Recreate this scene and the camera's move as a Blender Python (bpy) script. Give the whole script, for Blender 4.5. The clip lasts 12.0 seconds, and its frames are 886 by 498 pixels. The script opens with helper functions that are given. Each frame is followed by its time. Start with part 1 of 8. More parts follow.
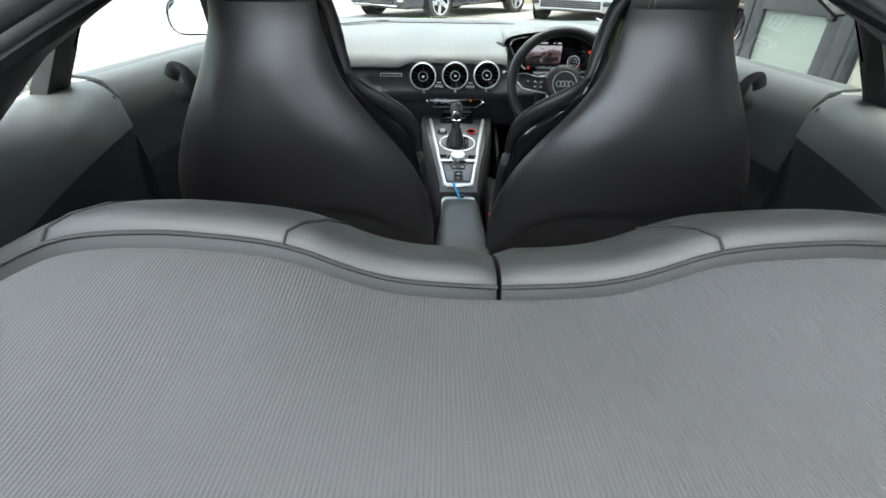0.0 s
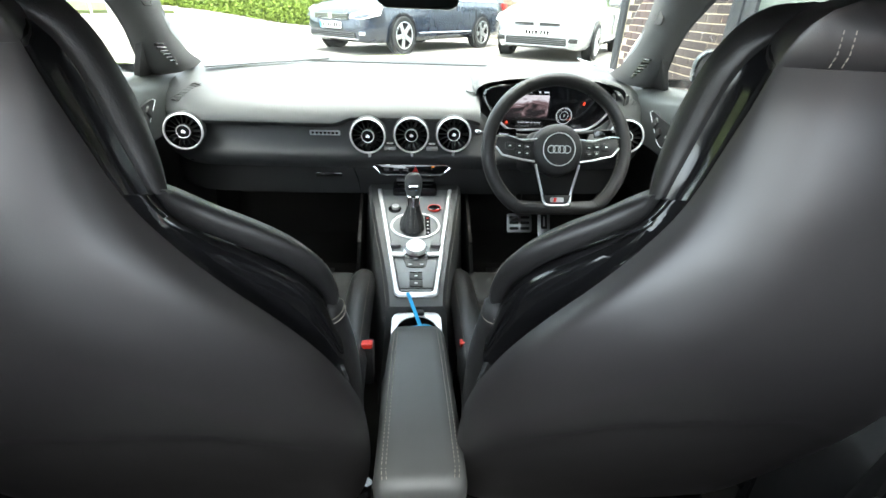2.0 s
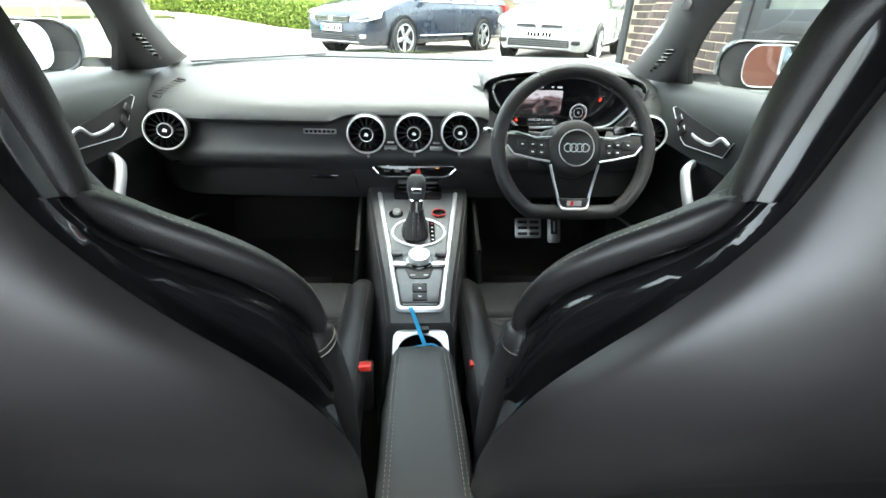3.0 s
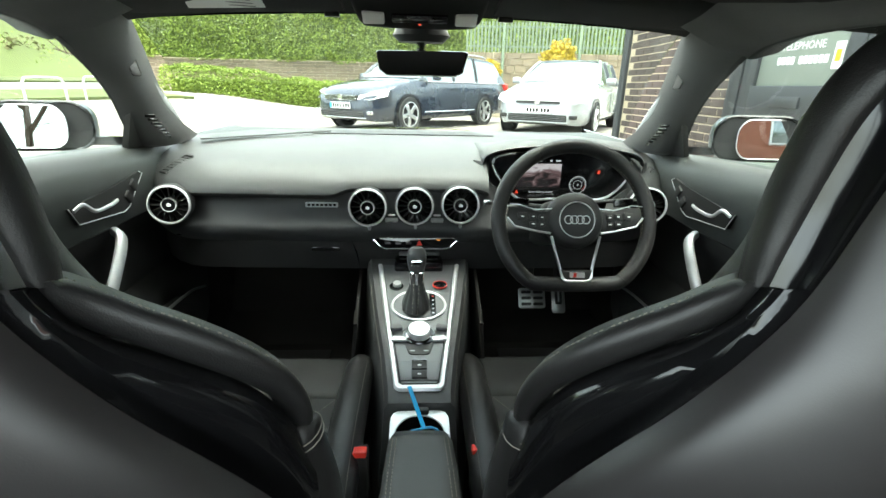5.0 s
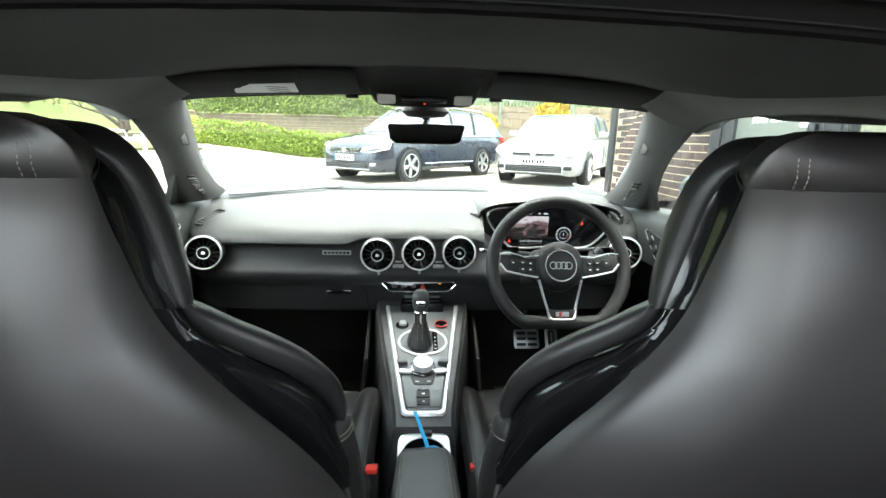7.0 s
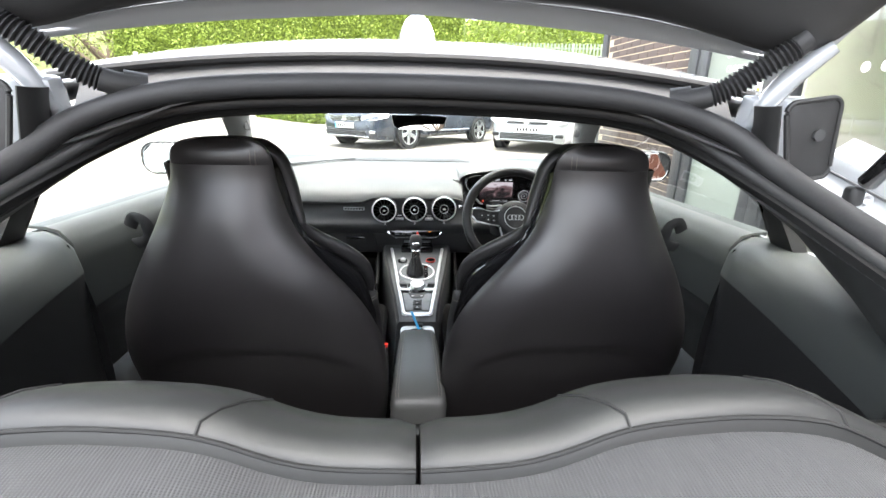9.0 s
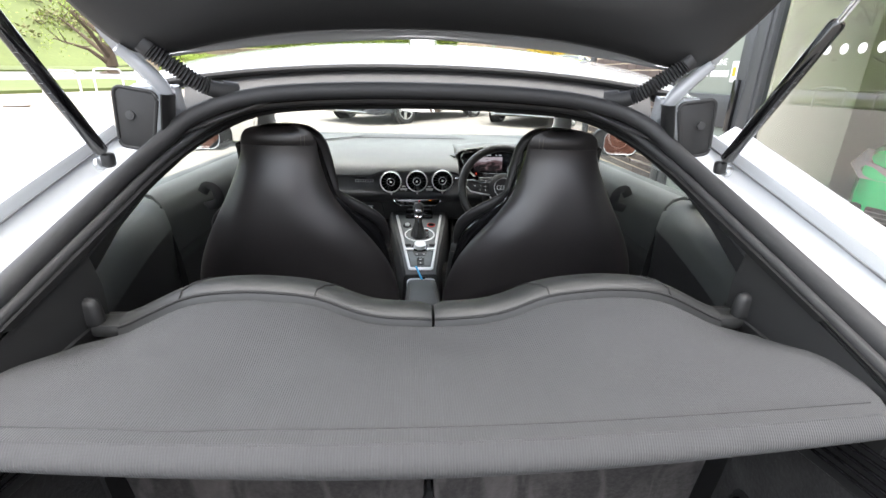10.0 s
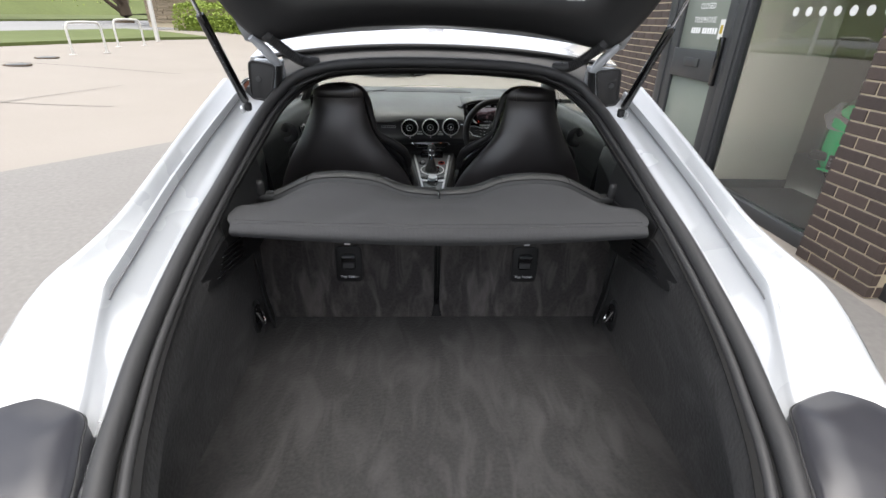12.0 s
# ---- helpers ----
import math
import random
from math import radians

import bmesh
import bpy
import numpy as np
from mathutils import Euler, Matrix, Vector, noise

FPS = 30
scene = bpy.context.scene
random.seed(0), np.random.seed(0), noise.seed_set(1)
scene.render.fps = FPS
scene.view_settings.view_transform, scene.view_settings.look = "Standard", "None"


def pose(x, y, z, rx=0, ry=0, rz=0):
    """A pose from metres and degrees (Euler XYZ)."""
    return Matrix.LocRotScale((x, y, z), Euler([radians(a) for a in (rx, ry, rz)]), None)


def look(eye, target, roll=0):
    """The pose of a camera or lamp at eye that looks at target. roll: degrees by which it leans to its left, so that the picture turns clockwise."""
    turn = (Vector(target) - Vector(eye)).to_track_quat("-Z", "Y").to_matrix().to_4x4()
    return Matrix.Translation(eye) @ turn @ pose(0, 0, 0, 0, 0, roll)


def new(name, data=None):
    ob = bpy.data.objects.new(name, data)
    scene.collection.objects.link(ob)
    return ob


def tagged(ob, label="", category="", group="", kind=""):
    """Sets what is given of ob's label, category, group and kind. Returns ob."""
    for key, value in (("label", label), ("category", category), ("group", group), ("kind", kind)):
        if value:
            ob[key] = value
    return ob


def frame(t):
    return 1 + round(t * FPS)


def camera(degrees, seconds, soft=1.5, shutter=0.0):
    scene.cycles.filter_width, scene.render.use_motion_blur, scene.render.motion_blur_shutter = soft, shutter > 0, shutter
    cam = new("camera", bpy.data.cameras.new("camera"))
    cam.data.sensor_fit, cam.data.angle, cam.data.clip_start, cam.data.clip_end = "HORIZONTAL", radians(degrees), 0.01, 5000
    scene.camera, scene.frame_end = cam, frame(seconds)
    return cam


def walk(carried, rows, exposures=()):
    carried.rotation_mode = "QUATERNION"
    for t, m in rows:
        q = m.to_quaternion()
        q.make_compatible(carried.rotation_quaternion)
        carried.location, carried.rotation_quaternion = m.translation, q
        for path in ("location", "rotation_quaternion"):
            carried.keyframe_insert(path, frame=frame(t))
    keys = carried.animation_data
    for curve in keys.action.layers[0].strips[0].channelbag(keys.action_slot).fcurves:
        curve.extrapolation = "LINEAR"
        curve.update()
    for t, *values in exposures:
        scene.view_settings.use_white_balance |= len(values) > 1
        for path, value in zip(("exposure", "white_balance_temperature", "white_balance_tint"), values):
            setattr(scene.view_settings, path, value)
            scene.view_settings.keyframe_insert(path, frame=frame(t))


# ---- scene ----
cam = camera(86.8, 12.0)
PATH = [
    (0, (-0.048, 0.014, 1.181), (-0.034, 1.724, 0.144), 1.1),
    (0.5, (-0.023, 0.16, 1.185), (0.031, 1.9, 0.199), 1.7),
    (1, (0.001, 0.308, 1.166), (0.087, 2.05, 0.189), 1.8),
    (1.5, (0.004, 0.437, 1.174), (0.127, 2.184, 0.21), 2.4),
    (2, (-0.007, 0.526, 1.158), (0.137, 2.29, 0.226), 2.3),
    (2.5, (-0.006, 0.58, 1.132), (0.138, 2.348, 0.209), 2.3),
    (3, (-0.01, 0.625, 1.118), (0.128, 2.397, 0.201), 2.0),
    (5, (0.0, 0.648, 1.123), (0.118, 2.533, 0.466), 1.4),
    (5.5, (-0.002, 0.634, 1.132), (0.127, 2.551, 0.576), 1.4),
    (6, (-0.006, 0.609, 1.13), (0.129, 2.541, 0.632), 1.5),
    (6.5, (-0.009, 0.568, 1.142), (0.117, 2.503, 0.651), 1.4),
    (7, (-0.012, 0.502, 1.161), (0.106, 2.444, 0.696), 1.3),
    (7.2, (-0.003, 0.47, 1.173), (0.109, 2.411, 0.703), 1.2),
    (9, (-0.005, 0.017, 1.241), (0.121, 1.92, 0.638), 1.5),
    (9.5, (-0.017, -0.132, 1.267), (0.119, 1.759, 0.631), 1.3),
    (10, (-0.034, -0.276, 1.294), (0.108, 1.591, 0.59), 1.5),
    (10.5, (-0.047, -0.388, 1.313), (0.103, 1.446, 0.53), 2.1),
    (11, (-0.041, -0.54, 1.329), (0.099, 1.268, 0.486), 2.3),
    (11.5, (-0.047, -0.709, 1.351), (0.068, 1.086, 0.477), 2.0),
    (12, (-0.045, -0.86, 1.38), (0.044, 0.934, 0.501), 1.5),
]
LIGHTNESS = [(0.0, 2.4, 6250, 3), (0.5, 2.45, 6250, 2), (1.0, 2.95, 6300, 1), (1.5, 3.1, 6350, 2), (3.0, 2.98, 6350, 1), (5.0, 2.5, 6600, -5), (6.0, 2.5, 6650, -5), (7.0, 2.85, 6500, 1), (8.8, 2.85, 6500, 9), (9.5, 2.45, 6500, 10), (10.5, 2.0, 6500, 10), (11.3, 1.6, 6500, 9), (12.0, 1.03, 6500, 10)]
walk(cam, [(t, look(eye, target, roll)) for t, eye, target, roll in PATH], LIGHTNESS)

# ---- light ----
world = bpy.data.worlds.new("sky")
scene.world = world
world.use_nodes = True
wn = world.node_tree
sky = wn.nodes.new("ShaderNodeTexSky")
sky.sky_type, sky.sun_disc = "NISHITA", False
sky.sun_elevation, sky.sun_rotation = radians(78), radians(190)
sky.air_density, sky.dust_density, sky.ozone_density = 1.0, 3.0, 1.0
haze = wn.nodes.new("ShaderNodeHueSaturation")
haze.inputs["Saturation"].default_value, haze.inputs["Value"].default_value = 0.35, 1.7
wn.links.new(sky.outputs[0], haze.inputs["Color"])
wn.links.new(haze.outputs[0], wn.nodes["Background"].inputs[0])
wn.nodes["Background"].inputs[1].default_value = 0.15
sun = new("sun", bpy.data.lights.new("sun", "SUN"))
sun.data.energy, sun.data.angle, sun.data.color = 2.3, radians(75), (1.0, 0.95, 0.88)
sun.matrix_world = look((0.5, -3, 18), (0, 0, 0))


# ---- materials ----
def material(name, colour, rough=0.5, metal=0.0, grain=0.0, size=200.0, bump=0.0, stain=0.0, stain_size=4.0, coat=0.0, sheen=0.0, colour2=None, trans=0.0, ior=1.45, coords="Object", vary=0.0, spec=0.5):
    """Principled surface: fine grain and broad stains in the colour and roughness, fine relief."""
    m = bpy.data.materials.new(name)
    m.use_nodes = True
    nt = m.node_tree
    p = nt.nodes["Principled BSDF"]
    p.inputs["Base Color"].default_value = (*colour, 1)
    p.inputs["Roughness"].default_value = rough
    p.inputs["Metallic"].default_value = metal
    p.inputs["Coat Weight"].default_value = coat
    p.inputs["Coat Roughness"].default_value = 0.05
    p.inputs["Sheen Weight"].default_value = sheen
    p.inputs["Transmission Weight"].default_value = trans
    p.inputs["IOR"].default_value = ior
    p.inputs["Specular IOR Level"].default_value = spec
    if not (grain or bump or stain or vary):
        return m
    tc = nt.nodes.new("ShaderNodeTexCoord")
    fine = nt.nodes.new("ShaderNodeTexNoise")
    fine.inputs["Scale"].default_value, fine.inputs["Detail"].default_value = size, 3
    broad = nt.nodes.new("ShaderNodeTexNoise")
    broad.inputs["Scale"].default_value, broad.inputs["Detail"].default_value = stain_size, 4
    for n in (fine, broad):
        nt.links.new(tc.outputs[coords], n.inputs["Vector"])
    c2 = colour2 or tuple(c * 0.45 for c in colour)

    def mixed(fac_socket, amount, a_socket, b_colour):
        mul = nt.nodes.new("ShaderNodeMath")
        mul.operation = "MULTIPLY"
        nt.links.new(fac_socket, mul.inputs[0])
        mul.inputs[1].default_value = amount
        mx = nt.nodes.new("ShaderNodeMix")
        mx.data_type = "RGBA"
        nt.links.new(mul.outputs[0], mx.inputs["Factor"])
        if a_socket is None:
            mx.inputs["A"].default_value = (*colour, 1)
        else:
            nt.links.new(a_socket, mx.inputs["A"])
        mx.inputs["B"].default_value = (*b_colour, 1)
        return mx.outputs["Result"]

    out = mixed(fine.outputs["Fac"], grain, None, c2)
    out = mixed(broad.outputs["Fac"], stain, out, c2)
    if vary:
        info = nt.nodes.new("ShaderNodeObjectInfo")
        out = mixed(info.outputs["Random"], vary, out, c2)
    nt.links.new(out, p.inputs["Base Color"])
    rr = nt.nodes.new("ShaderNodeMapRange")
    rr.inputs["To Min"].default_value, rr.inputs["To Max"].default_value = max(rough - 0.08, 0.02), min(rough + 0.1, 1)
    nt.links.new(broad.outputs["Fac"], rr.inputs["Value"])
    nt.links.new(rr.outputs["Result"], p.inputs["Roughness"])
    if bump:
        b = nt.nodes.new("ShaderNodeBump")
        b.inputs["Strength"].default_value, b.inputs["Distance"].default_value = bump, 0.002
        nt.links.new(fine.outputs["Fac"], b.inputs["Height"])
        nt.links.new(b.outputs["Normal"], p.inputs["Normal"])
    return m


def woven(name, colour, colour2):
    """Ribbed synthetic cloth: fine cords with small crossing stitches."""
    m = material(name, colour, 0.85, grain=0.3, size=60, stain=0.25, stain_size=3, sheen=0.03, colour2=colour2, spec=0.25)
    nt = m.node_tree
    p = nt.nodes["Principled BSDF"]
    tc = nt.nodes.new("ShaderNodeTexCoord")
    hs = []
    for direction, sc in (("X", 118.0), ("Y", 150.0)):
        w = nt.nodes.new("ShaderNodeTexWave")
        w.bands_direction = direction
        w.inputs["Scale"].default_value, w.inputs["Distortion"].default_value = sc, 0.5
        nt.links.new(tc.outputs["Object"], w.inputs["Vector"])
        hs.append(w)
    mul = nt.nodes.new("ShaderNodeMath")
    mul.operation = "MULTIPLY_ADD"
    nt.links.new(hs[1].outputs["Fac"], mul.inputs[0])
    mul.inputs[1].default_value = 0.22
    nt.links.new(hs[0].outputs["Fac"], mul.inputs[2])
    b = nt.nodes.new("ShaderNodeBump")
    b.inputs["Strength"].default_value, b.inputs["Distance"].default_value = 0.4, 0.0010
    nt.links.new(mul.outputs[0], b.inputs["Height"])
    nt.links.new(b.outputs["Normal"], p.inputs["Normal"])
    old = p.inputs["Base Color"].links[0].from_socket
    gap = nt.nodes.new("ShaderNodeMapRange")
    gap.inputs["From Max"].default_value, gap.inputs["To Min"].default_value, gap.inputs["To Max"].default_value = 0.5, 0.20, 0.0
    nt.links.new(hs[0].outputs["Fac"], gap.inputs["Value"])
    mx = nt.nodes.new("ShaderNodeMix")
    mx.data_type = "RGBA"
    nt.links.new(gap.outputs["Result"], mx.inputs["Factor"])
    nt.links.new(old, mx.inputs["A"])
    mx.inputs["B"].default_value = (*[c * 0.4 for c in colour2], 1)
    nt.links.new(mx.outputs["Result"], p.inputs["Base Color"])
    return m


def emitter(name, colour, strength):
    m = bpy.data.materials.new(name)
    m.use_nodes = True
    p = m.node_tree.nodes["Principled BSDF"]
    p.inputs["Base Color"].default_value = (0.01, 0.01, 0.01, 1)
    p.inputs["Emission Color"].default_value = (*colour, 1)
    p.inputs["Emission Strength"].default_value = strength
    return m


SHELL = material("soft_black_back_cover", (0.021, 0.0188, 0.0193), 0.41, grain=0.3, size=900, bump=0.04, stain=0.2, stain_size=5, spec=0.85, coat=0.04)
SHELL.node_tree.nodes["Principled BSDF"].inputs["Coat Roughness"].default_value = 0.5
LEATHER = material("black_leather", (0.017, 0.0163, 0.0165), 0.42, grain=0.3, size=700, bump=0.18, stain=0.2, stain_size=6)
CUSHION_LEATHER = material("matt_black_seat_leather", (0.012, 0.0118, 0.0118), 0.5, grain=0.3, size=600, bump=0.2, stain=0.2, spec=0.3)
HEAD_LEATHER = material("smooth_black_leather", (0.020, 0.0182, 0.0185), 0.40, grain=0.3, size=800, bump=0.10, stain=0.2, stain_size=6, spec=0.8)
# armrest leather, a paler grey than the seat leather
ARM_LEATHER = material("pale_armrest_leather", (0.062, 0.063, 0.061), 0.45, grain=0.3, size=1100, bump=0.06, stain=0.25, stain_size=6)
SEAT_GLOSS = material("gloss_black_seat_trim", (0.006, 0.006, 0.0065), 0.13, grain=0.1, size=500, stain=0.2, coat=0.3)
GREY_LEATHER = material("dark_grey_leather", (0.021, 0.0215, 0.0213), 0.46, grain=0.3, size=1100, bump=0.05, stain=0.2, stain_size=6)
PIANO = material("gloss_black_plastic", (0.005, 0.005, 0.0055), 0.06, coat=0.6)
DASH = material("grained_soft_dash", (0.056, 0.059, 0.059), 0.5, grain=0.35, size=900, bump=0.2, stain=0.2, stain_size=5, spec=0.4)
PLASTIC = material("black_grained_plastic", (0.016, 0.016, 0.0163), 0.5, grain=0.3, size=800, bump=0.15, stain=0.2)
TRIM = material("dark_grey_trim_plastic", (0.042, 0.043, 0.044), 0.5, grain=0.3, size=800, bump=0.12, stain=0.2)
HEADLINER = material("black_headliner_cloth", (0.010, 0.010, 0.010), 0.9, grain=0.4, size=500, bump=0.2, stain=0.2, spec=0.25)
PILLAR_CLOTH = material("dark_grey_pillar_cloth", (0.030, 0.032, 0.033), 0.85, grain=0.4, size=600, bump=0.2, stain=0.2, sheen=0.2)
def brushed_carpet(name, dark, light, much=0.85, scale=(22, 8, 11), turn=(0.2, 0.3, -0.6)):
    """Short carpet pile with broad curved strokes where it was brushed one way and the other."""
    m = material(name, dark, 0.95, grain=0.9, size=120, bump=0.9, sheen=0.05, colour2=tuple(c * 0.15 for c in dark))
    nt = m.node_tree
    p = nt.nodes["Principled BSDF"]
    old = p.inputs["Base Color"].links[0].from_socket
    tc = nt.nodes.new("ShaderNodeTexCoord")
    mp = nt.nodes.new("ShaderNodeMapping")
    mp.inputs["Scale"].default_value, mp.inputs["Rotation"].default_value = scale, turn
    nt.links.new(tc.outputs["Object"], mp.inputs["Vector"])
    n = nt.nodes.new("ShaderNodeTexNoise")
    n.inputs["Scale"].default_value, n.inputs["Detail"].default_value, n.inputs["Distortion"].default_value = 0.8, 5, 1.1
    nt.links.new(mp.outputs[0], n.inputs["Vector"])
    r = nt.nodes.new("ShaderNodeMapRange")
    r.inputs["From Min"].default_value, r.inputs["From Max"].default_value, r.inputs["To Max"].default_value = 0.44, 0.72, much
    nt.links.new(n.outputs["Fac"], r.inputs["Value"])
    mx = nt.nodes.new("ShaderNodeMix")
    mx.data_type = "RGBA"
    nt.links.new(r.outputs["Result"], mx.inputs["Factor"])
    nt.links.new(old, mx.inputs["A"])
    mx.inputs["B"].default_value = (*light, 1)
    nt.links.new(mx.outputs["Result"], p.inputs["Base Color"])
    return m


CARPET = brushed_carpet("charcoal_boot_carpet", (0.029, 0.0277, 0.0275), (0.045, 0.0431, 0.0429), 0.8, (20, 7, 11), (0.2, 0.3, -0.8))
# browner than the floor carpet, and lightened to offset the parcel shelf's shade
LIGHTENED_BACK_CARPET = brushed_carpet("lightened_brown_back_carpet", (0.054, 0.049, 0.047), (0.104, 0.094, 0.089), 0.9, (26, 8, 8), (0, 0.25, 0))
HEADER = material("grey_header_plastic", (0.050, 0.050, 0.051), 0.45, grain=0.4, size=700, bump=0.15, stain=0.2)
PANEL = material("grey_green_panel_plastic", (0.040, 0.044, 0.0425), 0.5, grain=0.3, size=800, bump=0.12, stain=0.2)
FOOT_CARPET = material("black_floor_carpet", (0.021, 0.0198, 0.0185), 0.95, grain=0.6, size=260, bump=0.6, stain=0.4, stain_size=8, spec=0.2)
SHELF_CLOTH = woven("grey_ribbed_shelf_cloth", (0.051, 0.0515, 0.0535), (0.038, 0.0385, 0.039))
RUBBER = material("black_rubber", (0.026, 0.026, 0.027), 0.58, grain=0.3, size=300, bump=0.1, stain=0.3, stain_size=9)
SMOKED = material("dark_smoked_plastic", (0.022, 0.022, 0.027), 0.30, grain=0.2, size=400, bump=0.03, stain=0.2, spec=0.6)
WEBBING = material("black_belt_webbing", (0.007, 0.007, 0.007), 0.85, grain=0.4, size=900, bump=0.3, stain=0.2, spec=0.2)
WHITE = material("white_car_paint", (0.325, 0.338, 0.352), 0.25, coat=1.0, stain=0.06, stain_size=2, grain=0.03, size=30)
ALU = material("brushed_aluminium", (0.62, 0.63, 0.64), 0.28, metal=1.0, grain=0.12, size=500, bump=0.03, stain=0.1)
SATIN = material("satin_silver", (0.70, 0.71, 0.72), 0.36, metal=0.6, grain=0.1, size=600, stain=0.1)
GUN = material("gunmetal_plastic", (0.13, 0.135, 0.14), 0.38, metal=0.3, grain=0.2, size=700, stain=0.15)
CHROME = material("chrome", (0.8, 0.8, 0.81), 0.08, metal=1.0)
GLASS = material("clear_glass", (0.84, 0.88, 0.865), 0.0, trans=1.0, ior=1.22)
MIRROR = material("mirror_glass", (0.86, 0.88, 0.9), 0.0, metal=1.0)
DOOR_MIRROR = material("tinted_mirror_glass", (0.42, 0.46, 0.47), 0.0, metal=1.0)
THREAD = material("pale_thread", (0.20, 0.185, 0.155), 0.8)
DARK_THREAD = material("black_thread", (0.012, 0.012, 0.012), 0.8)
GREY_PAINT = material("grey_plastic_switch", (0.10, 0.10, 0.105), 0.4)
RED = material("red_plastic", (0.65, 0.03, 0.02), 0.35)
BLUE = material("blue_plastic_strip", (0.03, 0.32, 0.62), 0.35)
SCREEN = material("black_screen", (0.008, 0.008, 0.009), 0.12)
PRINT = material("white_print", (0.75, 0.75, 0.75), 0.6)
PAPER = material("white_label_paper", (0.62, 0.62, 0.60), 0.6)


# ---- shapes ----
BASE = {}


def thing(name, base, label, category, group="", kind=""):
    ob = new(name)
    ob.empty_display_size = 0.1
    ob.location = base
    BASE[ob] = Vector(base)
    return tagged(ob, label, category, group, kind)


def link_mesh(name, bm, mat, sharp=35):
    me = bpy.data.meshes.new(name)
    bmesh.ops.recalc_face_normals(bm, faces=bm.faces)
    for f in bm.faces:
        f.smooth = True
    bm.to_mesh(me)
    bm.free()
    me.set_sharp_from_angle(angle=radians(sharp))
    me.materials.append(mat)
    return new(name, me)


def part(name, bm, mat, parent, label="", sharp=35):
    """Links a bmesh, built at its place in the car or yard, as one mesh under a thing or a part."""
    b = BASE[parent]
    bmesh.ops.translate(bm, vec=-b, verts=bm.verts)
    ob = link_mesh(name, bm, mat, sharp)
    ob.parent = parent
    BASE[ob] = b
    return tagged(ob, label) if label else ob


def solo(name, bm, mat, label, category, group="", kind="", sharp=35):
    """A thing of one mesh, with its origin at the middle of its foot."""
    vs = [v.co for v in bm.verts]
    lo = [min(v[i] for v in vs) for i in range(3)]
    hi = [max(v[i] for v in vs) for i in range(3)]
    b = Vector(((lo[0] + hi[0]) / 2, (lo[1] + hi[1]) / 2, lo[2]))
    bmesh.ops.translate(bm, vec=-b, verts=bm.verts)
    ob = link_mesh(name, bm, mat, sharp)
    ob.location = b
    BASE[ob] = b
    return tagged(ob, label, category, group, kind)


def rbox(centre, size, bevel=0.005, segs=2, rot=(0, 0, 0), taper=None):
    """A box with rounded edges."""
    bm = bmesh.new()
    bmesh.ops.create_cube(bm, size=1)
    for v in bm.verts:
        v.co = Vector((v.co.x * size[0], v.co.y * size[1], v.co.z * size[2]))
        if taper and v.co.z > 0:
            v.co.x *= taper[0]
            v.co.y *= taper[1]
    if bevel:
        bmesh.ops.bevel(bm, geom=bm.edges[:], offset=min(bevel, min(size) * 0.49), segments=segs, affect="EDGES", profile=0.5)
    bmesh.ops.transform(bm, matrix=pose(*centre, *rot), verts=bm.verts)
    return bm


def loft(sections, closed=True, caps=True, thick=0.0):
    """Skin over sections of equally many points. closed: each section is a ring."""
    bm = bmesh.new()
    rows = [[bm.verts.new(p) for p in s] for s in sections]
    n = len(rows[0])
    for a, b in zip(rows, rows[1:]):
        for i in range(n if closed else n - 1):
            j = (i + 1) % n
            try:
                bm.faces.new((a[i], a[j], b[j], b[i]))
            except ValueError:
                pass
    if closed and caps:
        for r in (rows[0], rows[-1]):
            try:
                bm.faces.new(r)
            except ValueError:
                pass
    bmesh.ops.remove_doubles(bm, verts=bm.verts, dist=1e-5)
    if thick:
        bmesh.ops.recalc_face_normals(bm, faces=bm.faces)
        bmesh.ops.solidify(bm, geom=bm.faces[:], thickness=thick)
    return bm


def smooth_path(points, steps=6, closed=False):
    """Points along a smooth curve through the given ones."""
    pts = [Vector(p) for p in points]
    n = len(pts)
    out = []
    for i in range(n if closed else n - 1):
        p0 = pts[(i - 1) % n] if closed or i > 0 else pts[0] * 2 - pts[1]
        p1, p2 = pts[i], pts[(i + 1) % n]
        p3 = pts[(i + 2) % n] if closed or i + 2 < n else pts[-1] * 2 - pts[-2]
        for k in range(steps):
            t = k / steps
            out.append(0.5 * (2 * p1 + (p2 - p0) * t + (2 * p0 - 5 * p1 + 4 * p2 - p3) * t * t + (3 * p1 - p0 - 3 * p2 + p3) * t ** 3))
    if not closed:
        out.append(pts[-1])
    return out


def tube(path, radius, n=12, closed=False, flat=1.0, up=(0, 0, 1), caps=True):
    """A round or flattened rod along a path; radius: a number, or one for each point."""
    pts = [Vector(p) for p in path]
    m = len(pts)
    rings = []
    for i, p in enumerate(pts):
        a = pts[i - 1] if i or closed else p
        b = pts[(i + 1) % m] if i < m - 1 or closed else p
        d = (b - a).normalized()
        side = d.cross(Vector(up))
        if side.length < 1e-4:
            side = d.cross(Vector((0, 1, 0.01)))
        side.normalize()
        top = side.cross(d).normalized()
        r = radius[i] if isinstance(radius, (list, tuple)) else radius
        rings.append([p + side * (r * math.cos(2 * math.pi * k / n)) + top * (r * flat * math.sin(2 * math.pi * k / n)) for k in range(n)])
    if closed:
        rings.append(rings[0])
    return loft(rings, True, caps and not closed)


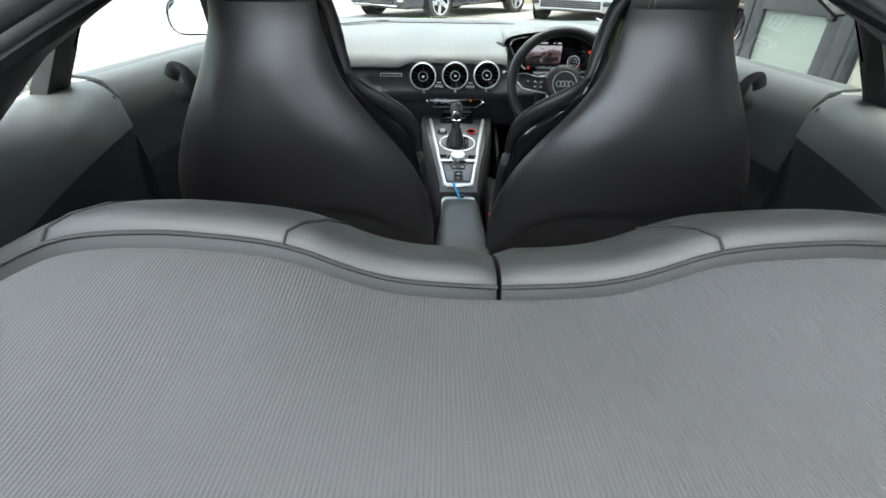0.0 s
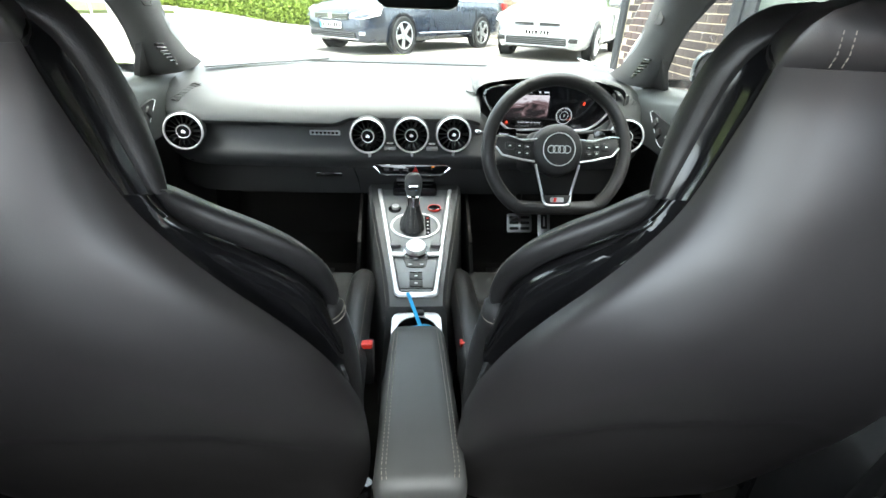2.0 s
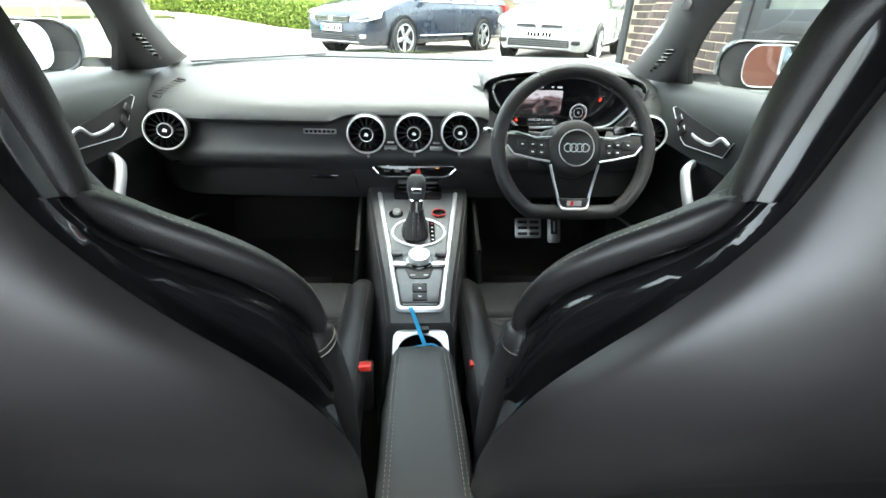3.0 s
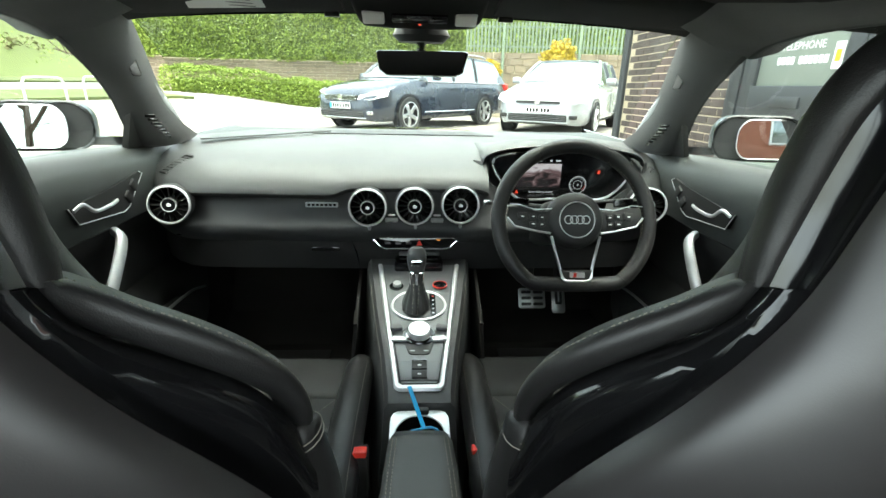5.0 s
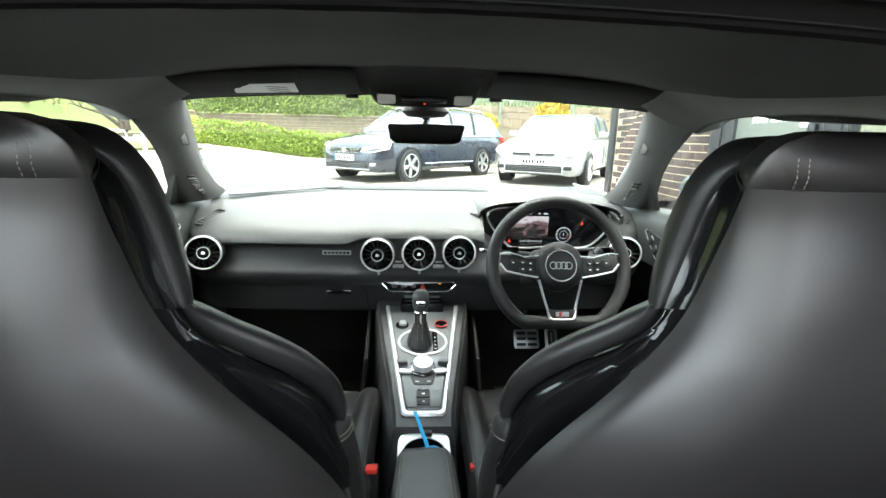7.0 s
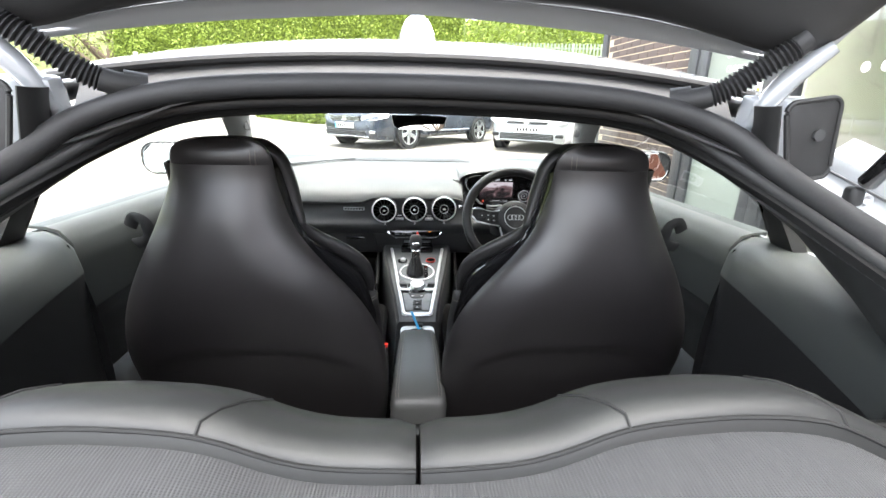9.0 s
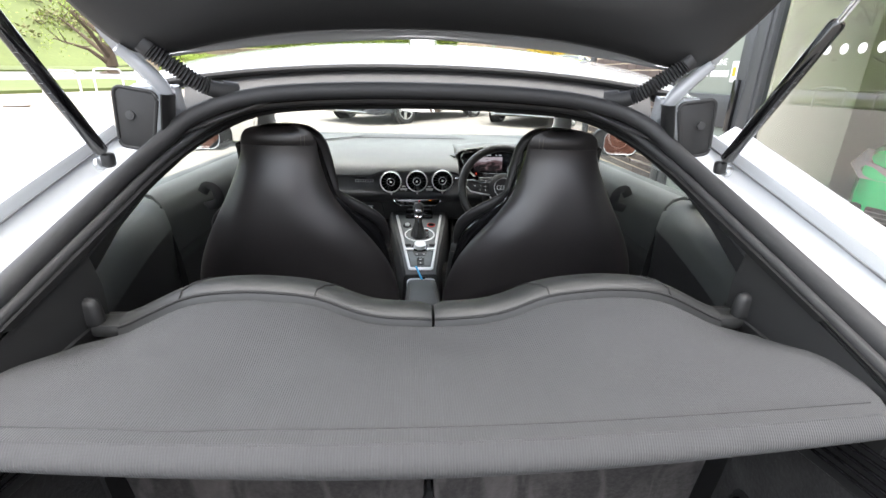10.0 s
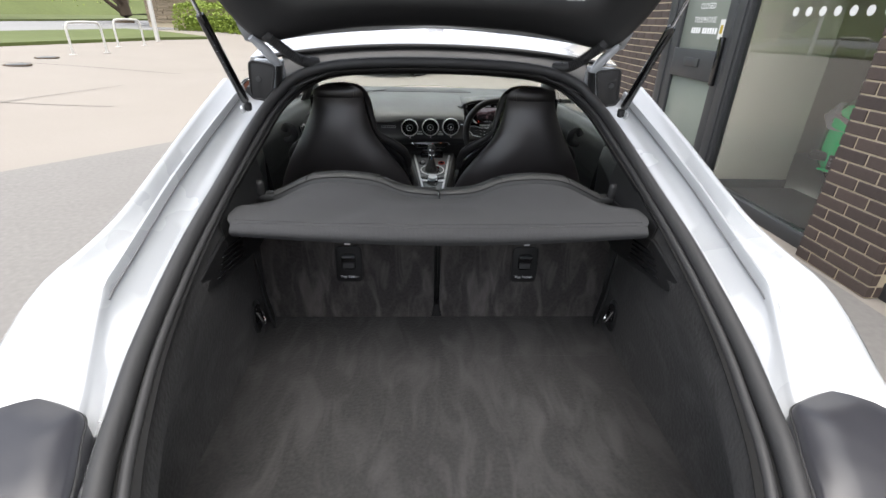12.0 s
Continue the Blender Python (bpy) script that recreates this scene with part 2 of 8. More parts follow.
def lathe(profile, n=32, m=None):
    """Turns (radius, height) pairs about the z axis, then places the solid by the matrix m."""
    rings = [[(r * math.cos(2 * math.pi * k / n), r * math.sin(2 * math.pi * k / n), z) for k in range(n)] for r, z in profile]
    bm = loft(rings, True, False)
    if m is not None:
        bmesh.ops.transform(bm, matrix=m, verts=bm.verts)
    return bm


def plate(outline, thick, m=None, bevel=0.0, segs=2):
    """A flat plate of any outline in x and y, thick along z, placed by the matrix m."""
    bm = bmesh.new()
    f = bm.faces.new([bm.verts.new((x, y, 0)) for x, y in outline])
    r = bmesh.ops.extrude_face_region(bm, geom=[f])
    bmesh.ops.translate(bm, vec=(0, 0, thick), verts=[g for g in r["geom"] if isinstance(g, bmesh.types.BMVert)])
    bmesh.ops.recalc_face_normals(bm, faces=bm.faces)
    if bevel:
        es = [e for e in bm.edges if len(e.link_faces) == 2 and any(abs(fc.normal.z) > 0.9 for fc in e.link_faces) and e.calc_face_angle(0) > 0.5]
        bmesh.ops.bevel(bm, geom=es, offset=bevel, segments=segs, affect="EDGES", profile=0.5)
    if m is not None:
        bmesh.ops.transform(bm, matrix=m, verts=bm.verts)
    return bm


def rounded(w, h, r, n=5):
    """Outline of a rounded rectangle."""
    out = []
    for cx, cy, a in ((w / 2 - r, h / 2 - r, 0), (-w / 2 + r, h / 2 - r, 90), (-w / 2 + r, -h / 2 + r, 180), (w / 2 - r, -h / 2 + r, 270)):
        for k in range(n + 1):
            b = radians(a + 90 * k / n)
            out.append((cx + r * math.cos(b), cy + r * math.sin(b)))
    return out


def grid(fn, nu, nv, thick=0.0):
    """A sheet of nu by nv cells over fn(u, v), u and v from 0 to 1."""
    return loft([[fn(i / nu, j / nv) for j in range(nv + 1)] for i in range(nu + 1)], False, False, thick)


def lerp(table, t):
    """Smooth value from rows of (key, value), sorted by key."""
    if t <= table[0][0]:
        return table[0][1]
    for (a, va), (b, vb) in zip(table, table[1:]):
        if t <= b:
            s = (t - a) / (b - a)
            return va + (vb - va) * s
    return table[-1][1]


def ease(t):
    t = min(max(t, 0), 1)
    return t * t * (3 - 2 * t)


def text_part(name, words, size, m, mat, parent, extrude=0.0003, align="CENTER"):
    cu = bpy.data.curves.new(name, "FONT")
    cu.body, cu.size, cu.extrude, cu.align_x, cu.align_y = words, size, extrude, align, "CENTER"
    cu.resolution_u = 2
    cu.materials.append(mat)
    ob = new(name, cu)
    ob.parent = parent
    ob.matrix_local = Matrix.Translation(-BASE[parent]) @ m
    return ob


def stitches(path, parent, length=0.006, gap=0.004, r=0.0007, mat=THREAD):
    """A row of short thread stitches along a path, as one part."""
    pts = [Vector(p) for p in path]
    bms = []
    run, on = 0.0, 0.0
    for a, b in zip(pts, pts[1:]):
        d = b - a
        l = d.length
        if l < 1e-6:
            continue
        d /= l
        s = on
        while s < l:
            e = min(s + length, l)
            bms.append((a + d * s, a + d * e))
            s += length + gap
        on = s - l
    bm = bmesh.new()
    for a, b in bms:
        d = (b - a).normalized()
        s = d.cross(Vector((0.3, 0.2, 1))).normalized() * r
        t = d.cross(s).normalized() * r
        vs = [bm.verts.new(p) for p in (a + s, a + t, a - s, a - t, b + s, b + t, b - s, b - t)]
        for k in range(4):
            bm.faces.new((vs[k], vs[(k + 1) % 4], vs[4 + (k + 1) % 4], vs[4 + k]))
        bm.faces.new(vs[:4])
        bm.faces.new(vs[4:])
    return part("stitching", bm, mat, parent)


# ---- car shell ----
SEAL_OUT = [(0, 0.70, 1.264), (0.22, 0.70, 1.258), (0.35, 0.698, 1.242), (0.435, 0.68, 1.211), (0.495, 0.60, 1.146), (0.507, 0.42, 1.088),
            (0.504, 0.22, 1.034), (0.50, -0.02, 0.970), (0.483, -0.23, 0.913), (0.465, -0.34, 0.883), (0.437, -0.46, 0.851), (0.39, -0.58, 0.80), (0.30, -0.67, 0.73), (0, -0.70, 0.71)]
SEAL_IN = [(0, 0.745, 1.228), (0.22, 0.745, 1.222), (0.335, 0.742, 1.209), (0.412, 0.72, 1.180), (0.466, 0.61, 1.132), (0.478, 0.42, 1.076),
           (0.482, 0.20, 1.018), (0.472, -0.034, 0.956), (0.458, -0.195, 0.912), (0.434, -0.327, 0.877), (0.395, -0.461, 0.841), (0.35, -0.56, 0.79), (0.27, -0.63, 0.72), (0, -0.66, 0.70)]


def both(points):
    """A loop, closed over both sides, from the points of one side."""
    return list(points) + [(-x, y, z) for x, y, z in reversed(points[1:-1])]


car_body = thing("white_coupe", (0, 1.0, 0.0), "white coupe shell with its roof and open boot", "car")


def roof_z(x, y):
    return lerp([(0.78, 1.308), (0.9, 1.334), (1.0, 1.350), (1.1, 1.364), (1.2, 1.373), (1.35, 1.378), (1.5, 1.358), (1.66, 1.295)], y) - 0.045 * (abs(x) / 0.56) ** 2.2


part("roof_panel", grid(lambda u, v: ((v * 2 - 1) * 0.6, 0.785 + u * 0.88, roof_z((v * 2 - 1) * 0.6, 0.785 + u * 0.88)), 16, 24, 0.004), WHITE, car_body, "glossy white roof panel", 60)
part("roof_edge_strip", tube([(x / 20 * 0.54, 0.783, roof_z(x / 20 * 0.54, 0.785) - 0.006) for x in range(-20, 21)], 0.007, 8), RUBBER, car_body)
part("antenna_fin", loft([[(w * c, 1.07 + l * s, h) for c, s in ((-1, 0), (-0.5, 1), (0, 1.3), (0.5, 1), (1, 0), (0.6, -1), (0, -1.2), (-0.6, -1))] for w, l, h in ((0.040, 0.085, 1.345), (0.036, 0.08, 1.372), (0.026, 0.055, 1.394), (0.013, 0.03, 1.404))]), WHITE, car_body, "white shark-fin aerial on the roof", 60)


def header_point(u, v):
    x = (v * 2 - 1) * 0.5
    top = Vector((x, 0.79, roof_z(x, 0.79) - 0.012))
    k = abs(x) / 0.5
    low = Vector((x * 0.93, 0.705 - 0.05 * k ** 6, lerp([(0, 1.268), (0.44, 1.256), (0.7, 1.23), (1, 1.175)], k)))
    p = top.lerp(low, u)
    p.z -= 0.012 * math.sin(u * math.pi)
    return p


part("header_trim", grid(header_point, 6, 28, 0.003), HEADER, car_body, "dark grey grained trim above the opening", 60)
loop_out, loop_in = smooth_path(both(SEAL_OUT), 5, True), smooth_path(both(SEAL_IN), 5, True)
mid = [(a * 0.45 + b * 0.55) for a, b in zip(loop_out, loop_in)]
part("opening_seal", tube([p + Vector((0.004 * max(-1, min(1, p.x / 0.1)), 0, -0.0035 * ease((0.46 - abs(p.x)) / 0.05) * (p.y > 0))) for p in loop_out], 0.0155, 12, True), RUBBER, car_body, "black rubber seal round the tailgate opening", 60)
part("seal_lip", tube([p + Vector((0, 0.004, -0.004)) for p in mid], 0.0085, 8, True), RUBBER, car_body, "", 60)
arc = smooth_path([(-x, y, z) for x, y, z in reversed(SEAL_IN[1:7])] + SEAL_IN[:7], 5)
band = [[p, p + Vector((0, 0.012, -0.003)), p + Vector((0.006 * math.copysign(1, p.x), 0.026, 0.000)), p + Vector((0.04 * p.x, 0.045, 0.014))] for p in arc]
part("opening_trim", loft(band, False, False, 0.004), HEADLINER, car_body, "dark textured trim inside the seal", 60)
part("seal_carrier", loft([[a + Vector((0, 0.004, -0.006)), b + Vector((0, 0.006, -0.004))] for a, b in zip(loop_out + loop_out[:1], loop_in + loop_in[:1])], False, False, 0.003), HEADLINER, car_body, "", 60)

RIDGE = [(-0.75, 0.54), (-0.55, 0.565), (-0.32, 0.585), (-0.1, 0.594), (0.0, 0.600), (0.1, 0.607), (0.2, 0.612), (0.4, 0.613), (0.70, 0.608)]
OUTER = [(-0.75, 0.75), (-0.5, 0.75), (-0.25, 0.71), (-0.13, 0.668), (0.0, 0.639), (0.1, 0.640), (0.2, 0.645), (0.4, 0.653), (0.70, 0.658)]
SEALX = [(-0.70, 0.32), (-0.64, 0.35), (-0.58, 0.39), (-0.46, 0.437), (-0.34, 0.465), (-0.23, 0.483), (-0.02, 0.50), (0.22, 0.504), (0.42, 0.507), (0.60, 0.498), (0.70, 0.46)]
SEALZ = [(-0.70, 0.72), (-0.58, 0.80), (-0.46, 0.851), (0.60, 1.137), (0.70, 1.18)]


def side_section(y, s):
    soft = lambda table: sum(lerp(table, y + d) for d in (-0.06, -0.03, 0, 0.03, 0.06)) / 5
    xs, zs = lerp(SEALX, y), lerp(SEALZ, y)
    xr, zr = soft(RIDGE), 0.993 + 0.269 * y
    xo, zo = soft(OUTER), 1.013 + 0.269 * y
    fall = 0.105 * ease((-0.13 - y) / 0.20)
    zr, zo = zr - fall, zo - fall * 0.82
    hip = 0.88 + 0.03 * math.exp(-((y + 0.1) / 0.5) ** 2)
    bead = ease((y + 0.20) / 0.05)
    pts = [(xs + 0.006, zs - 0.006), (xs + 0.022, zs - 0.012), (xs * 0.70 + xr * 0.30, zs * 0.7 + zr * 0.3 - 0.026), (xs * 0.45 + xr * 0.55, zs * 0.5 + zr * 0.5 - 0.040), (xr - 0.024, zr - 0.036), (xr - 0.012, zr - 0.024), (xr - 0.008, zr - 0.016),
           (xr - 0.006, zr - 0.008 + 0.005 * bead), (xr - 0.002, zr - 0.004 + 0.008 * bead), (xr + 0.003, zr - 0.002 + 0.006 * bead), (xr + 0.006, zr - 0.004 * bead), (xr + 0.009, zr - 0.004 * bead), (xo - 0.010, zo - 0.003), (xo - 0.004, zo + 0.001), (xo + 0.004, zo), (xo + 0.022, zo - 0.016), (xo + 0.06, zo - 0.075), (hip - 0.04, zo - 0.20), (hip, zo - 0.32), (hip - 0.03, 0.35), (hip - 0.06, 0.25)]
    return [(s * x, y, z) for x, z in pts]


ys = [-0.72 + 1.42 * i / 70 for i in range(71)]
for s in (-1, 1):
    panel = part("quarter_panel", loft([side_section(y, s) for y in ys], False, False, 0.003), WHITE, car_body, "white quarter panel with a rain gutter", 50)
    part("gutter_seam", tube([Vector(side_section(y, s)[6]) + Vector((-s * 0.0006, 0, 0.0006)) for y in ys if y > -0.17], 0.0018, 6), GREY_PAINT, panel, "thin grey seam", 60)
    side = [[(s * x, y, z) for x, z in ((0.80, 0.945 + 0.02 * (y < 1.6)), (0.86, 0.90), (0.895, 0.78), (0.90, 0.6), (0.87, 0.35), (0.84, 0.25))] for y in (0.69, 0.9, 1.2, 1.6, 2.0, 2.4, 2.9)]
    part("door_skin", loft(side, False, False, 0.003), WHITE, car_body, "", 60)
    rail = smooth_path([(s * 0.605, 0.84, 1.232), (s * 0.618, 1.1, 1.268), (s * 0.618, 1.35, 1.268), (s * 0.608, 1.55, 1.240), (s * 0.612, 1.72, 1.175), (s * 0.645, 1.92, 1.075), (s * 0.69, 2.12, 0.96)], 6)
    part("roof_rail", tube(rail, 0.020, 8), WHITE, car_body, "white roof side rail", 60)
part("underbody", rbox((0, 0.85, 0.195), (1.66, 3.15, 0.02), 0.005), PLASTIC, car_body, "black underbody")
for s in (-1, 1):
    part("inner_side", rbox((s * 0.785, 1.45, 0.56), (0.012, 1.85, 0.72), 0.004), PLASTIC, car_body)
    part("wheel_house", rbox((s * 0.66, 0.415, 0.56), (0.29, 0.03, 0.74), 0.006), PLASTIC, car_body)
    part("boot_side", rbox((s * 0.60, -0.15, 0.45), (0.012, 1.1, 0.50), 0.004), PLASTIC, car_body)
part("boot_underside", rbox((0, -0.05, 0.50), (1.20, 1.15, 0.012), 0.004), PLASTIC, car_body)
part("rear_bumper", loft([[(x, y - 0.10 * (1 - (x / 0.9) ** 2), z) for x in [k / 8 * 0.85 for k in range(-8, 9)]] for y, z in ((-0.60, 0.70), (-0.70, 0.66), (-0.74, 0.55), (-0.74, 0.40), (-0.68, 0.26))], False, False, 0.004), WHITE, car_body, "white rear bumper", 60)
bonnet = [[(x, y, 0.905 - 0.10 * ((y - 2.5) / 1.2) ** 2 - 0.06 * (abs(x) / 0.8) ** 2) for x in [k / 10 * 0.8 for k in range(-10, 11)]] for y in (2.45, 2.7, 3.0, 3.3, 3.6)]
part("bonnet", loft(bonnet, False, False, 0.004), WHITE, car_body, "", 60)
for s in (-1, 1):
    # black housings beside the hinges
    cup = thing("hinge_housing", (s * 0.60, 0.62, 1.11), "black plastic hinge housing let into the white gutter", "hinge housing", "hinge housings")
    hm = pose(s * 0.520, 0.632, 1.202, 90, 0, 0) @ Matrix.Rotation(radians(s * 9), 4, "Z")
    part("housing_wall", plate([(x * (0.80 + 2.2 * (y + 0.02)) + s * 0.004, y) for x, y in rounded(0.078, 0.104, 0.014)], 0.005, hm, 0.002), PLASTIC, cup)
    part("housing_lip", tube([hm @ Vector((x * (0.80 + 2.2 * (y + 0.02)) + s * 0.004, y, 0.004)) for x, y in rounded(0.078, 0.104, 0.014)], 0.0035, 8, True), PLASTIC, cup)
    part("housing_side", loft([[hm @ Vector((-s * 0.036 - s * b, y, -c)) for b, c in ((0.0, 0.0), (0.006, 0.010), (0.006, 0.035), (-0.004, 0.055))] for y in (-0.05, -0.02, 0.02, 0.05)], False, False, 0.004), PLASTIC, cup, "", 60)
    part("hinge_cavity", rbox((s * 0.515, 0.705, 1.205), (0.09, 0.03, 0.11), 0.006, 2, (14, 0, 0)), WHITE, cup, "white painted hinge cavity")
    part("plug", lathe([(0, 0), (0.008, 0), (0.008, 0.004), (0, 0.005)], 12, hm @ Matrix.Translation((s * 0.012, 0.006, 0.005))), TRIM, cup)

# glass
windscreen = grid(lambda u, v: ((v * 2 - 1) * (0.56 + 0.12 * u), 1.71 + u * (0.92 - 0.42 * abs(v * 2 - 1) ** 2.2), 1.262 - 0.022 * abs(v * 2 - 1) ** 2 - u * (0.30 + 0.01 * abs(v * 2 - 1)) + 0.05 * math.sin(u * math.pi)), 10, 14, 0.004)
ws = solo("windscreen", windscreen, material("thin_laminated_glass", (0.76, 0.81, 0.79), 0.0, trans=1.0, ior=1.08), "clear laminated windscreen above the dashboard", "windscreen", "", "structure", 60)
ws.visible_shadow = False
WIN = [(0.87, 0.985, 1.155), (0.95, 0.983, 1.192), (1.15, 0.982, 1.222), (1.35, 0.98, 1.222), (1.5, 0.976, 1.196), (1.62, 0.968, 1.150), (1.75, 0.963, 1.085), (1.84, 0.960, 1.040), (1.90, 0.957, 1.0)]
for s in (-1, 1):
    pane = [[(s * (0.625 + 0.66 * (1.127 - zb - (zt - zb) * k)), y, zb + (zt - zb) * k) for k in (0, 0.33, 0.66, 1)] for y, zb, zt in WIN]
    w = solo("side_window", loft(pane, False, False, 0.004), GLASS, "clear frameless side window glass of the coupe", "car window", "side windows", "structure", 60)
    w.visible_shadow = False

for s in (-1, 1):
    tri_ = [(s * 0.742, 0.825, 0.988), (s * 0.665, 0.825, 1.105), (s * 0.635, 0.70, 1.075), (s * 0.66, 0.60, 0.995)]
    w = solo("quarter_window", loft([tri_, [(x + s * 0.004, y, z) for x, y, z in tri_]]), GLASS, "small clear rear quarter window of the coupe", "car window", "quarter windows", "structure", 60)
    w.visible_shadow = False
    solo("window_sticker", loft([[(s * 0.722, y, z) for y, z in ((0.745, 1.002), (0.80, 1.000), (0.80, 1.040), (0.745, 1.042))], [(s * 0.724, y, z) for y, z in ((0.745, 1.002), (0.80, 1.000), (0.80, 1.040), (0.745, 1.042))]]), PAPER, "pale information sticker on the quarter glass", "sticker", "window stickers")
    solo("window_pillar", loft([[(s * 0.745, 0.822, 0.98), (s * 0.745, 0.880, 0.98), (s * 0.715, 0.880, 0.98), (s * 0.715, 0.822, 0.98)], [(s * 0.64, 0.828, 1.16), (s * 0.64, 0.876, 1.17), (s * 0.61, 0.876, 1.17), (s * 0.61, 0.828, 1.16)]]), PLASTIC, "slim black pillar between the side windows", "window pillar", "window pillars", "structure")

# headliner and pillars
def liner_z(x, y):
    return lerp([(0.75, 1.241), (0.85, 1.258), (1.0, 1.275), (1.3, 1.294), (1.5, 1.300), (1.6, 1.288), (1.70, 1.264)], y) - lerp([(1.3, 0.085), (1.5, 0.048), (1.7, 0.030)], y) * (abs(x) / 0.6) ** 3


solo("headliner", grid(lambda u, v: ((v * 2 - 1) * 0.605, 0.755 + u * 0.95, liner_z((v * 2 - 1) * 0.605, 0.755 + u * 0.95)), 18, 24, 0.006), HEADLINER, "black cloth headliner under the roof", "headliner", "", "structure", 60)
for s in (-1, 1):
    pil = thing("windscreen_pillar", (s * 0.66, 1.9, 0.95), "dark grey cloth-covered windscreen pillar with an airbag tab", "pillar trim", "windscreen pillars", "structure")
    PA = smooth_path([(s * 0.574, 1.43, 1.204), (s * 0.588, 1.51, 1.184), (s * 0.604, 1.58, 1.155), (s * 0.628, 1.66, 1.122), (s * 0.660, 1.75, 1.075), (s * 0.690, 1.82, 1.030), (s * 0.712, 1.88, 0.988), (s * 0.722, 1.94, 0.955)], 4)
    PB = smooth_path([(s * 0.552, 1.650, 1.262), (s * 0.560, 1.685, 1.252), (s * 0.571, 1.72, 1.237), (s * 0.588, 1.78, 1.188), (s * 0.609, 1.85, 1.130), (s * 0.630, 1.93, 1.068), (s * 0.643, 2.01, 1.018), (s * 0.640, 2.10, 0.972)], 4)
    secs = []
    for k in range(len(PA)):
        a, b = PA[k], PB[k]
        g_ = 0.25 + 0.75 * ease(k / 14)
        m_ = (a + b) / 2 + Vector((-s * 0.020, -0.024, -0.010)) * g_
        secs.append([a, a * 0.6 + m_ * 0.4 + Vector((-s * 0.007, -0.006, -0.003)) * g_, m_, b * 0.6 + m_ * 0.4 + Vector((-s * 0.006, -0.009, -0.003)) * g_, b, (a + b) / 2 + Vector((s * 0.02, 0.03, 0.02))])
    part("pillar_cover", loft(secs, True, True), PILLAR_CLOTH, pil, "", 60)
    tab = PA[13].lerp(PB[13], 0.62) + Vector((-s * 0.020, -0.024, -0.008))
    tm = Matrix.Translation(tab) @ pose(0, 0, 0, 62, 0, s * -52)
    part("airbag_tab", plate(rounded(0.016, 0.036, 0.005), 0.006, tm, 0.0015), TRIM, pil, "grey airbag tab")
    part("tab_rim", tube([tm @ Vector((x, y, 0.006)) for x, y in rounded(0.017, 0.037, 0.005)], 0.0010, 6, True), PLASTIC, pil)
    for k in range(7):
        u = k / 6
        q = Vector((s * (0.632 + 0.029 * u), 1.842 + 0.118 * u, 1.040 - 0.060 * u))
        part("vent_slat", rbox(q, (0.022, 0.010, 0.004), 0.001, 1, (-28, 0, s * -30)), SCREEN, pil)
    tri_ = [(s * 0.724, 1.862, 0.955), (s * 0.738, 2.10, 0.940), (s * 0.705, 1.95, 1.000), (s * 0.662, 1.797, 1.055)]
    part("mirror_triangle", loft([tri_, [(x - s * 0.014, y, z) for x, y, z in tri_]], True, True), PLASTIC, pil)
    # side rail lining over the doors and the rear quarter pillar
    rail_in = smooth_path([(s * x, y, z) for x, y, z in ((0.618, 0.90, 1.120), (0.596, 0.97, 1.165), (0.580, 1.06, 1.195), (0.573, 1.17, 1.207), (0.570, 1.28, 1.211), (0.571, 1.36, 1.210), (0.574, 1.43, 1.204), (0.581, 1.475, 1.195), (0.588, 1.51, 1.184))], 4)
    rows = []
    for p in rail_in:
        xi = 0.50 + 0.03 * ease((p.y - 1.45) / 0.2)
        yt = p.y + 0.15 * ease((p.y - 1.30) / 0.25)
        top = Vector((s * xi, yt, liner_z(xi, yt) + 0.003))
        rows.append([p + Vector((s * 0.05, 0, 0.012)), p + Vector((s * 0.012, 0, 0.001)), p, p + Vector((-s * 0.008, 0, 0.004)), p.lerp(top, 0.35) + Vector((-s * 0.004, 0, -0.006)), p.lerp(top, 0.7) + Vector((0, 0, -0.004)), top])
    solo("side_rail_lining", loft(rows, False, False, 0.004), PILLAR_CLOTH, "dark grey cloth lining along the roof rail", "rail lining", "rail linings", "structure", 60)
    cp = [[(s * 0.428, 0.76, 1.184), (s * 0.468, 0.80, 1.192), (s * 0.516, 0.835, 1.194), (s * 0.578, 0.86, 1.182)],
          [(s * 0.471, 0.65, 1.130), (s * 0.508, 0.695, 1.132), (s * 0.555, 0.74, 1.126), (s * 0.613, 0.79, 1.120)],
          [(s * 0.484, 0.55, 1.098), (s * 0.52, 0.605, 1.085), (s * 0.57, 0.65, 1.07), (s * 0.625, 0.69, 1.06)],
          [(s * 0.486, 0.45, 1.072), (s * 0.525, 0.51, 1.04), (s * 0.58, 0.56, 1.01), (s * 0.635, 0.60, 0.99)],
          [(s * 0.488, 0.36, 1.04), (s * 0.53, 0.43, 0.99), (s * 0.57, 0.48, 0.97), (s * 0.62, 0.54, 0.965)],
          [(s * 0.490, 0.30, 1.00), (s * 0.515, 0.34, 0.96), (s * 0.54, 0.38, 0.945), (s * 0.60, 0.46, 0.94)]]
    solo("rear_pillar_trim", loft(cp, False, False, 0.005), TRIM, "black plastic rear pillar trim beside the back seat", "pillar trim", "rear pillar trims", "structure", 60)

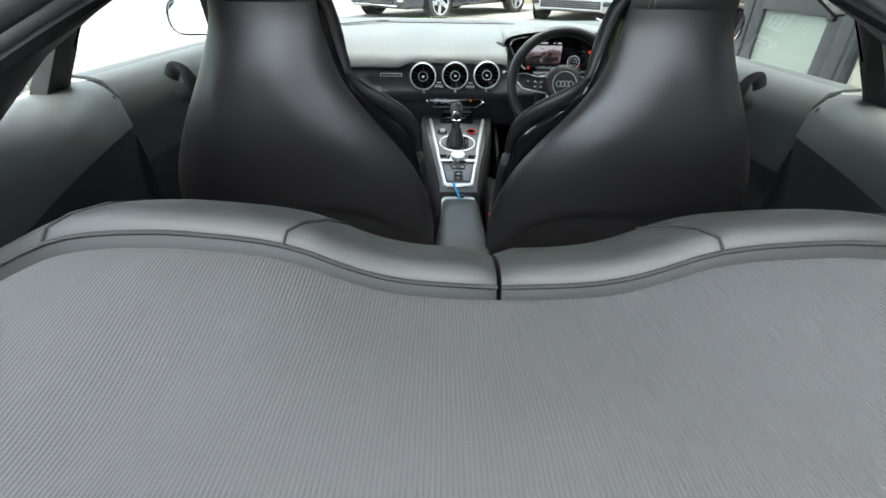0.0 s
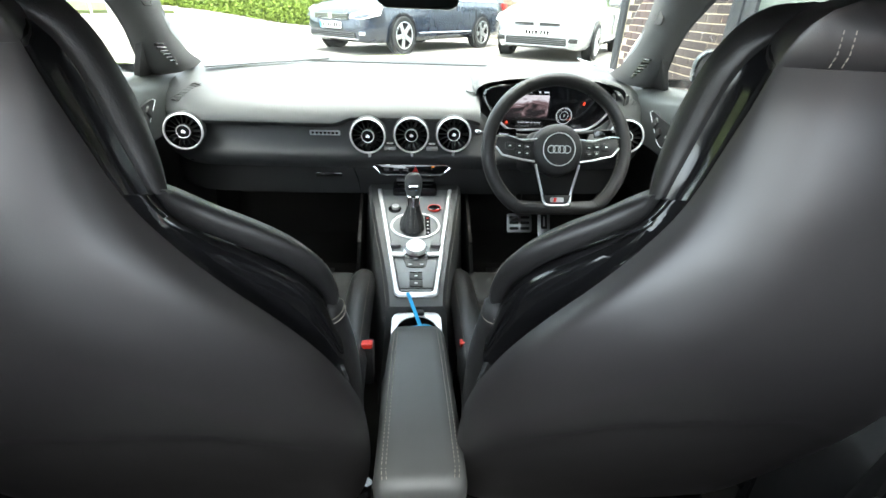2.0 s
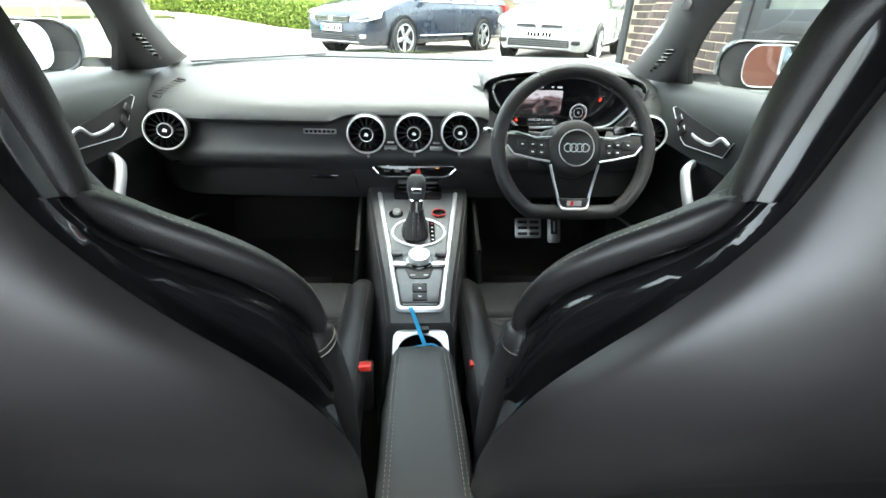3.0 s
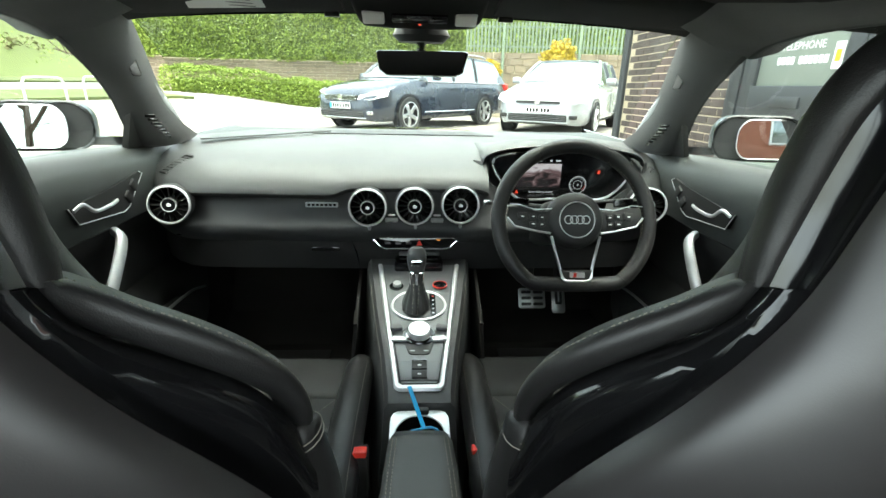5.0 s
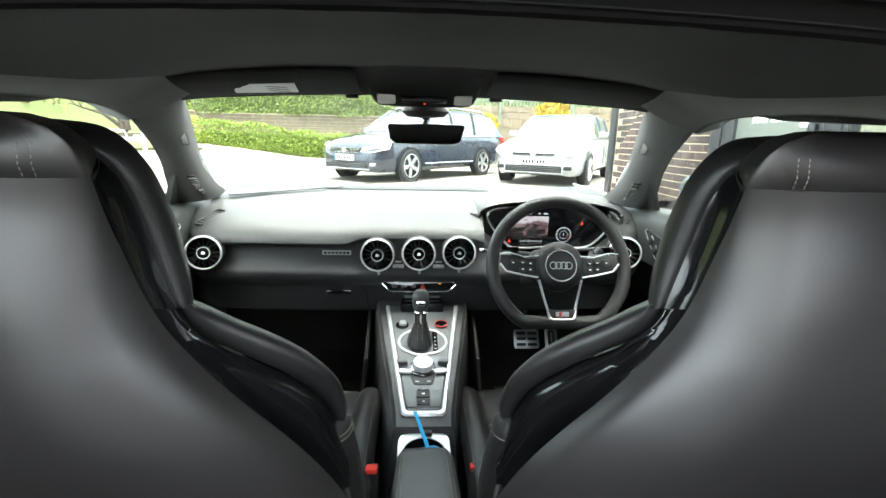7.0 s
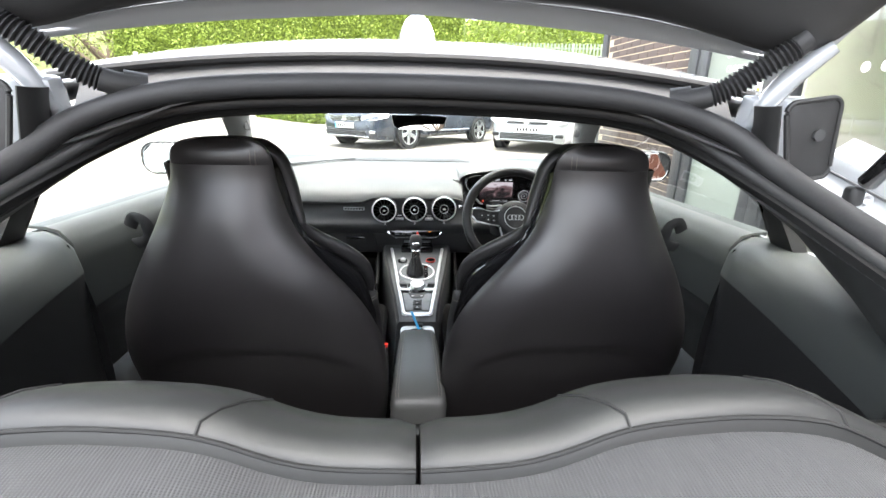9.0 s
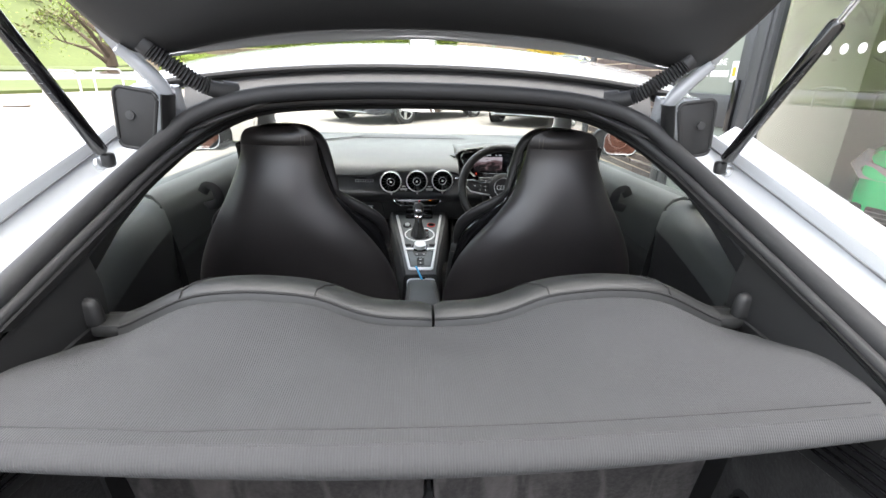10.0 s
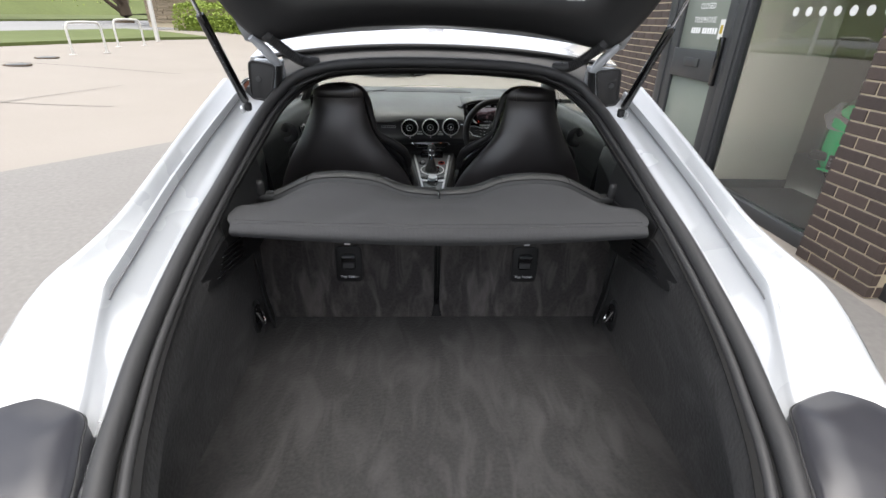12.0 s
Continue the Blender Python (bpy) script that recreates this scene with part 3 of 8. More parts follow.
# floor pan
solo("car_floor", rbox((0, 1.45, 0.235), (1.5, 1.75, 0.05), 0.01), FOOT_CARPET, "black carpeted car floor", "car floor", "", "structure")
solo("footwell_bulkhead", loft([[(x, 2.05, 0.24), (x, 2.28, 0.30), (x, 2.36, 0.45), (x, 2.32, 0.75), (x, 2.30, 0.93)] for x in (-0.76, 0.76)], False, False, 0.01), FOOT_CARPET, "black carpeted footwell bulkhead", "bulkhead", "", "structure")
for s in (-1, 1):
    mat_ = thing("floor_mat", (s * 0.37, 1.85, 0.262), "black carpet floor mat in the footwell", "floor mat", "floor mats")
    part("mat_sheet", rbox((s * 0.37, 1.86, 0.268), (0.44, 0.46, 0.012), 0.006), FOOT_CARPET, mat_)
    part("heel_pad", rbox((s * 0.40, 1.93, 0.277), (0.24, 0.22, 0.006), 0.003), RUBBER, mat_)

# ---- boot ----
boot_floor = thing("boot_floor", (0, -0.1, 0.5), "charcoal carpeted boot floor with brushed marks", "boot floor", "", "structure")
part("floor_panel", rbox((0, -0.07, 0.535), (1.06, 0.86, 0.03), 0.004), CARPET, boot_floor)
part("floor_joint", rbox((0, 0.165, 0.5497), (1.0, 0.0014, 0.001), 0.0005, 1), RUBBER, boot_floor)
for s in (-1, 1):
    rows = []
    for k in range(15):
        y = -0.62 + 0.98 * k / 14
        a = Vector((s * lerp([(q[1], q[0]) for q in reversed(SEAL_IN[4:12])], y), y, lerp([(q[1], q[2]) for q in reversed(SEAL_IN[4:12])], y) - 0.012))
        rows.append([a + Vector((s * 0.012, 0, 0)), a + Vector((s * 0.006, 0.004, -0.05)), a.lerp(Vector((s * 0.525, y, 0.545)), 0.45) + Vector((s * 0.012, 0, 0)), Vector((s * 0.515, y, 0.60)), Vector((s * 0.506, y, 0.545))])
    wallp = thing("boot_side_trim", (s * 0.5, -0.1, 0.54), "charcoal carpet lining of the boot side", "boot lining", "boot linings", "structure")
    part("lining", loft(rows, False, False, 0.006), CARPET, wallp, "", 60)
    strip_ = [[r[0] + Vector((-s * 0.008, 0, 0)), r[1] + Vector((-s * 0.010, 0, 0)), Vector((r[1].x - s * 0.008, r[1].y, min(r[1].z - 0.01, 0.925)))] for r in rows[10:]]
    part("upper_trim", loft(strip_, False, False, 0.003), PLASTIC, wallp, "black plastic trim above the carpet", 60)
    # slatted plastic panel under the shelf's end
    OUT_ = [(-0.058, 0.915), (0.06, 0.945), (0.33, 0.955), (0.335, 0.835), (0.264, 0.826), (0.12, 0.848), (-0.022, 0.872), (-0.048, 0.886)]
    pan = part("grille_panel", loft([[(s * x, y, z) for y, z in OUT_] for x in (0.495, 0.475)] + [[(s * 0.472, 0.09 + (y - 0.09) * 0.97, 0.895 + (z - 0.895) * 0.94) for y, z in OUT_]]), PLASTIC, wallp, "black slatted plastic panel")
    for k in range(5):
        part("slat", rbox((s * 0.4705, 0.085 + 0.006 * k, 0.872 + k * 0.0108), (0.005, 0.15 - 0.012 * k, 0.004), 0.0015, 1, (-8, 0, 0)), SCREEN, pan)
    lash = thing("lashing_ring", (s * 0.508, 0.255, 0.57), "black recessed lashing point with a chrome ring", "lashing ring", "lashing rings")
    part("recess_cup", plate(rounded(0.05, 0.10, 0.022), 0.008, pose(s * 0.512, 0.255, 0.62, 90, 0, s * -90), 0.002), PLASTIC, lash)
    part("ring", tube(smooth_path([(s * 0.500, 0.24, 0.645), (s * 0.488, 0.245, 0.61), (s * 0.488, 0.262, 0.60), (s * 0.500, 0.27, 0.64)], 5), 0.0035, 8), CHROME, lash, "chrome ring")
    part("recess_pocket", plate(rounded(0.034, 0.055, 0.014), 0.004, pose(s * 0.5035, 0.255, 0.63, 90, 0, s * -90)), SCREEN, lash)
    # rubber stops on the tail corners
    cap = smooth_path([(0.541, -0.350, 0), (0.558, -0.312, 0), (0.585, -0.296, 0), (0.64, -0.278, 0), (0.682, -0.266, 0), (0.715, -0.285, 0), (0.78, -0.36, 0), (0.82, -0.60, 0), (0.68, -0.64, 0), (0.48, -0.60, 0), (0.506, -0.44, 0)], 4, True)
    tilt_ = lambda y: 0.828 + 0.16 * (y + 0.25) - 0.9 * max(0, -0.42 - y) ** 1.5
    secs = [[(s * (0.66 + (p.x - 0.66) * k), -0.44 + (p.y + 0.44) * k, tilt_(-0.44 + (p.y + 0.44) * k) + h) for p in cap] for k, h in ((1.02, -0.09), (1.0, 0.0), (0.985, 0.010), (0.95, 0.016), (0.6, 0.021), (0.1, 0.022))]
    lamp = thing("tail_lamp_cover", (s * 0.66, -0.44, 0.75), "dark smoked tail lamp top beside the boot opening", "tail lamp", "tail lamps")
    part("housing", loft(secs, True, True), SMOKED, lamp, "", 60)
    part("lamp_gasket", tube([Vector(q) for q in secs[1]], 0.0025, 6, True), RUBBER, lamp, "black gasket", 60)

# parcel shelf and the back seat
TOP = [(0, 0.973), (0.06, 0.976), (0.09, 0.980), (0.12, 0.990), (0.155, 1.007), (0.19, 1.014), (0.25, 1.019), (0.30, 1.017), (0.335, 1.011), (0.36, 1.000), (0.40, 0.980), (0.432, 0.964), (0.50, 0.962)]


def top_z(x):
    return sum(lerp(TOP, abs(x) + d) for d in (-0.012, 0, 0.012)) / 3


def shelf_pt(u, v):
    w = v * 2 - 1
    y = 0.312 - u * 0.232
    half = lerp([(0, 0.432), (0.06, 0.462), (0.12, 0.476), (0.5, 0.484), (0.75, 0.480), (0.90, 0.470), (1, 0.455)], u)
    x = w * half
    fr = top_z(x) - 0.020
    z = fr + (0.978 - fr) * ease(u * 1.6)
    z -= 0.009 * math.exp(-((x + 0.15 + 0.12 * u) / 0.05) ** 2) * 4 * u * (1 - u)
    return Vector((x, y - 0.022 * math.sin(math.pi * v) * u, z))


shelf = thing("parcel_shelf", (0, 0.2, 0.94), "grey ribbed cloth parcel shelf hung behind the back seat", "parcel shelf")
part("shelf_cover", grid(shelf_pt, 18, 60, 0.006), SHELF_CLOTH, shelf, "", 60)


def lip_pt(u, v):
    p = shelf_pt(1, v)
    a = u * math.pi * 0.5
    return Vector((p.x * (1 + 0.004 * math.sin(a)), p.y - 0.012 * math.sin(a * 2), p.z - 0.030 * u - 0.010 * u * math.sin(math.pi * v)))


part("shelf_lip", grid(lip_pt, 6, 60, 0.004), SHELF_CLOTH, shelf, "", 60)
part("hem_seam", tube([shelf_pt(0.91, k / 60) + Vector((0, 0, 0.0004)) for k in range(1, 60)], 0.0010, 6), RUBBER, shelf)
part("hem_fold", tube([shelf_pt(0.99, k / 60) + Vector((0, 0, 0.0002)) for k in range(1, 60)], 0.0022, 6), SHELF_CLOTH, shelf)
for s in (-1, 1):
    part("shelf_peg", rbox((s * 0.472, 0.326, 0.974), (0.036, 0.022, 0.044), 0.010, 3, (0, 0, 0), (0.8, 0.9)), PLASTIC, shelf, "black plastic peg")
    part("shelf_bracket", rbox((s * 0.475, 0.345, 0.949), (0.10, 0.03, 0.014), 0.005), PLASTIC, shelf)
    seat = thing("bench_seat", (s * 0.25, 0.5, 0.3), "black leather rear seat with a rolled backrest top", "seat", "rear seats")
    xs = [0.002 + 0.430 * k / 24 for k in range(25)]
    roll = []
    for x in xs:
        z = top_z(x)
        k = min(1, (x - 0.002) / 0.006)
        e = 0.006 * (1 - min(1, (x - 0.002) / 0.010))
        ring = [(0.310, z - 0.024), (0.313, z - 0.010), (0.321, z + 0.000), (0.338, z + 0.001), (0.365, z - 0.006), (0.392, z - 0.020), (0.410, z - 0.042), (0.418, z - 0.075), (0.45, 0.80), (0.46, 0.60), (0.40, 0.60), (0.37, 0.80), (0.34, z - 0.05)]
        roll.append([(s * x, 0.37 + (y - 0.37) * (1 - e * 8), zz - e) for y, zz in ring])
    back = part("backrest", loft(roll, True, True), GREY_LEATHER, seat, "", 50)
    part("piping", tube([(s * x, 0.3135, top_z(x) - 0.0085) for x in xs], 0.0020, 6), DARK_THREAD, back, "dark seam piping")
    for x in (0.165, 0.345):
        z = top_z(x)
        part("seam", tube([(s * x, 0.3135, z - 0.008), (s * (x - 0.002), 0.321, top_z(x - 0.002) + 0.0005), (s * (x - 0.010), 0.338, top_z(x - 0.010) + 0.0012), (s * (x - 0.022), 0.365, top_z(x - 0.022) - 0.0055), (s * (x - 0.032), 0.392, top_z(x - 0.032) - 0.0195)], 0.0014, 6), DARK_THREAD, back)
    part("end_flap", rbox((s * 0.448, 0.335, 0.949), (0.05, 0.04, 0.022), 0.008, 2), GREY_LEATHER, seat)
    part("carpet_back", rbox((s * 0.281, 0.372, 0.745), (0.545, 0.025, 0.40), 0.006, 2, (-1, 0, 0)), LIGHTENED_BACK_CARPET, seat, "charcoal carpet on the backrest's rear")
    cush = [[(s * x, y, z) for x, z in ((0.07, 0.40), (0.07, 0.485), (0.085, 0.50), (0.14, 0.492), (0.25, 0.478), (0.38, 0.492), (0.44, 0.51), (0.50, 0.515), (0.55, 0.50), (0.56, 0.40))] for y in (0.45, 0.6, 0.75, 0.84, 0.865)]
    cush.append([(s * x, 0.875, z - 0.03 if z > 0.42 else z) for x, z in ((0.07, 0.40), (0.07, 0.485), (0.085, 0.50), (0.14, 0.492), (0.25, 0.478), (0.38, 0.492), (0.44, 0.51), (0.50, 0.515), (0.55, 0.50), (0.56, 0.40))])
    part("cushion", loft(cush, True, True), LEATHER, seat, "", 50)
    part("cushion_base", rbox((s * 0.32, 0.66, 0.32), (0.50, 0.42, 0.17), 0.01), PLASTIC, seat)
    for x in (0.40, 0.425):
        stitches([(s * x, 0.5, 0.4985 + (x - 0.4) * 0.4), (s * x, 0.86, 0.4985 + (x - 0.4) * 0.4)], seat, mat=DARK_THREAD)
    # top tether point
    tt = thing("tether_point", (s * 0.257, 0.35, 0.66), "black plastic tether anchor plate on the seat back", "tether anchor", "tether anchors")
    part("anchor_plate", plate(rounded(0.076, 0.115, 0.014), 0.006, pose(s * 0.257, 0.357, 0.735, 90, 0, 0), 0.002), PLASTIC, tt)
    part("anchor_pocket", plate(rounded(0.038, 0.05, 0.008), 0.003, pose(s * 0.257, 0.3515, 0.745, 90, 0, 0)), SCREEN, tt)
    part("anchor_bar", rbox((s * 0.257, 0.345, 0.762), (0.036, 0.006, 0.004), 0.0015, 1), ALU, tt)
    part("anchor_flap", rbox((s * 0.257, 0.346, 0.735), (0.036, 0.006, 0.018), 0.002, 1, (-20, 0, 0)), PLASTIC, tt)
    text_part("lettering", "Top Tether", 0.011, pose(s * 0.257, 0.350, 0.695, 90, 0, 0), PRINT, tt)
    part("anchor_sign", plate([(-0.008, -0.006), (0.008, -0.006), (0.008, 0.006), (-0.008, 0.006)], 0.001, pose(s * 0.257, 0.3495, 0.805, 90, 0, 0)), PRINT, tt)
solo("seat_board", rbox((0, 0.405, 0.60), (1.24, 0.012, 0.66), 0.004), PLASTIC, "black board behind the rear backrests", "seat board", "", "structure")
solo("seat_gap_block", loft([[(-0.016, 0.352, 0.556), (0.016, 0.352, 0.556), (0.003, 0.35, 0.60), (-0.003, 0.35, 0.60)], [(-0.016, 0.375, 0.556), (0.016, 0.375, 0.556), (0.003, 0.375, 0.60), (-0.003, 0.375, 0.60)]]), PLASTIC, "black wedge between the rear seat backs", "seat wedge")

# side panels beside the back seat
for s in (-1, 1):
    qp = thing("rear_side_panel", (s * 0.66, 0.75, 0.3), "dark plastic rear side panel with a grey padded ledge", "side panel", "rear side panels", "structure")
    secs = []
    for y, xi, xo, zt in ((0.30, 0.502, 0.56, 0.950), (0.40, 0.532, 0.61, 0.957), (0.50, 0.556, 0.66, 0.963), (0.60, 0.578, 0.70, 0.969), (0.70, 0.600, 0.735, 0.974), (0.80, 0.620, 0.742, 0.978), (0.87, 0.632, 0.744, 0.981), (0.905, 0.640, 0.745, 0.982), (0.922, 0.652, 0.746, 0.981), (0.930, 0.690, 0.746, 0.978)):
        secs.append([(s * xo, y, zt + 0.004), (s * (xi * 0.45 + xo * 0.55), y, zt + 0.004), (s * (xi + 0.030), y, zt - 0.006), (s * (xi + 0.009), y, zt - 0.030), (s * xi, y, zt - 0.075), (s * (xi + 0.002), y, 0.80), (s * (xi - 0.008), y, 0.66), (s * (xi - 0.030), y, 0.52), (s * (xi - 0.02), y, 0.26)])
    part("ledge", loft([r[:5] for r in secs], False, False, 0.006), PANEL, qp, "grey padded ledge", 50)
    part("panel", loft([r[4:] for r in secs], False, False, 0.006), PLASTIC, qp, "", 50)
    belt = thing("seat_belt", (s * 0.62, 0.9, 0.45), "black seat belt with its buckle hanging by the rear panel", "seat belt", "seat belts")
    part("webbing", tube(smooth_path([(s * 0.675, 0.90, 0.96), (s * 0.645, 0.90, 0.80), (s * 0.63, 0.885, 0.62), (s * 0.61, 0.87, 0.42)], 6), 0.022, 8, flat=0.06, up=(0, 1, 0)), WEBBING, belt)
    part("tongue", rbox((s * 0.60, 0.865, 0.595), (0.014, 0.034, 0.024), 0.005, 2, (20, 0, 0)), PLASTIC, belt)
    part("tongue_plate", rbox((s * 0.585, 0.865, 0.575), (0.005, 0.018, 0.012), 0.002, 1, (20, 0, 0)), GUN, belt)
    loop_ = smooth_path([(s * 0.575, 0.965, 0.985), (s * 0.558, 0.955, 1.005), (s * 0.535, 0.945, 1.0), (s * 0.53, 0.95, 0.975), (s * 0.545, 0.965, 0.955), (s * 0.575, 0.975, 0.945)], 6)
    part("belt_guide", tube(loop_, 0.013, 8, flat=0.28, up=(0, 1, 0.3)), RUBBER, belt, "black belt guide loop at the seat shoulder")


# ---- doors ----
for s in (-1, 1):
    door = thing("door_panel", (s * 0.72, 1.5, 0.3), "dark grey car door lining with a padded top rail", "door panel", "door panels")
    secs = []
    for y in (0.93, 1.1, 1.3, 1.5, 1.7, 1.9, 2.05, 2.14):
        f = ease((y - 1.75) / 0.4)
        zt = lerp([(0.93, 0.985), (1.5, 0.972), (1.8, 0.962), (2.14, 0.935)], y)
        xi = 0.668 + 0.03 * f
        secs.append([(s * 0.748, y, zt + 0.004), (s * (xi + 0.05), y, zt + 0.002), (s * (xi + 0.022), y, zt - 0.006), (s * (xi + 0.004), y, zt - 0.03), (s * (xi + 0.002), y, zt - 0.075), (s * (xi + 0.012), y, 0.81), (s * (xi + 0.03), y, 0.775), (s * (xi + 0.052), y, 0.74), (s * (xi + 0.055), y, 0.62), (s * (xi + 0.01), y, 0.585), (s * (xi + 0.0), y, 0.54), (s * (xi + 0.01), y, 0.40), (s * (xi + 0.03), y, 0.27)])
    part("lining", loft([r[:6] for r in secs], False, False, 0.006), PANEL, door, "grey padded top rail", 50)
    part("lower_lining", loft([r[5:] for r in secs], False, False, 0.006), PLASTIC, door, "", 50)
    # recess with the opening lever
    rec = [(1.552, 0.884), (1.572, 0.848), (1.722, 0.836), (1.745, 0.845), (1.815, 0.908), (1.802, 0.914), (1.735, 0.903), (1.62, 0.890)]
    part("lever_recess", loft([[(s * 0.674, y, z) for y, z in rec], [(s * 0.6605, y, z) for y, z in rec]], True, True), PLASTIC, door, "black lever recess")
    part("recess_trim", tube([(s * 0.660, y, z) for y, z in rec[:6]], 0.0011, 6), SATIN, door)
    lev = smooth_path([(s * 0.652, 1.553, 0.880), (s * 0.646, 1.575, 0.888), (s * 0.646, 1.605, 0.868), (s * 0.650, 1.66, 0.866), (s * 0.658, 1.70, 0.868)], 5)
    part("lever", tube(lev, 0.0042, 10, flat=0.7, up=(1, 0, 0)), SATIN, door, "satin metal opening lever")
    for k in range(2):
        part("lock_button", rbox((s * 0.659, 1.745 + 0.026 * k, 0.866 + 0.022 * k), (0.008, 0.020, 0.026), 0.003, 2, (42, 0, 0)), PLASTIC, door)
    pull = smooth_path([(s * 0.676, 1.696, 0.797), (s * 0.656, 1.682, 0.782), (s * 0.648, 1.640, 0.738), (s * 0.650, 1.592, 0.682), (s * 0.672, 1.568, 0.652)], 5)
    part("pull_handle", tube(pull, 0.0165, 12, flat=0.62, up=(1, 0, 0)), SATIN, door, "silver pull handle")
    pk = smooth_path([(1.50, 0.47), (1.56, 0.545), (1.72, 0.575), (1.88, 0.565), (2.0, 0.53)], 5)
    part("pocket_rim", tube([(s * (0.640 - 0.02 * math.sin((y - 1.5) / 0.5 * math.pi)), y, z) for _, y, z in [(0, p.x, p.y) for p in [Vector((a[0], a[1], 0)) for a in pk]]], 0.004, 8), ALU, door, "thin bright rim of the speaker")
    part("speaker", loft([[(s * 0.668, y, z) for y, z in ((1.52, 0.44), (1.58, 0.53), (1.72, 0.56), (1.88, 0.55), (1.98, 0.51), (1.95, 0.40), (1.7, 0.34))], [(s * 0.650, y, z) for y, z in ((1.52, 0.44), (1.58, 0.53), (1.72, 0.56), (1.88, 0.55), (1.98, 0.51), (1.95, 0.40), (1.7, 0.34))]]), PLASTIC, door)
    part("kick_panel", loft([[(s * 0.742, 2.10, z), (s * 0.715, 2.12, z), (s * 0.695, 2.24, z), (s * 0.69, 2.37, z)] for z in (0.25, 0.45, 0.65, 0.90)], False, False, 0.008), FOOT_CARPET, door, "black carpeted kick panel", 60)
    part("armrest", tube(smooth_path([(s * 0.68, 1.15, 0.60), (s * 0.655, 1.3, 0.60), (s * 0.65, 1.5, 0.59), (s * 0.675, 1.66, 0.575)], 5), 0.035, 10, flat=0.6), LEATHER, door)

# door mirrors
for s in (-1, 1):
    mir = thing("door_mirror", (s * 0.92, 1.95, 0.93), "dark door mirror with bright trimmed glass", "door mirror", "door mirrors")
    c = Vector((s * 0.945, 1.93, 1.005))
    prof = rounded(0.22, 0.125, 0.05, 5)
    turn = Matrix.Rotation(radians(-s * 20), 4, "Z")
    secs = []
    for d, k in ((0.0, 0.97), (0.012, 1.0), (0.04, 0.98), (0.075, 0.85), (0.10, 0.6), (0.115, 0.25)):
        secs.append([c + turn @ Vector((x * k, d, z * k + 0.012 * x * s)) for x, z in prof])
    part("mirror_shell", loft(secs, True, True), material("dark_green_blue_paint", (0.010, 0.022, 0.027), 0.3, coat=0.4) if s < 0 else bpy.data.materials["dark_green_blue_paint"], mir, "dark glossy mirror shell", 50)
    part("mirror_rim", tube([c + turn @ Vector((x * 0.95, -0.003, z * 0.95 + 0.012 * x * s)) for x, z in prof], 0.004, 6, True), PIANO, mir)
    bz = [c + turn @ Vector((x * 0.955, -0.002, z * 0.955 + 0.012 * x * s)) for x, z in prof]
    part("mirror_bezel", loft([bz, [p + turn @ Vector((0, 0.004, 0)) for p in bz]], True, True), DARK_THREAD, mir, "dark mirror surround")
    aim = Matrix.Rotation(radians(-s * (10 if s > 0 else 14)), 4, "Z") @ Matrix.Rotation(radians(-6), 4, "X")
    gl = [c + turn @ Vector((s * 0.024, -0.012, 0)) + aim @ Vector((x * 0.70, 0, z * 0.84 + 0.012 * x * s)) for x, z in prof]
    part("mirror_glass", loft([gl, [p + turn @ Vector((0, 0.003, 0)) for p in gl]], True, True), DOOR_MIRROR, mir, "clear mirror glass")
    part("glass_rim", tube([p + turn @ Vector((0, -0.001, 0)) for p in gl], 0.0016, 6, True), ALU, mir)
    part("mirror_foot", loft([[(s * 0.75, 2.0, 0.95), (s * 0.75, 2.06, 0.945), (s * 0.75, 2.06, 0.965), (s * 0.75, 2.0, 0.975)], [(s * 0.88, 1.96, 0.955), (s * 0.88, 2.02, 0.955), (s * 0.88, 2.02, 0.975), (s * 0.88, 1.96, 0.975)]]), PIANO, mir)

# ---- dashboard ----
dash = thing("dashboard", (0, 2.0, 0.64), "dark grey soft-grained dashboard with a lower black panel", "dashboard")


def bow(x):
    return 0.02 * (abs(x) / 0.7) ** 2 + 0.10 * max(0, (abs(x) - 0.55) / 0.15) ** 2


def dash_rows(section, x0, x1, n):
    return [[(x, y + bow(x) * (1 if y < 2.0 else 0.3), z) for y, z in section(x)] for x in [x0 + (x1 - x0) * k / n for k in range(n + 1)]]


def pad(x):
    r = 0.018 * (ease((0.215 - abs(x)) / 0.06))
    w = ease((x - 0.185) / 0.02) * ease((0.574 - x) / 0.016)
    return [(y + max(0, 1.957 - y) * w, z) for y, z in ((1.845, 0.848 + r), (1.806, 0.852 + r), (1.796, 0.862 + r), (1.798, 0.876 + r * 0.8), (1.82, 0.905 + r * 0.3), (1.87, 0.93), (1.95, 0.950), (2.1, 0.962), (2.3, 0.968), (2.5, 0.962), (2.62, 0.948))]


part("top_pad", loft(dash_rows(pad, -0.69, 0.69, 120), False, False, 0.006), DASH, dash, "grey soft-grained top pad", 50)
part("front_band", loft(dash_rows(lambda x: [(1.835, 0.90 - 0.085 * ease((x - 0.185) / 0.03) * ease((0.576 - x) / 0.02)), (1.832, 0.84 - 0.03 * ease((x - 0.185) / 0.03) * ease((0.576 - x) / 0.02)), (1.822, 0.800), (1.806, 0.782), (1.803, 0.770), (1.812, 0.755), (1.835, 0.735)], -0.69, 0.69, 90), False, False, 0.006), TRIM, dash, "dark band across the front", 50)
part("lower_panel", loft(dash_rows(lambda x: [(1.838, 0.74), (1.835, 0.70), (1.845, 0.655), (1.90, 0.635), (2.2, 0.64)], -0.69, 0.69, 30), False, False, 0.006), PLASTIC, dash, "black lower panel", 50)
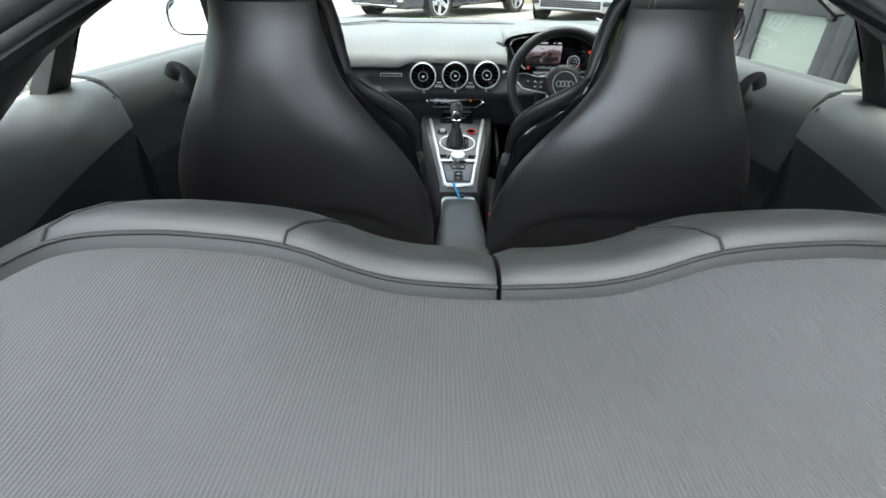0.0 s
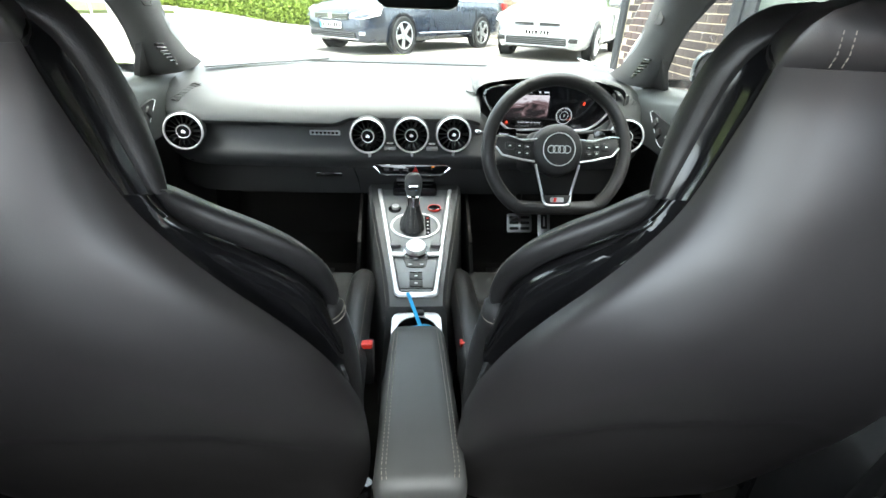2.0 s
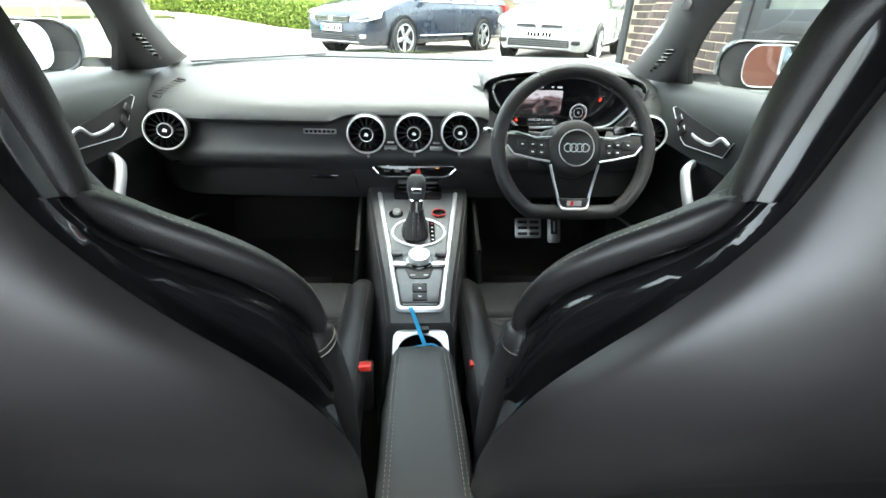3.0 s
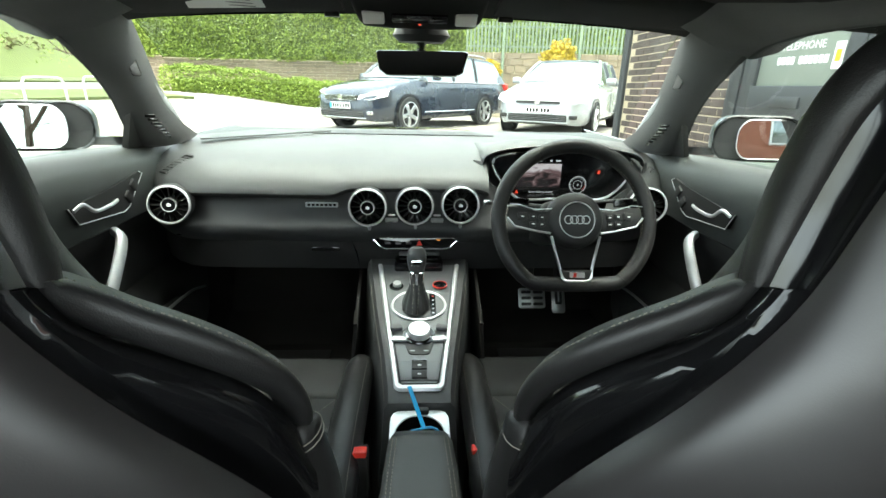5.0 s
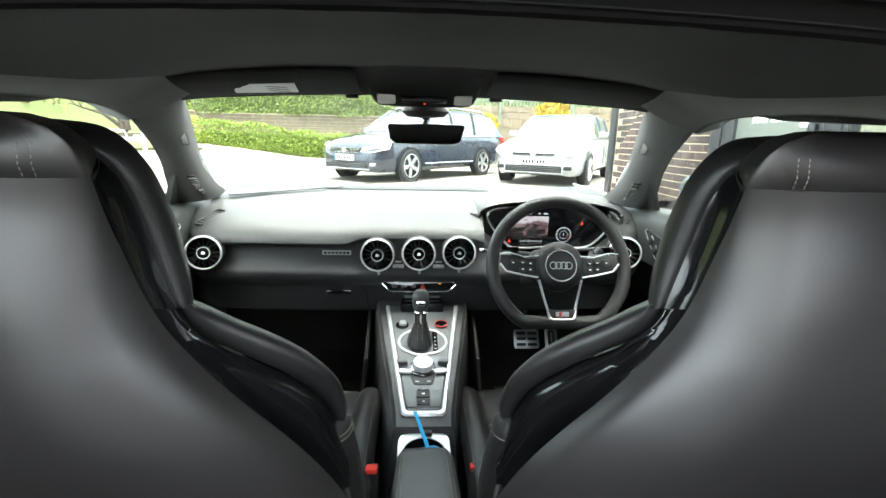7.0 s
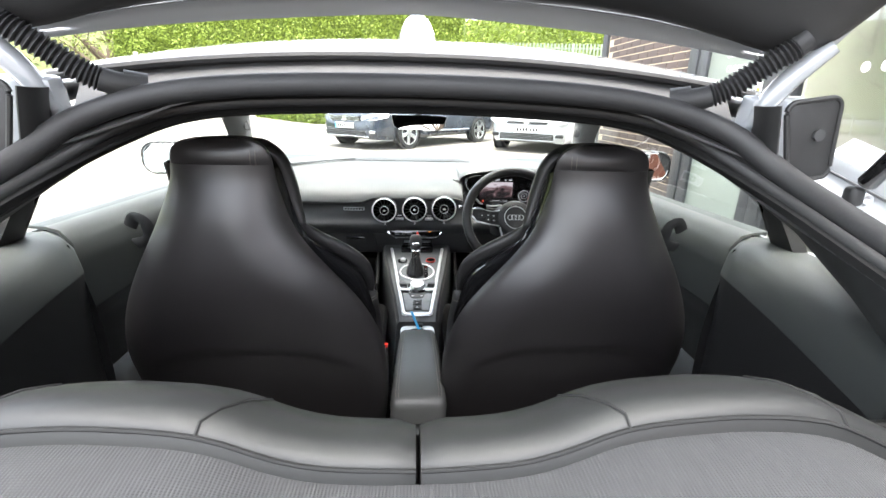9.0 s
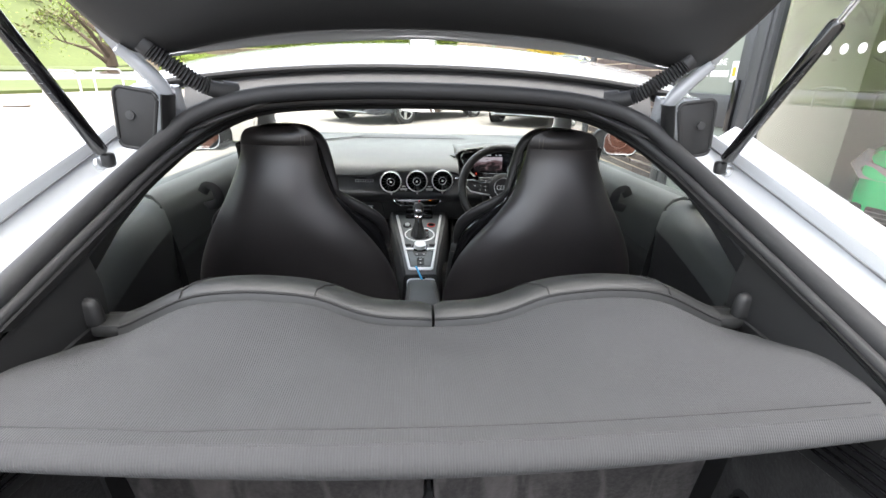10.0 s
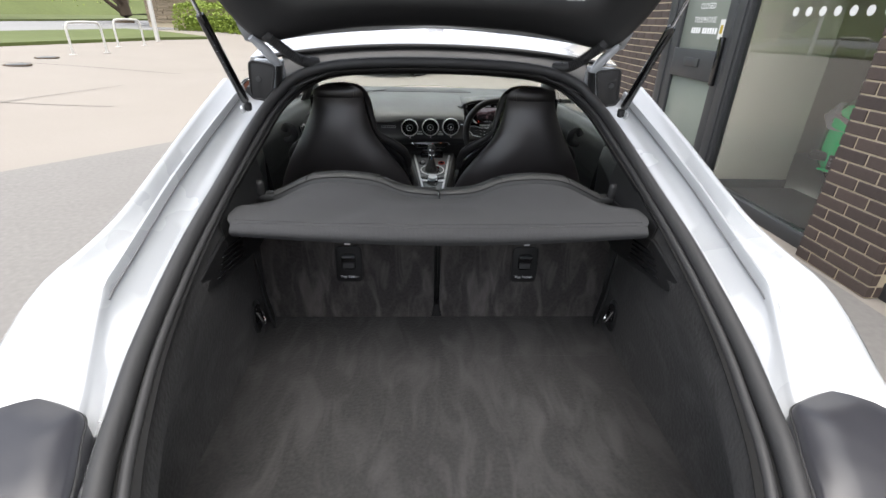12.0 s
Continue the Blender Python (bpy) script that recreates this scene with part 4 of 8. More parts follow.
part("glovebox_latch", rbox((-0.235, 1.826, 0.712), (0.075, 0.008, 0.012), 0.004, 2), PIANO, dash)
part("glovebox_joint", tube([(-0.62, 1.85, 0.742), (-0.4, 1.838, 0.742), (-0.17, 1.832, 0.742), (-0.155, 1.83, 0.70), (-0.15, 1.84, 0.66)], 0.0016, 6), SCREEN, dash)
badge = part("badge", plate(rounded(0.082, 0.013, 0.003), 0.002, pose(-0.236, 1.817, 0.833, 84, 0, 0)), ALU, dash, "bright badge with worn lettering")
for k in range(7):
    part("badge_mark", rbox((-0.268 + k * 0.0107, 1.8145, 0.833), (0.007, 0.001, 0.006), 0.0005, 1), SCREEN, badge)
for s in (-1, 1):
    a_, b_ = (Vector((-0.634, 1.862, 0.902)), Vector((-0.585, 1.908, 0.936))) if s < 0 else (Vector((0.646, 1.902, 0.916)), Vector((0.600, 1.946, 0.942)))
    n_ = Vector((-s * -0.25, -0.44, 0.86)).normalized()
    d_ = (b_ - a_).normalized()
    p_ = n_.cross(d_).normalized()
    n_ = d_.cross(p_).normalized()
    for k in range(8):
        q = a_.lerp(b_, k / 7) + n_ * 0.001
        bar = [[q + p_ * (u * 0.012) + d_ * (v * 0.0021 - u * 0.003) + n_ * h for u, v in ((-1, -1), (1, -1), (1, 1), (-1, 1))] for h in (-0.004, 0.0025)]
        part("demister_slot", loft(bar), RUBBER, dash)
    rim_ = [a_.lerp(b_, 0.5) + p_ * (u * 0.0155) + d_ * (v * 0.040) + n_ * 0.001 for u, v in ((-1, -0.95), (1, -1.0), (1, 0.85), (0.7, 1), (-1, 1.0))]
    part("demister_rim", tube(rim_, 0.0016, 6, True), TRIM, dash)
part("speaker_grille", plate([(-0.34, 0.0), (-0.28, 0.11), (0.20, 0.11), (0.26, 0.0)], 0.002, pose(0, 2.24, 0.9675, 0, 0, 0)), PLASTIC, dash, "fine dark grille on the pad")
part("projector_frame", loft([[(-0.60, 2.02, 0.965), (-0.30, 2.24, 0.972), (-0.28, 2.26, 0.972), (-0.62, 2.06, 0.966)], [(-0.60, 2.02, 0.969), (-0.30, 2.24, 0.976), (-0.28, 2.26, 0.976), (-0.62, 2.06, 0.970)]]), TRIM, dash)


def air_vent(x, y, z, tilt, yaw, label):
    """A round turbine vent: bright ring, blades and a hub with a dial."""
    v = thing("air_vent", (x, y, z), label, "air vent", "round air vents")
    m = pose(x, y, z, 90 - tilt, 0, yaw)
    part("collar", lathe([(0.047, -0.055), (0.05, -0.01), (0.048, -0.004), (0.043, -0.002)], 40, m), PLASTIC, v)
    part("ring", lathe([(0.0425, 0.0), (0.0425, 0.007), (0.0435, 0.0095), (0.0458, 0.009), (0.0468, 0.005), (0.0468, -0.004), (0.0425, -0.004), (0.0425, 0.0)], 48, m), SATIN, v, "bright metal ring")
    part("throat", lathe([(0.0411, 0.004), (0.040, -0.045), (0.0, -0.046)], 32, m), SCREEN, v)
    for k in range(16):
        a = 2 * math.pi * k / 16
        bl = rbox((0, 0, 0), (0.023, 0.0012, 0.014), 0.0004, 1)
        bmesh.ops.transform(bl, matrix=m @ Matrix.Rotation(a, 4, "Z") @ pose(0.0285, 0, -0.008, 24, 0, 0), verts=bl.verts)
        part("blade", bl, PLASTIC, v)
    part("hub", lathe([(0.0, 0.006), (0.0145, 0.006), (0.0165, 0.004), (0.0165, -0.03), (0, -0.03)], 32, m), PLASTIC, v)
    part("hub_ring", lathe([(0.0148, 0.004), (0.0148, 0.0085), (0.0165, 0.009), (0.0172, 0.006), (0.0172, 0.003), (0.0148, 0.004)], 32, m), SATIN, v, "thin bright hub ring")
    d = part("dial", lathe([(0, 0.0062), (0.0146, 0.0062), (0.0146, 0.0072), (0, 0.0076)], 32, m), SCREEN, v, "dark glass dial")
    part("dial_mark", plate([(-0.005, -0.003), (0.004, -0.004), (0.006, 0.001), (0.0, 0.005), (-0.004, 0.003)], 0.0004, m @ Matrix.Translation((0, 0, 0.0078))), PRINT, d, "pale dial symbol")
    return v


for x, z in ((-0.117, 0.838), (-0.002, 0.842), (0.111, 0.846)):
    air_vent(x, 1.772, z, 4, 0, "round turbine air vent with bright ring in the dash centre")
    k = thing("vent_tab", (x + 0.002, 1.79, z - 0.058), "small bright vent lever under the air vent", "vent lever", "vent levers")
    part("lever", rbox((x + 0.002, 1.785, z - 0.055), (0.007, 0.012, 0.012), 0.002, 2), ALU, k)
air_vent(-0.588, 1.775, 0.84, 6, 14, "round turbine air vent with bright ring at the dash end")
air_vent(0.592, 1.785, 0.846, 6, -14, "round turbine air vent with bright ring at the dash end")
for x in (-0.06, 0.055):
    part("seat_heat_key", rbox((x, 1.796, 0.800), (0.032, 0.012, 0.010), 0.003, 2, (10, 0, 0)), ALU, dash, "small bright rocker key")
    part("key_sign", rbox((x, 1.800, 0.812), (0.018, 0.006, 0.004), 0.001, 1), PRINT, dash)
# switch strip
strip = thing("switch_strip", (0, 1.80, 0.745), "gloss black switch strip with a chrome edge", "switch panel")
outl = [(-0.105, 0.008), (-0.085, -0.012), (-0.07, -0.0145), (0.07, -0.0145), (0.085, -0.012), (0.105, 0.006), (0.095, 0.0125), (-0.095, 0.0125)]
ms = pose(0.0, 1.784, 0.744, 80, 0, 0) @ Matrix.Diagonal((1, 1.1, 1, 1))
part("strip_face", plate(outl, 0.006, ms, 0.002), PIANO, strip)
part("strip_edge", tube([ms @ Vector((x, y, 0.006)) for x, y in outl], 0.0018, 6, True), CHROME, strip, "chrome edge")
for k, x in enumerate((-0.07, -0.043, -0.017)):
    part("switch_sign", plate([(-0.007, -0.003), (0.007, -0.003), (0.007, 0.003), (-0.007, 0.003)], 0.0004, ms @ Matrix.Translation((x, 0, 0.0062))), GREY_PAINT, strip)
part("hazard_sign", plate([(-0.008, -0.006), (0.008, -0.006), (0, 0.008)], 0.0005, ms @ Matrix.Translation((0.010, 0, 0.0062))), RED, strip, "red warning triangle")
part("orange_lamp", plate([(-0.004, -0.001), (0.004, -0.001), (0.004, 0.001), (-0.004, 0.001)], 0.0005, ms @ Matrix.Translation((0.058, 0.007, 0.0062))), emitter("orange_lamp", (1.0, 0.30, 0.02), 0.25), strip, "lit orange lamp")

# ---- instrument cluster ----
clu = thing("instrument_cluster", (0.39, 1.95, 0.84), "digital instrument cluster under a grained hood", "instrument cluster")
face = smooth_path([(0.205, 0.945, 0), (0.213, 0.905, 0), (0.265, 0.848, 0), (0.30, 0.838, 0), (0.40, 0.842, 0), (0.49, 0.840, 0), (0.535, 0.858, 0), (0.572, 0.905, 0), (0.570, 0.945, 0), (0.52, 0.962, 0), (0.39, 0.970, 0), (0.26, 0.962, 0)], 4, True)
secs = [[(0.39 + (p.x - 0.39) * k, y, 0.90 + (p.y - 0.90) * k) for p in face] for y, k in ((1.875, 1.0), (1.90, 0.97), (1.94, 0.93))]
part("cluster_well", loft(secs, True, False), SCREEN, clu)
part("cluster_face", loft([[(0.39 + (p.x - 0.39) * 0.94, 1.938, 0.90 + (p.y - 0.90) * 0.94) for p in face], [(0.39 + (p.x - 0.39) * 0.94, 1.944, 0.90 + (p.y - 0.90) * 0.94) for p in face]]), SCREEN, clu)
part("cluster_trim", tube([(p.x, 1.873, p.y) for p in face[-4:] + face[:33]], 0.0035, 8), ALU, clu, "bright line round the opening")
secs = []
for k in range(21):
    a = math.pi * k / 20
    x = 0.39 - 0.215 * math.cos(a)
    z0 = 0.935 + 0.048 * math.sin(a) ** 0.7
    secs.append([(x, 1.872, z0 - 0.004), (x, 1.866, z0), (x, 1.872, z0 + 0.006), (x, 1.92, z0 + 0.012), (x, 2.0, z0 + 0.006), (x + 0.0, 2.10, 0.962)])
part("cluster_hood", loft(secs, False, False, 0.004), DASH, clu, "grained hood", 50)
for s_ in (-1, 1):
    cx = 0.39 + s_ * 0.215
    part("hood_cheek", loft([[(cx, 1.87, 0.94), (cx - s_ * 0.004, 1.868, 0.90), (0.39 + s_ * 0.13, 1.868, 0.835), (0.39 + s_ * 0.10, 1.82, 0.80)], [(cx + s_ * 0.02, 1.90, 0.94), (cx + s_ * 0.02, 1.89, 0.90), (0.39 + s_ * 0.17, 1.86, 0.82), (0.39 + s_ * 0.14, 1.815, 0.79)]], False, False, 0.004), DASH, clu)


def screen_material():
    """A camera picture on the display: pale sky streaks over a dark road."""
    m = bpy.data.materials.new("lit_camera_picture")
    m.use_nodes = True
    nt = m.node_tree
    p = nt.nodes["Principled BSDF"]
    tc = nt.nodes.new("ShaderNodeTexCoord")
    n = nt.nodes.new("ShaderNodeTexNoise")
    n.inputs["Scale"].default_value, n.inputs["Detail"].default_value = 3.5, 6
    n.inputs["Distortion"].default_value = 1.2
    sep = nt.nodes.new("ShaderNodeSeparateXYZ")
    nt.links.new(tc.outputs["Generated"], n.inputs["Vector"])
    nt.links.new(tc.outputs["Generated"], sep.inputs[0])
    add = nt.nodes.new("ShaderNodeMath")
    add.operation = "MULTIPLY_ADD"
    nt.links.new(sep.outputs["Z"], add.inputs[0])
    add.inputs[1].default_value = 0.55
    nt.links.new(n.outputs["Fac"], add.inputs[2])
    r = nt.nodes.new("ShaderNodeValToRGB")
    r.color_ramp.elements[0].position, r.color_ramp.elements[0].color = 0.62, (0.015, 0.012, 0.014, 1)
    r.color_ramp.elements[1].position, r.color_ramp.elements[1].color = 1.0, (0.55, 0.5, 0.55, 1)
    e = r.color_ramp.elements.new(0.8)
    e.color = (0.16, 0.10, 0.11, 1)
    nt.links.new(add.outputs[0], r.inputs[0])
    p.inputs["Base Color"].default_value = (0.01, 0.01, 0.01, 1)
    p.inputs["Roughness"].default_value = 0.15
    nt.links.new(r.outputs[0], p.inputs["Emission Color"])
    p.inputs["Emission Strength"].default_value = 0.17
    return m


LIT = emitter("lit_white_display", (0.9, 0.92, 1.0), 0.10)
LIT_RED = emitter("lit_red_display", (1.0, 0.07, 0.03), 0.14)
part("camera_picture", rbox((0.338, 1.934, 0.893), (0.135, 0.004, 0.066), 0.001, 1), screen_material(), clu, "lit reversing-camera picture")
text_part("message", "Look! Safe to move?", 0.0085, pose(0.352, 1.930, 0.848, 90, 0, 0), LIT, clu)
part("warning_sign", plate([(-0.005, -0.004), (0.005, -0.004), (0, 0.005)], 0.001, pose(0.283, 1.931, 0.848, 90, 0, 0)), LIT_RED, clu)
for x, w in ((0.29, 0.012), (0.335, 0.03), (0.375, 0.006), (0.395, 0.014)):
    part("status_mark", rbox((x, 1.933, 0.9345), (w, 0.002, 0.0045), 0.0005, 1), LIT, clu)
gm = pose(0.457, 1.936, 0.868, 90, 0, 0)
part("gauge_rim", lathe([(0.0235, 0), (0.0245, 0.001), (0.0235, 0.002), (0.0228, 0.001), (0.0235, 0)], 36, gm), LIT, clu, "lit dial ring")
part("gauge_hub", lathe([(0.0125, 0), (0.013, 0.001), (0.0125, 0.002), (0.0120, 0.001), (0.0125, 0)], 30, gm), LIT, clu)
text_part("gauge_figure", "0", 0.011, gm @ Matrix.Translation((0, 0, 0.002)), LIT, clu)
for k in range(24):
    a = radians(225 - k * 270 / 23)
    t = rbox((0, 0, 0), (0.004, 0.0008, 0.0006), 0)
    bmesh.ops.transform(t, matrix=gm @ Matrix.Rotation(a, 4, "Z") @ Matrix.Translation((0.0205, 0, 0.001)), verts=t.verts)
    part("gauge_tick", t, LIT_RED if k > 19 else LIT, clu)
part("red_telltale", plate([(-0.004, -0.005), (0.003, -0.005), (0.004, 0.005), (-0.002, 0.005)], 0.001, pose(0.512, 1.932, 0.905, 90, 0, 0)), LIT_RED, clu)

# ---- steering wheel ----
wheel = thing("steering_wheel", (0.362, 1.68, 0.66), "black leather flat-bottomed steering wheel with metal spokes", "steering wheel")
mw = pose(0.362, 1.662, 0.839, 90 - 22, 0, 0)


def on_wheel(x, y, z=0.0):
    return mw @ Vector((x, y, z))


R = 0.173
rim = []
for k in range(64):
    a = 2 * math.pi * k / 64 - math.pi / 2
    x, y = R * math.cos(a) * 1.01, R * math.sin(a)
    if y < -0.142:
        y = -0.142 - 0.10 * (-0.142 - y)
    rim.append(on_wheel(x, y, 0.0))
part("rim", tube(rim, 0.0168, 14, True, up=tuple((mw.to_3x3() @ Vector((0, 0, 1))))), LEATHER, wheel, "black leather rim", 70)
for side in (-1, 1):
    arc = [on_wheel(side * (R - 0.0155) * math.cos(radians(d)), (R - 0.0155) * math.sin(radians(d)), 0.006) for d in range(-50, 64, 3)]
    stitches(arc, wheel, 0.005, 0.004)
    for d in (62, -52):
        ring = [on_wheel((R + 0.0172 * math.cos(b)) * math.cos(radians(d)) * side, (R + 0.0172 * math.cos(b)) * math.sin(radians(d)), 0.0172 * math.sin(b)) for b in [2 * math.pi * q / 16 for q in range(16)]]
        part("rim_seam", tube(ring, 0.0009, 6, True), DARK_THREAD, wheel)
    # upper spokes with key pads
    sp = [(0.050, 0.022), (0.085, 0.020), (0.128, 0.030), (0.152, 0.030), (0.156, 0.006), (0.140, -0.012), (0.090, -0.022), (0.056, -0.026)]
    ol = [(side * x, y) for x, y in (sp if side > 0 else [(x, y + 0.0) for x, y in sp])]
    part("key_pad", plate(ol, 0.014, mw @ Matrix.Translation((0, 0, -0.004)), 0.003), PLASTIC, wheel, "black key pad")
    part("spoke_edge", tube([on_wheel(side * x, y, 0.011) for x, y in ((0.052, 0.026), (0.090, 0.023), (0.130, 0.034), (0.156, 0.032))], 0.0014, 8), ALU, wheel, "satin metal spoke edge")
    part("spoke_edge", tube([on_wheel(side * x, y, 0.011) for x, y in ((0.156, 0.006), (0.140, -0.014), (0.090, -0.025), (0.058, -0.030))], 0.0026, 8), ALU, wheel)
    for kx, ky, kw, kh in ((0.078, 0.006, 0.014, 0.011), (0.078, -0.010, 0.014, 0.011), (0.098, 0.008, 0.016, 0.012), (0.098, -0.009, 0.016, 0.012), (0.122, 0.008, 0.022, 0.018)):
        key = part("key", rbox((0, 0, 0), (kw, kh, 0.005), 0.0015, 2), GREY_LEATHER, wheel)
        key.data.transform(Matrix.Translation(-BASE[wheel]) @ mw @ Matrix.Translation((side * kx, ky, 0.0115)) @ Matrix.Translation(BASE[wheel]))
        part("key_sign", plate([(-0.003, -0.0012), (0.003, -0.0012), (0.003, 0.0012), (-0.003, 0.0012)], 0.0003, mw @ Matrix.Translation((side * kx, ky, 0.0142))), PRINT, wheel)
    part("paddle", rbox(on_wheel(side * 0.125, 0.045, -0.02), (0.05, 0.005, 0.018), 0.002, 2, (-22, 0, side * 8)), PIANO, wheel)
    # lower spoke
    part("lower_spoke_edge", tube(smooth_path([on_wheel(side * 0.056, -0.036, 0.010), on_wheel(side * 0.046, -0.075, 0.008), on_wheel(side * 0.036, -0.112, 0.009), on_wheel(side * 0.032, -0.130, 0.013), on_wheel(side * 0.024, -0.137, 0.017), on_wheel(0, -0.138, 0.0185)], 4), 0.0034, 8), ALU, wheel, "satin metal lower spoke")
part("lower_spoke", plate([(-0.036, -0.112), (0.036, -0.112), (0.028, -0.136), (-0.028, -0.136)], 0.012, mw @ Matrix.Translation((0, 0, 0.002)), 0.002), PLASTIC, wheel)
bdg = part("spoke_badge", plate(rounded(0.034, 0.012, 0.002), 0.002, mw @ Matrix.Translation((0, -0.124, 0.0145))), ALU, wheel, "silver and red badge")
part("badge_red", plate([(-0.010, -0.005), (-0.003, -0.005), (-0.001, 0.005), (-0.008, 0.005)], 0.0006, mw @ Matrix.Translation((0, -0.124, 0.0168))), RED, bdg)
part("airbag_hub", lathe([(0.0, -0.045), (0.058, -0.045), (0.066, -0.02), (0.064, 0.008), (0.056, 0.017), (0.040, 0.021), (0.0, 0.022)], 40, mw), PLASTIC, wheel, "round black airbag hub", 50)
part("hub_ring", lathe([(0.0385, 0.0205), (0.0395, 0.0228), (0.041, 0.0225), (0.0412, 0.0200), (0.0385, 0.0205)], 48, mw), SATIN, wheel, "bright ring")
for k in range(4):
    part("emblem_ring", lathe([(0.0078, 0.0215), (0.0084, 0.0235), (0.0096, 0.0235), (0.0101, 0.0215), (0.0078, 0.0215)], 24, mw @ Matrix.Translation((-0.0198 + 0.0132 * k, 0, 0))), SATIN, wheel, "chrome emblem ring")
part("column_cover", rbox((0.362, 1.77, 0.80), (0.13, 0.18, 0.10), 0.03, 3, (-22, 0, 0)), PLASTIC, wheel)
for side, z in ((-1, 0.85), (1, 0.86)):
    st = part("stalk", tube(smooth_path([(0.362 + side * 0.05, 1.75, z), (0.362 + side * 0.12, 1.742, z + 0.008), (0.362 + side * 0.185, 1.735, z + 0.012)], 4), 0.0085, 8, flat=0.6), PLASTIC, wheel)
    part("stalk_cap", rbox((0.362 + side * 0.192, 1.733, z + 0.013), (0.016, 0.012, 0.012), 0.003), ALU, st)

# pedals
pedal = thing("brake_pedal", (0.43, 2.21, 0.30), "steel brake pedal with black rubber studs", "pedal", "pedals")
pm = pose(0.43, 2.205, 0.389, 60, 0, 0)
part("pedal_plate", plate(rounded(0.10, 0.075, 0.01), 0.006, pm, 0.002), ALU, pedal, "brushed steel plate")
for i in range(2):
    for j in range(3):
        part("stud", plate(rounded(0.036, 0.011, 0.004), 0.004, pm @ Matrix.Translation((-0.022 + 0.044 * i, -0.022 + 0.022 * j, 0.0055))), RUBBER, pedal)
part("pedal_arm", tube([(0.43, 2.23, 0.40), (0.43, 2.26, 0.50), (0.43, 2.25, 0.66)], 0.012, 8), PLASTIC, pedal)
pedal = thing("accelerator_pedal", (0.545, 2.22, 0.28), "steel accelerator pedal with a black rubber inlay", "pedal", "pedals")
pm = pose(0.535, 2.22, 0.375, 60, 0, 0)
part("pedal_plate", plate(rounded(0.05, 0.10, 0.01), 0.006, pm, 0.002), ALU, pedal, "brushed steel plate")
part("inlay", plate(rounded(0.026, 0.06, 0.006), 0.003, pm @ Matrix.Translation((0, 0.012, 0.0055))), RUBBER, pedal)
part("inlay_slot", plate(rounded(0.006, 0.04, 0.003), 0.002, pm @ Matrix.Translation((0, 0.012, 0.0080))), ALU, pedal)
part("pedal_arm", tube([(0.535, 2.24, 0.38), (0.535, 2.28, 0.48), (0.535, 2.27, 0.62)], 0.012, 8), PLASTIC, pedal)

# ---- centre console ----
con = thing("centre_console", (0.008, 1.4, 0.26), "centre console with a bright metal frame round the gear selector", "centre console")
CX = 0.009


def con_z(y):
    return 0.60 + 0.25 * (y - 1.5)


secs = []
for y, w in ((1.375, 0.062), (1.41, 0.064), (1.5, 0.077), (1.62, 0.098), (1.72, 0.114), (1.80, 0.127), (1.88, 0.135), (1.98, 0.14)):
    z = con_z(y)
    secs.append([(CX - w - 0.03, y, 0.27), (CX - w - 0.012, y, z - 0.12), (CX - w - 0.004, y, z - 0.015), (CX - w + 0.004, y, z - 0.002), (CX + w - 0.004, y, z - 0.002), (CX + w + 0.004, y, z - 0.015), (CX + w + 0.012, y, z - 0.12), (CX + w + 0.03, y, 0.27)])
part("console_body", loft(secs, True, True), TRIM, con, "", 30)
cm = Matrix.Translation((CX, 1.5, 0.60)) @ Matrix.Rotation(math.atan(0.25), 4, "X")
fo = [Vector((x, y, 0)) for x, y in ((-0.106, 0.31), (-0.049, -0.096), (-0.040, -0.104), (0.040, -0.104), (0.049, -0.096), (0.106, 0.31))]
fi = [Vector((x, y, 0)) for x, y in ((-0.094, 0.31), (-0.039, -0.083), (-0.033, -0.088), (0.033, -0.088), (0.039, -0.083), (0.094, 0.31))]
bmf = loft([[cm @ (p + Vector((0, 0, h))) for p, h in ((a, 0.0), (a + (b - a) * 0.25, 0.005), (a + (b - a) * 0.75, 0.005), (b, 0.0))] for a, b in zip(fo, fi)], False, False)
part("metal_frame", bmf, SATIN, con, "bright satin metal frame", 40)
part("inlay_panel", plate([(-0.034, -0.086), (0.034, -0.086), (0.094, 0.31), (-0.094, 0.31)], 0.003, cm @ Matrix.Translation((0, 0, -0.001))), GUN, con)
part("rear_keys", plate([(-0.036, -0.08), (0.036, -0.08), (0.043, -0.03), (-0.043, -0.03)], 0.004, cm @ Matrix.Translation((0, 0, 0.0005)), 0.001), GUN, con)
for dy in (-0.067, -0.044):
    kk = part("brake_key", plate(rounded(0.030, 0.019, 0.002), 0.004, cm @ Matrix.Translation((0.0, dy, 0.003)), 0.001), PLASTIC, con)
    part("key_sign", plate(rounded(0.007, 0.003, 0.001), 0.0005, cm @ Matrix.Translation((0.0, dy, 0.0072))), PRINT, kk)
part("key_bar", rbox(cm @ Vector((0, -0.031, 0.006)), (0.030, 0.003, 0.003), 0.001, 1), ALU, con)
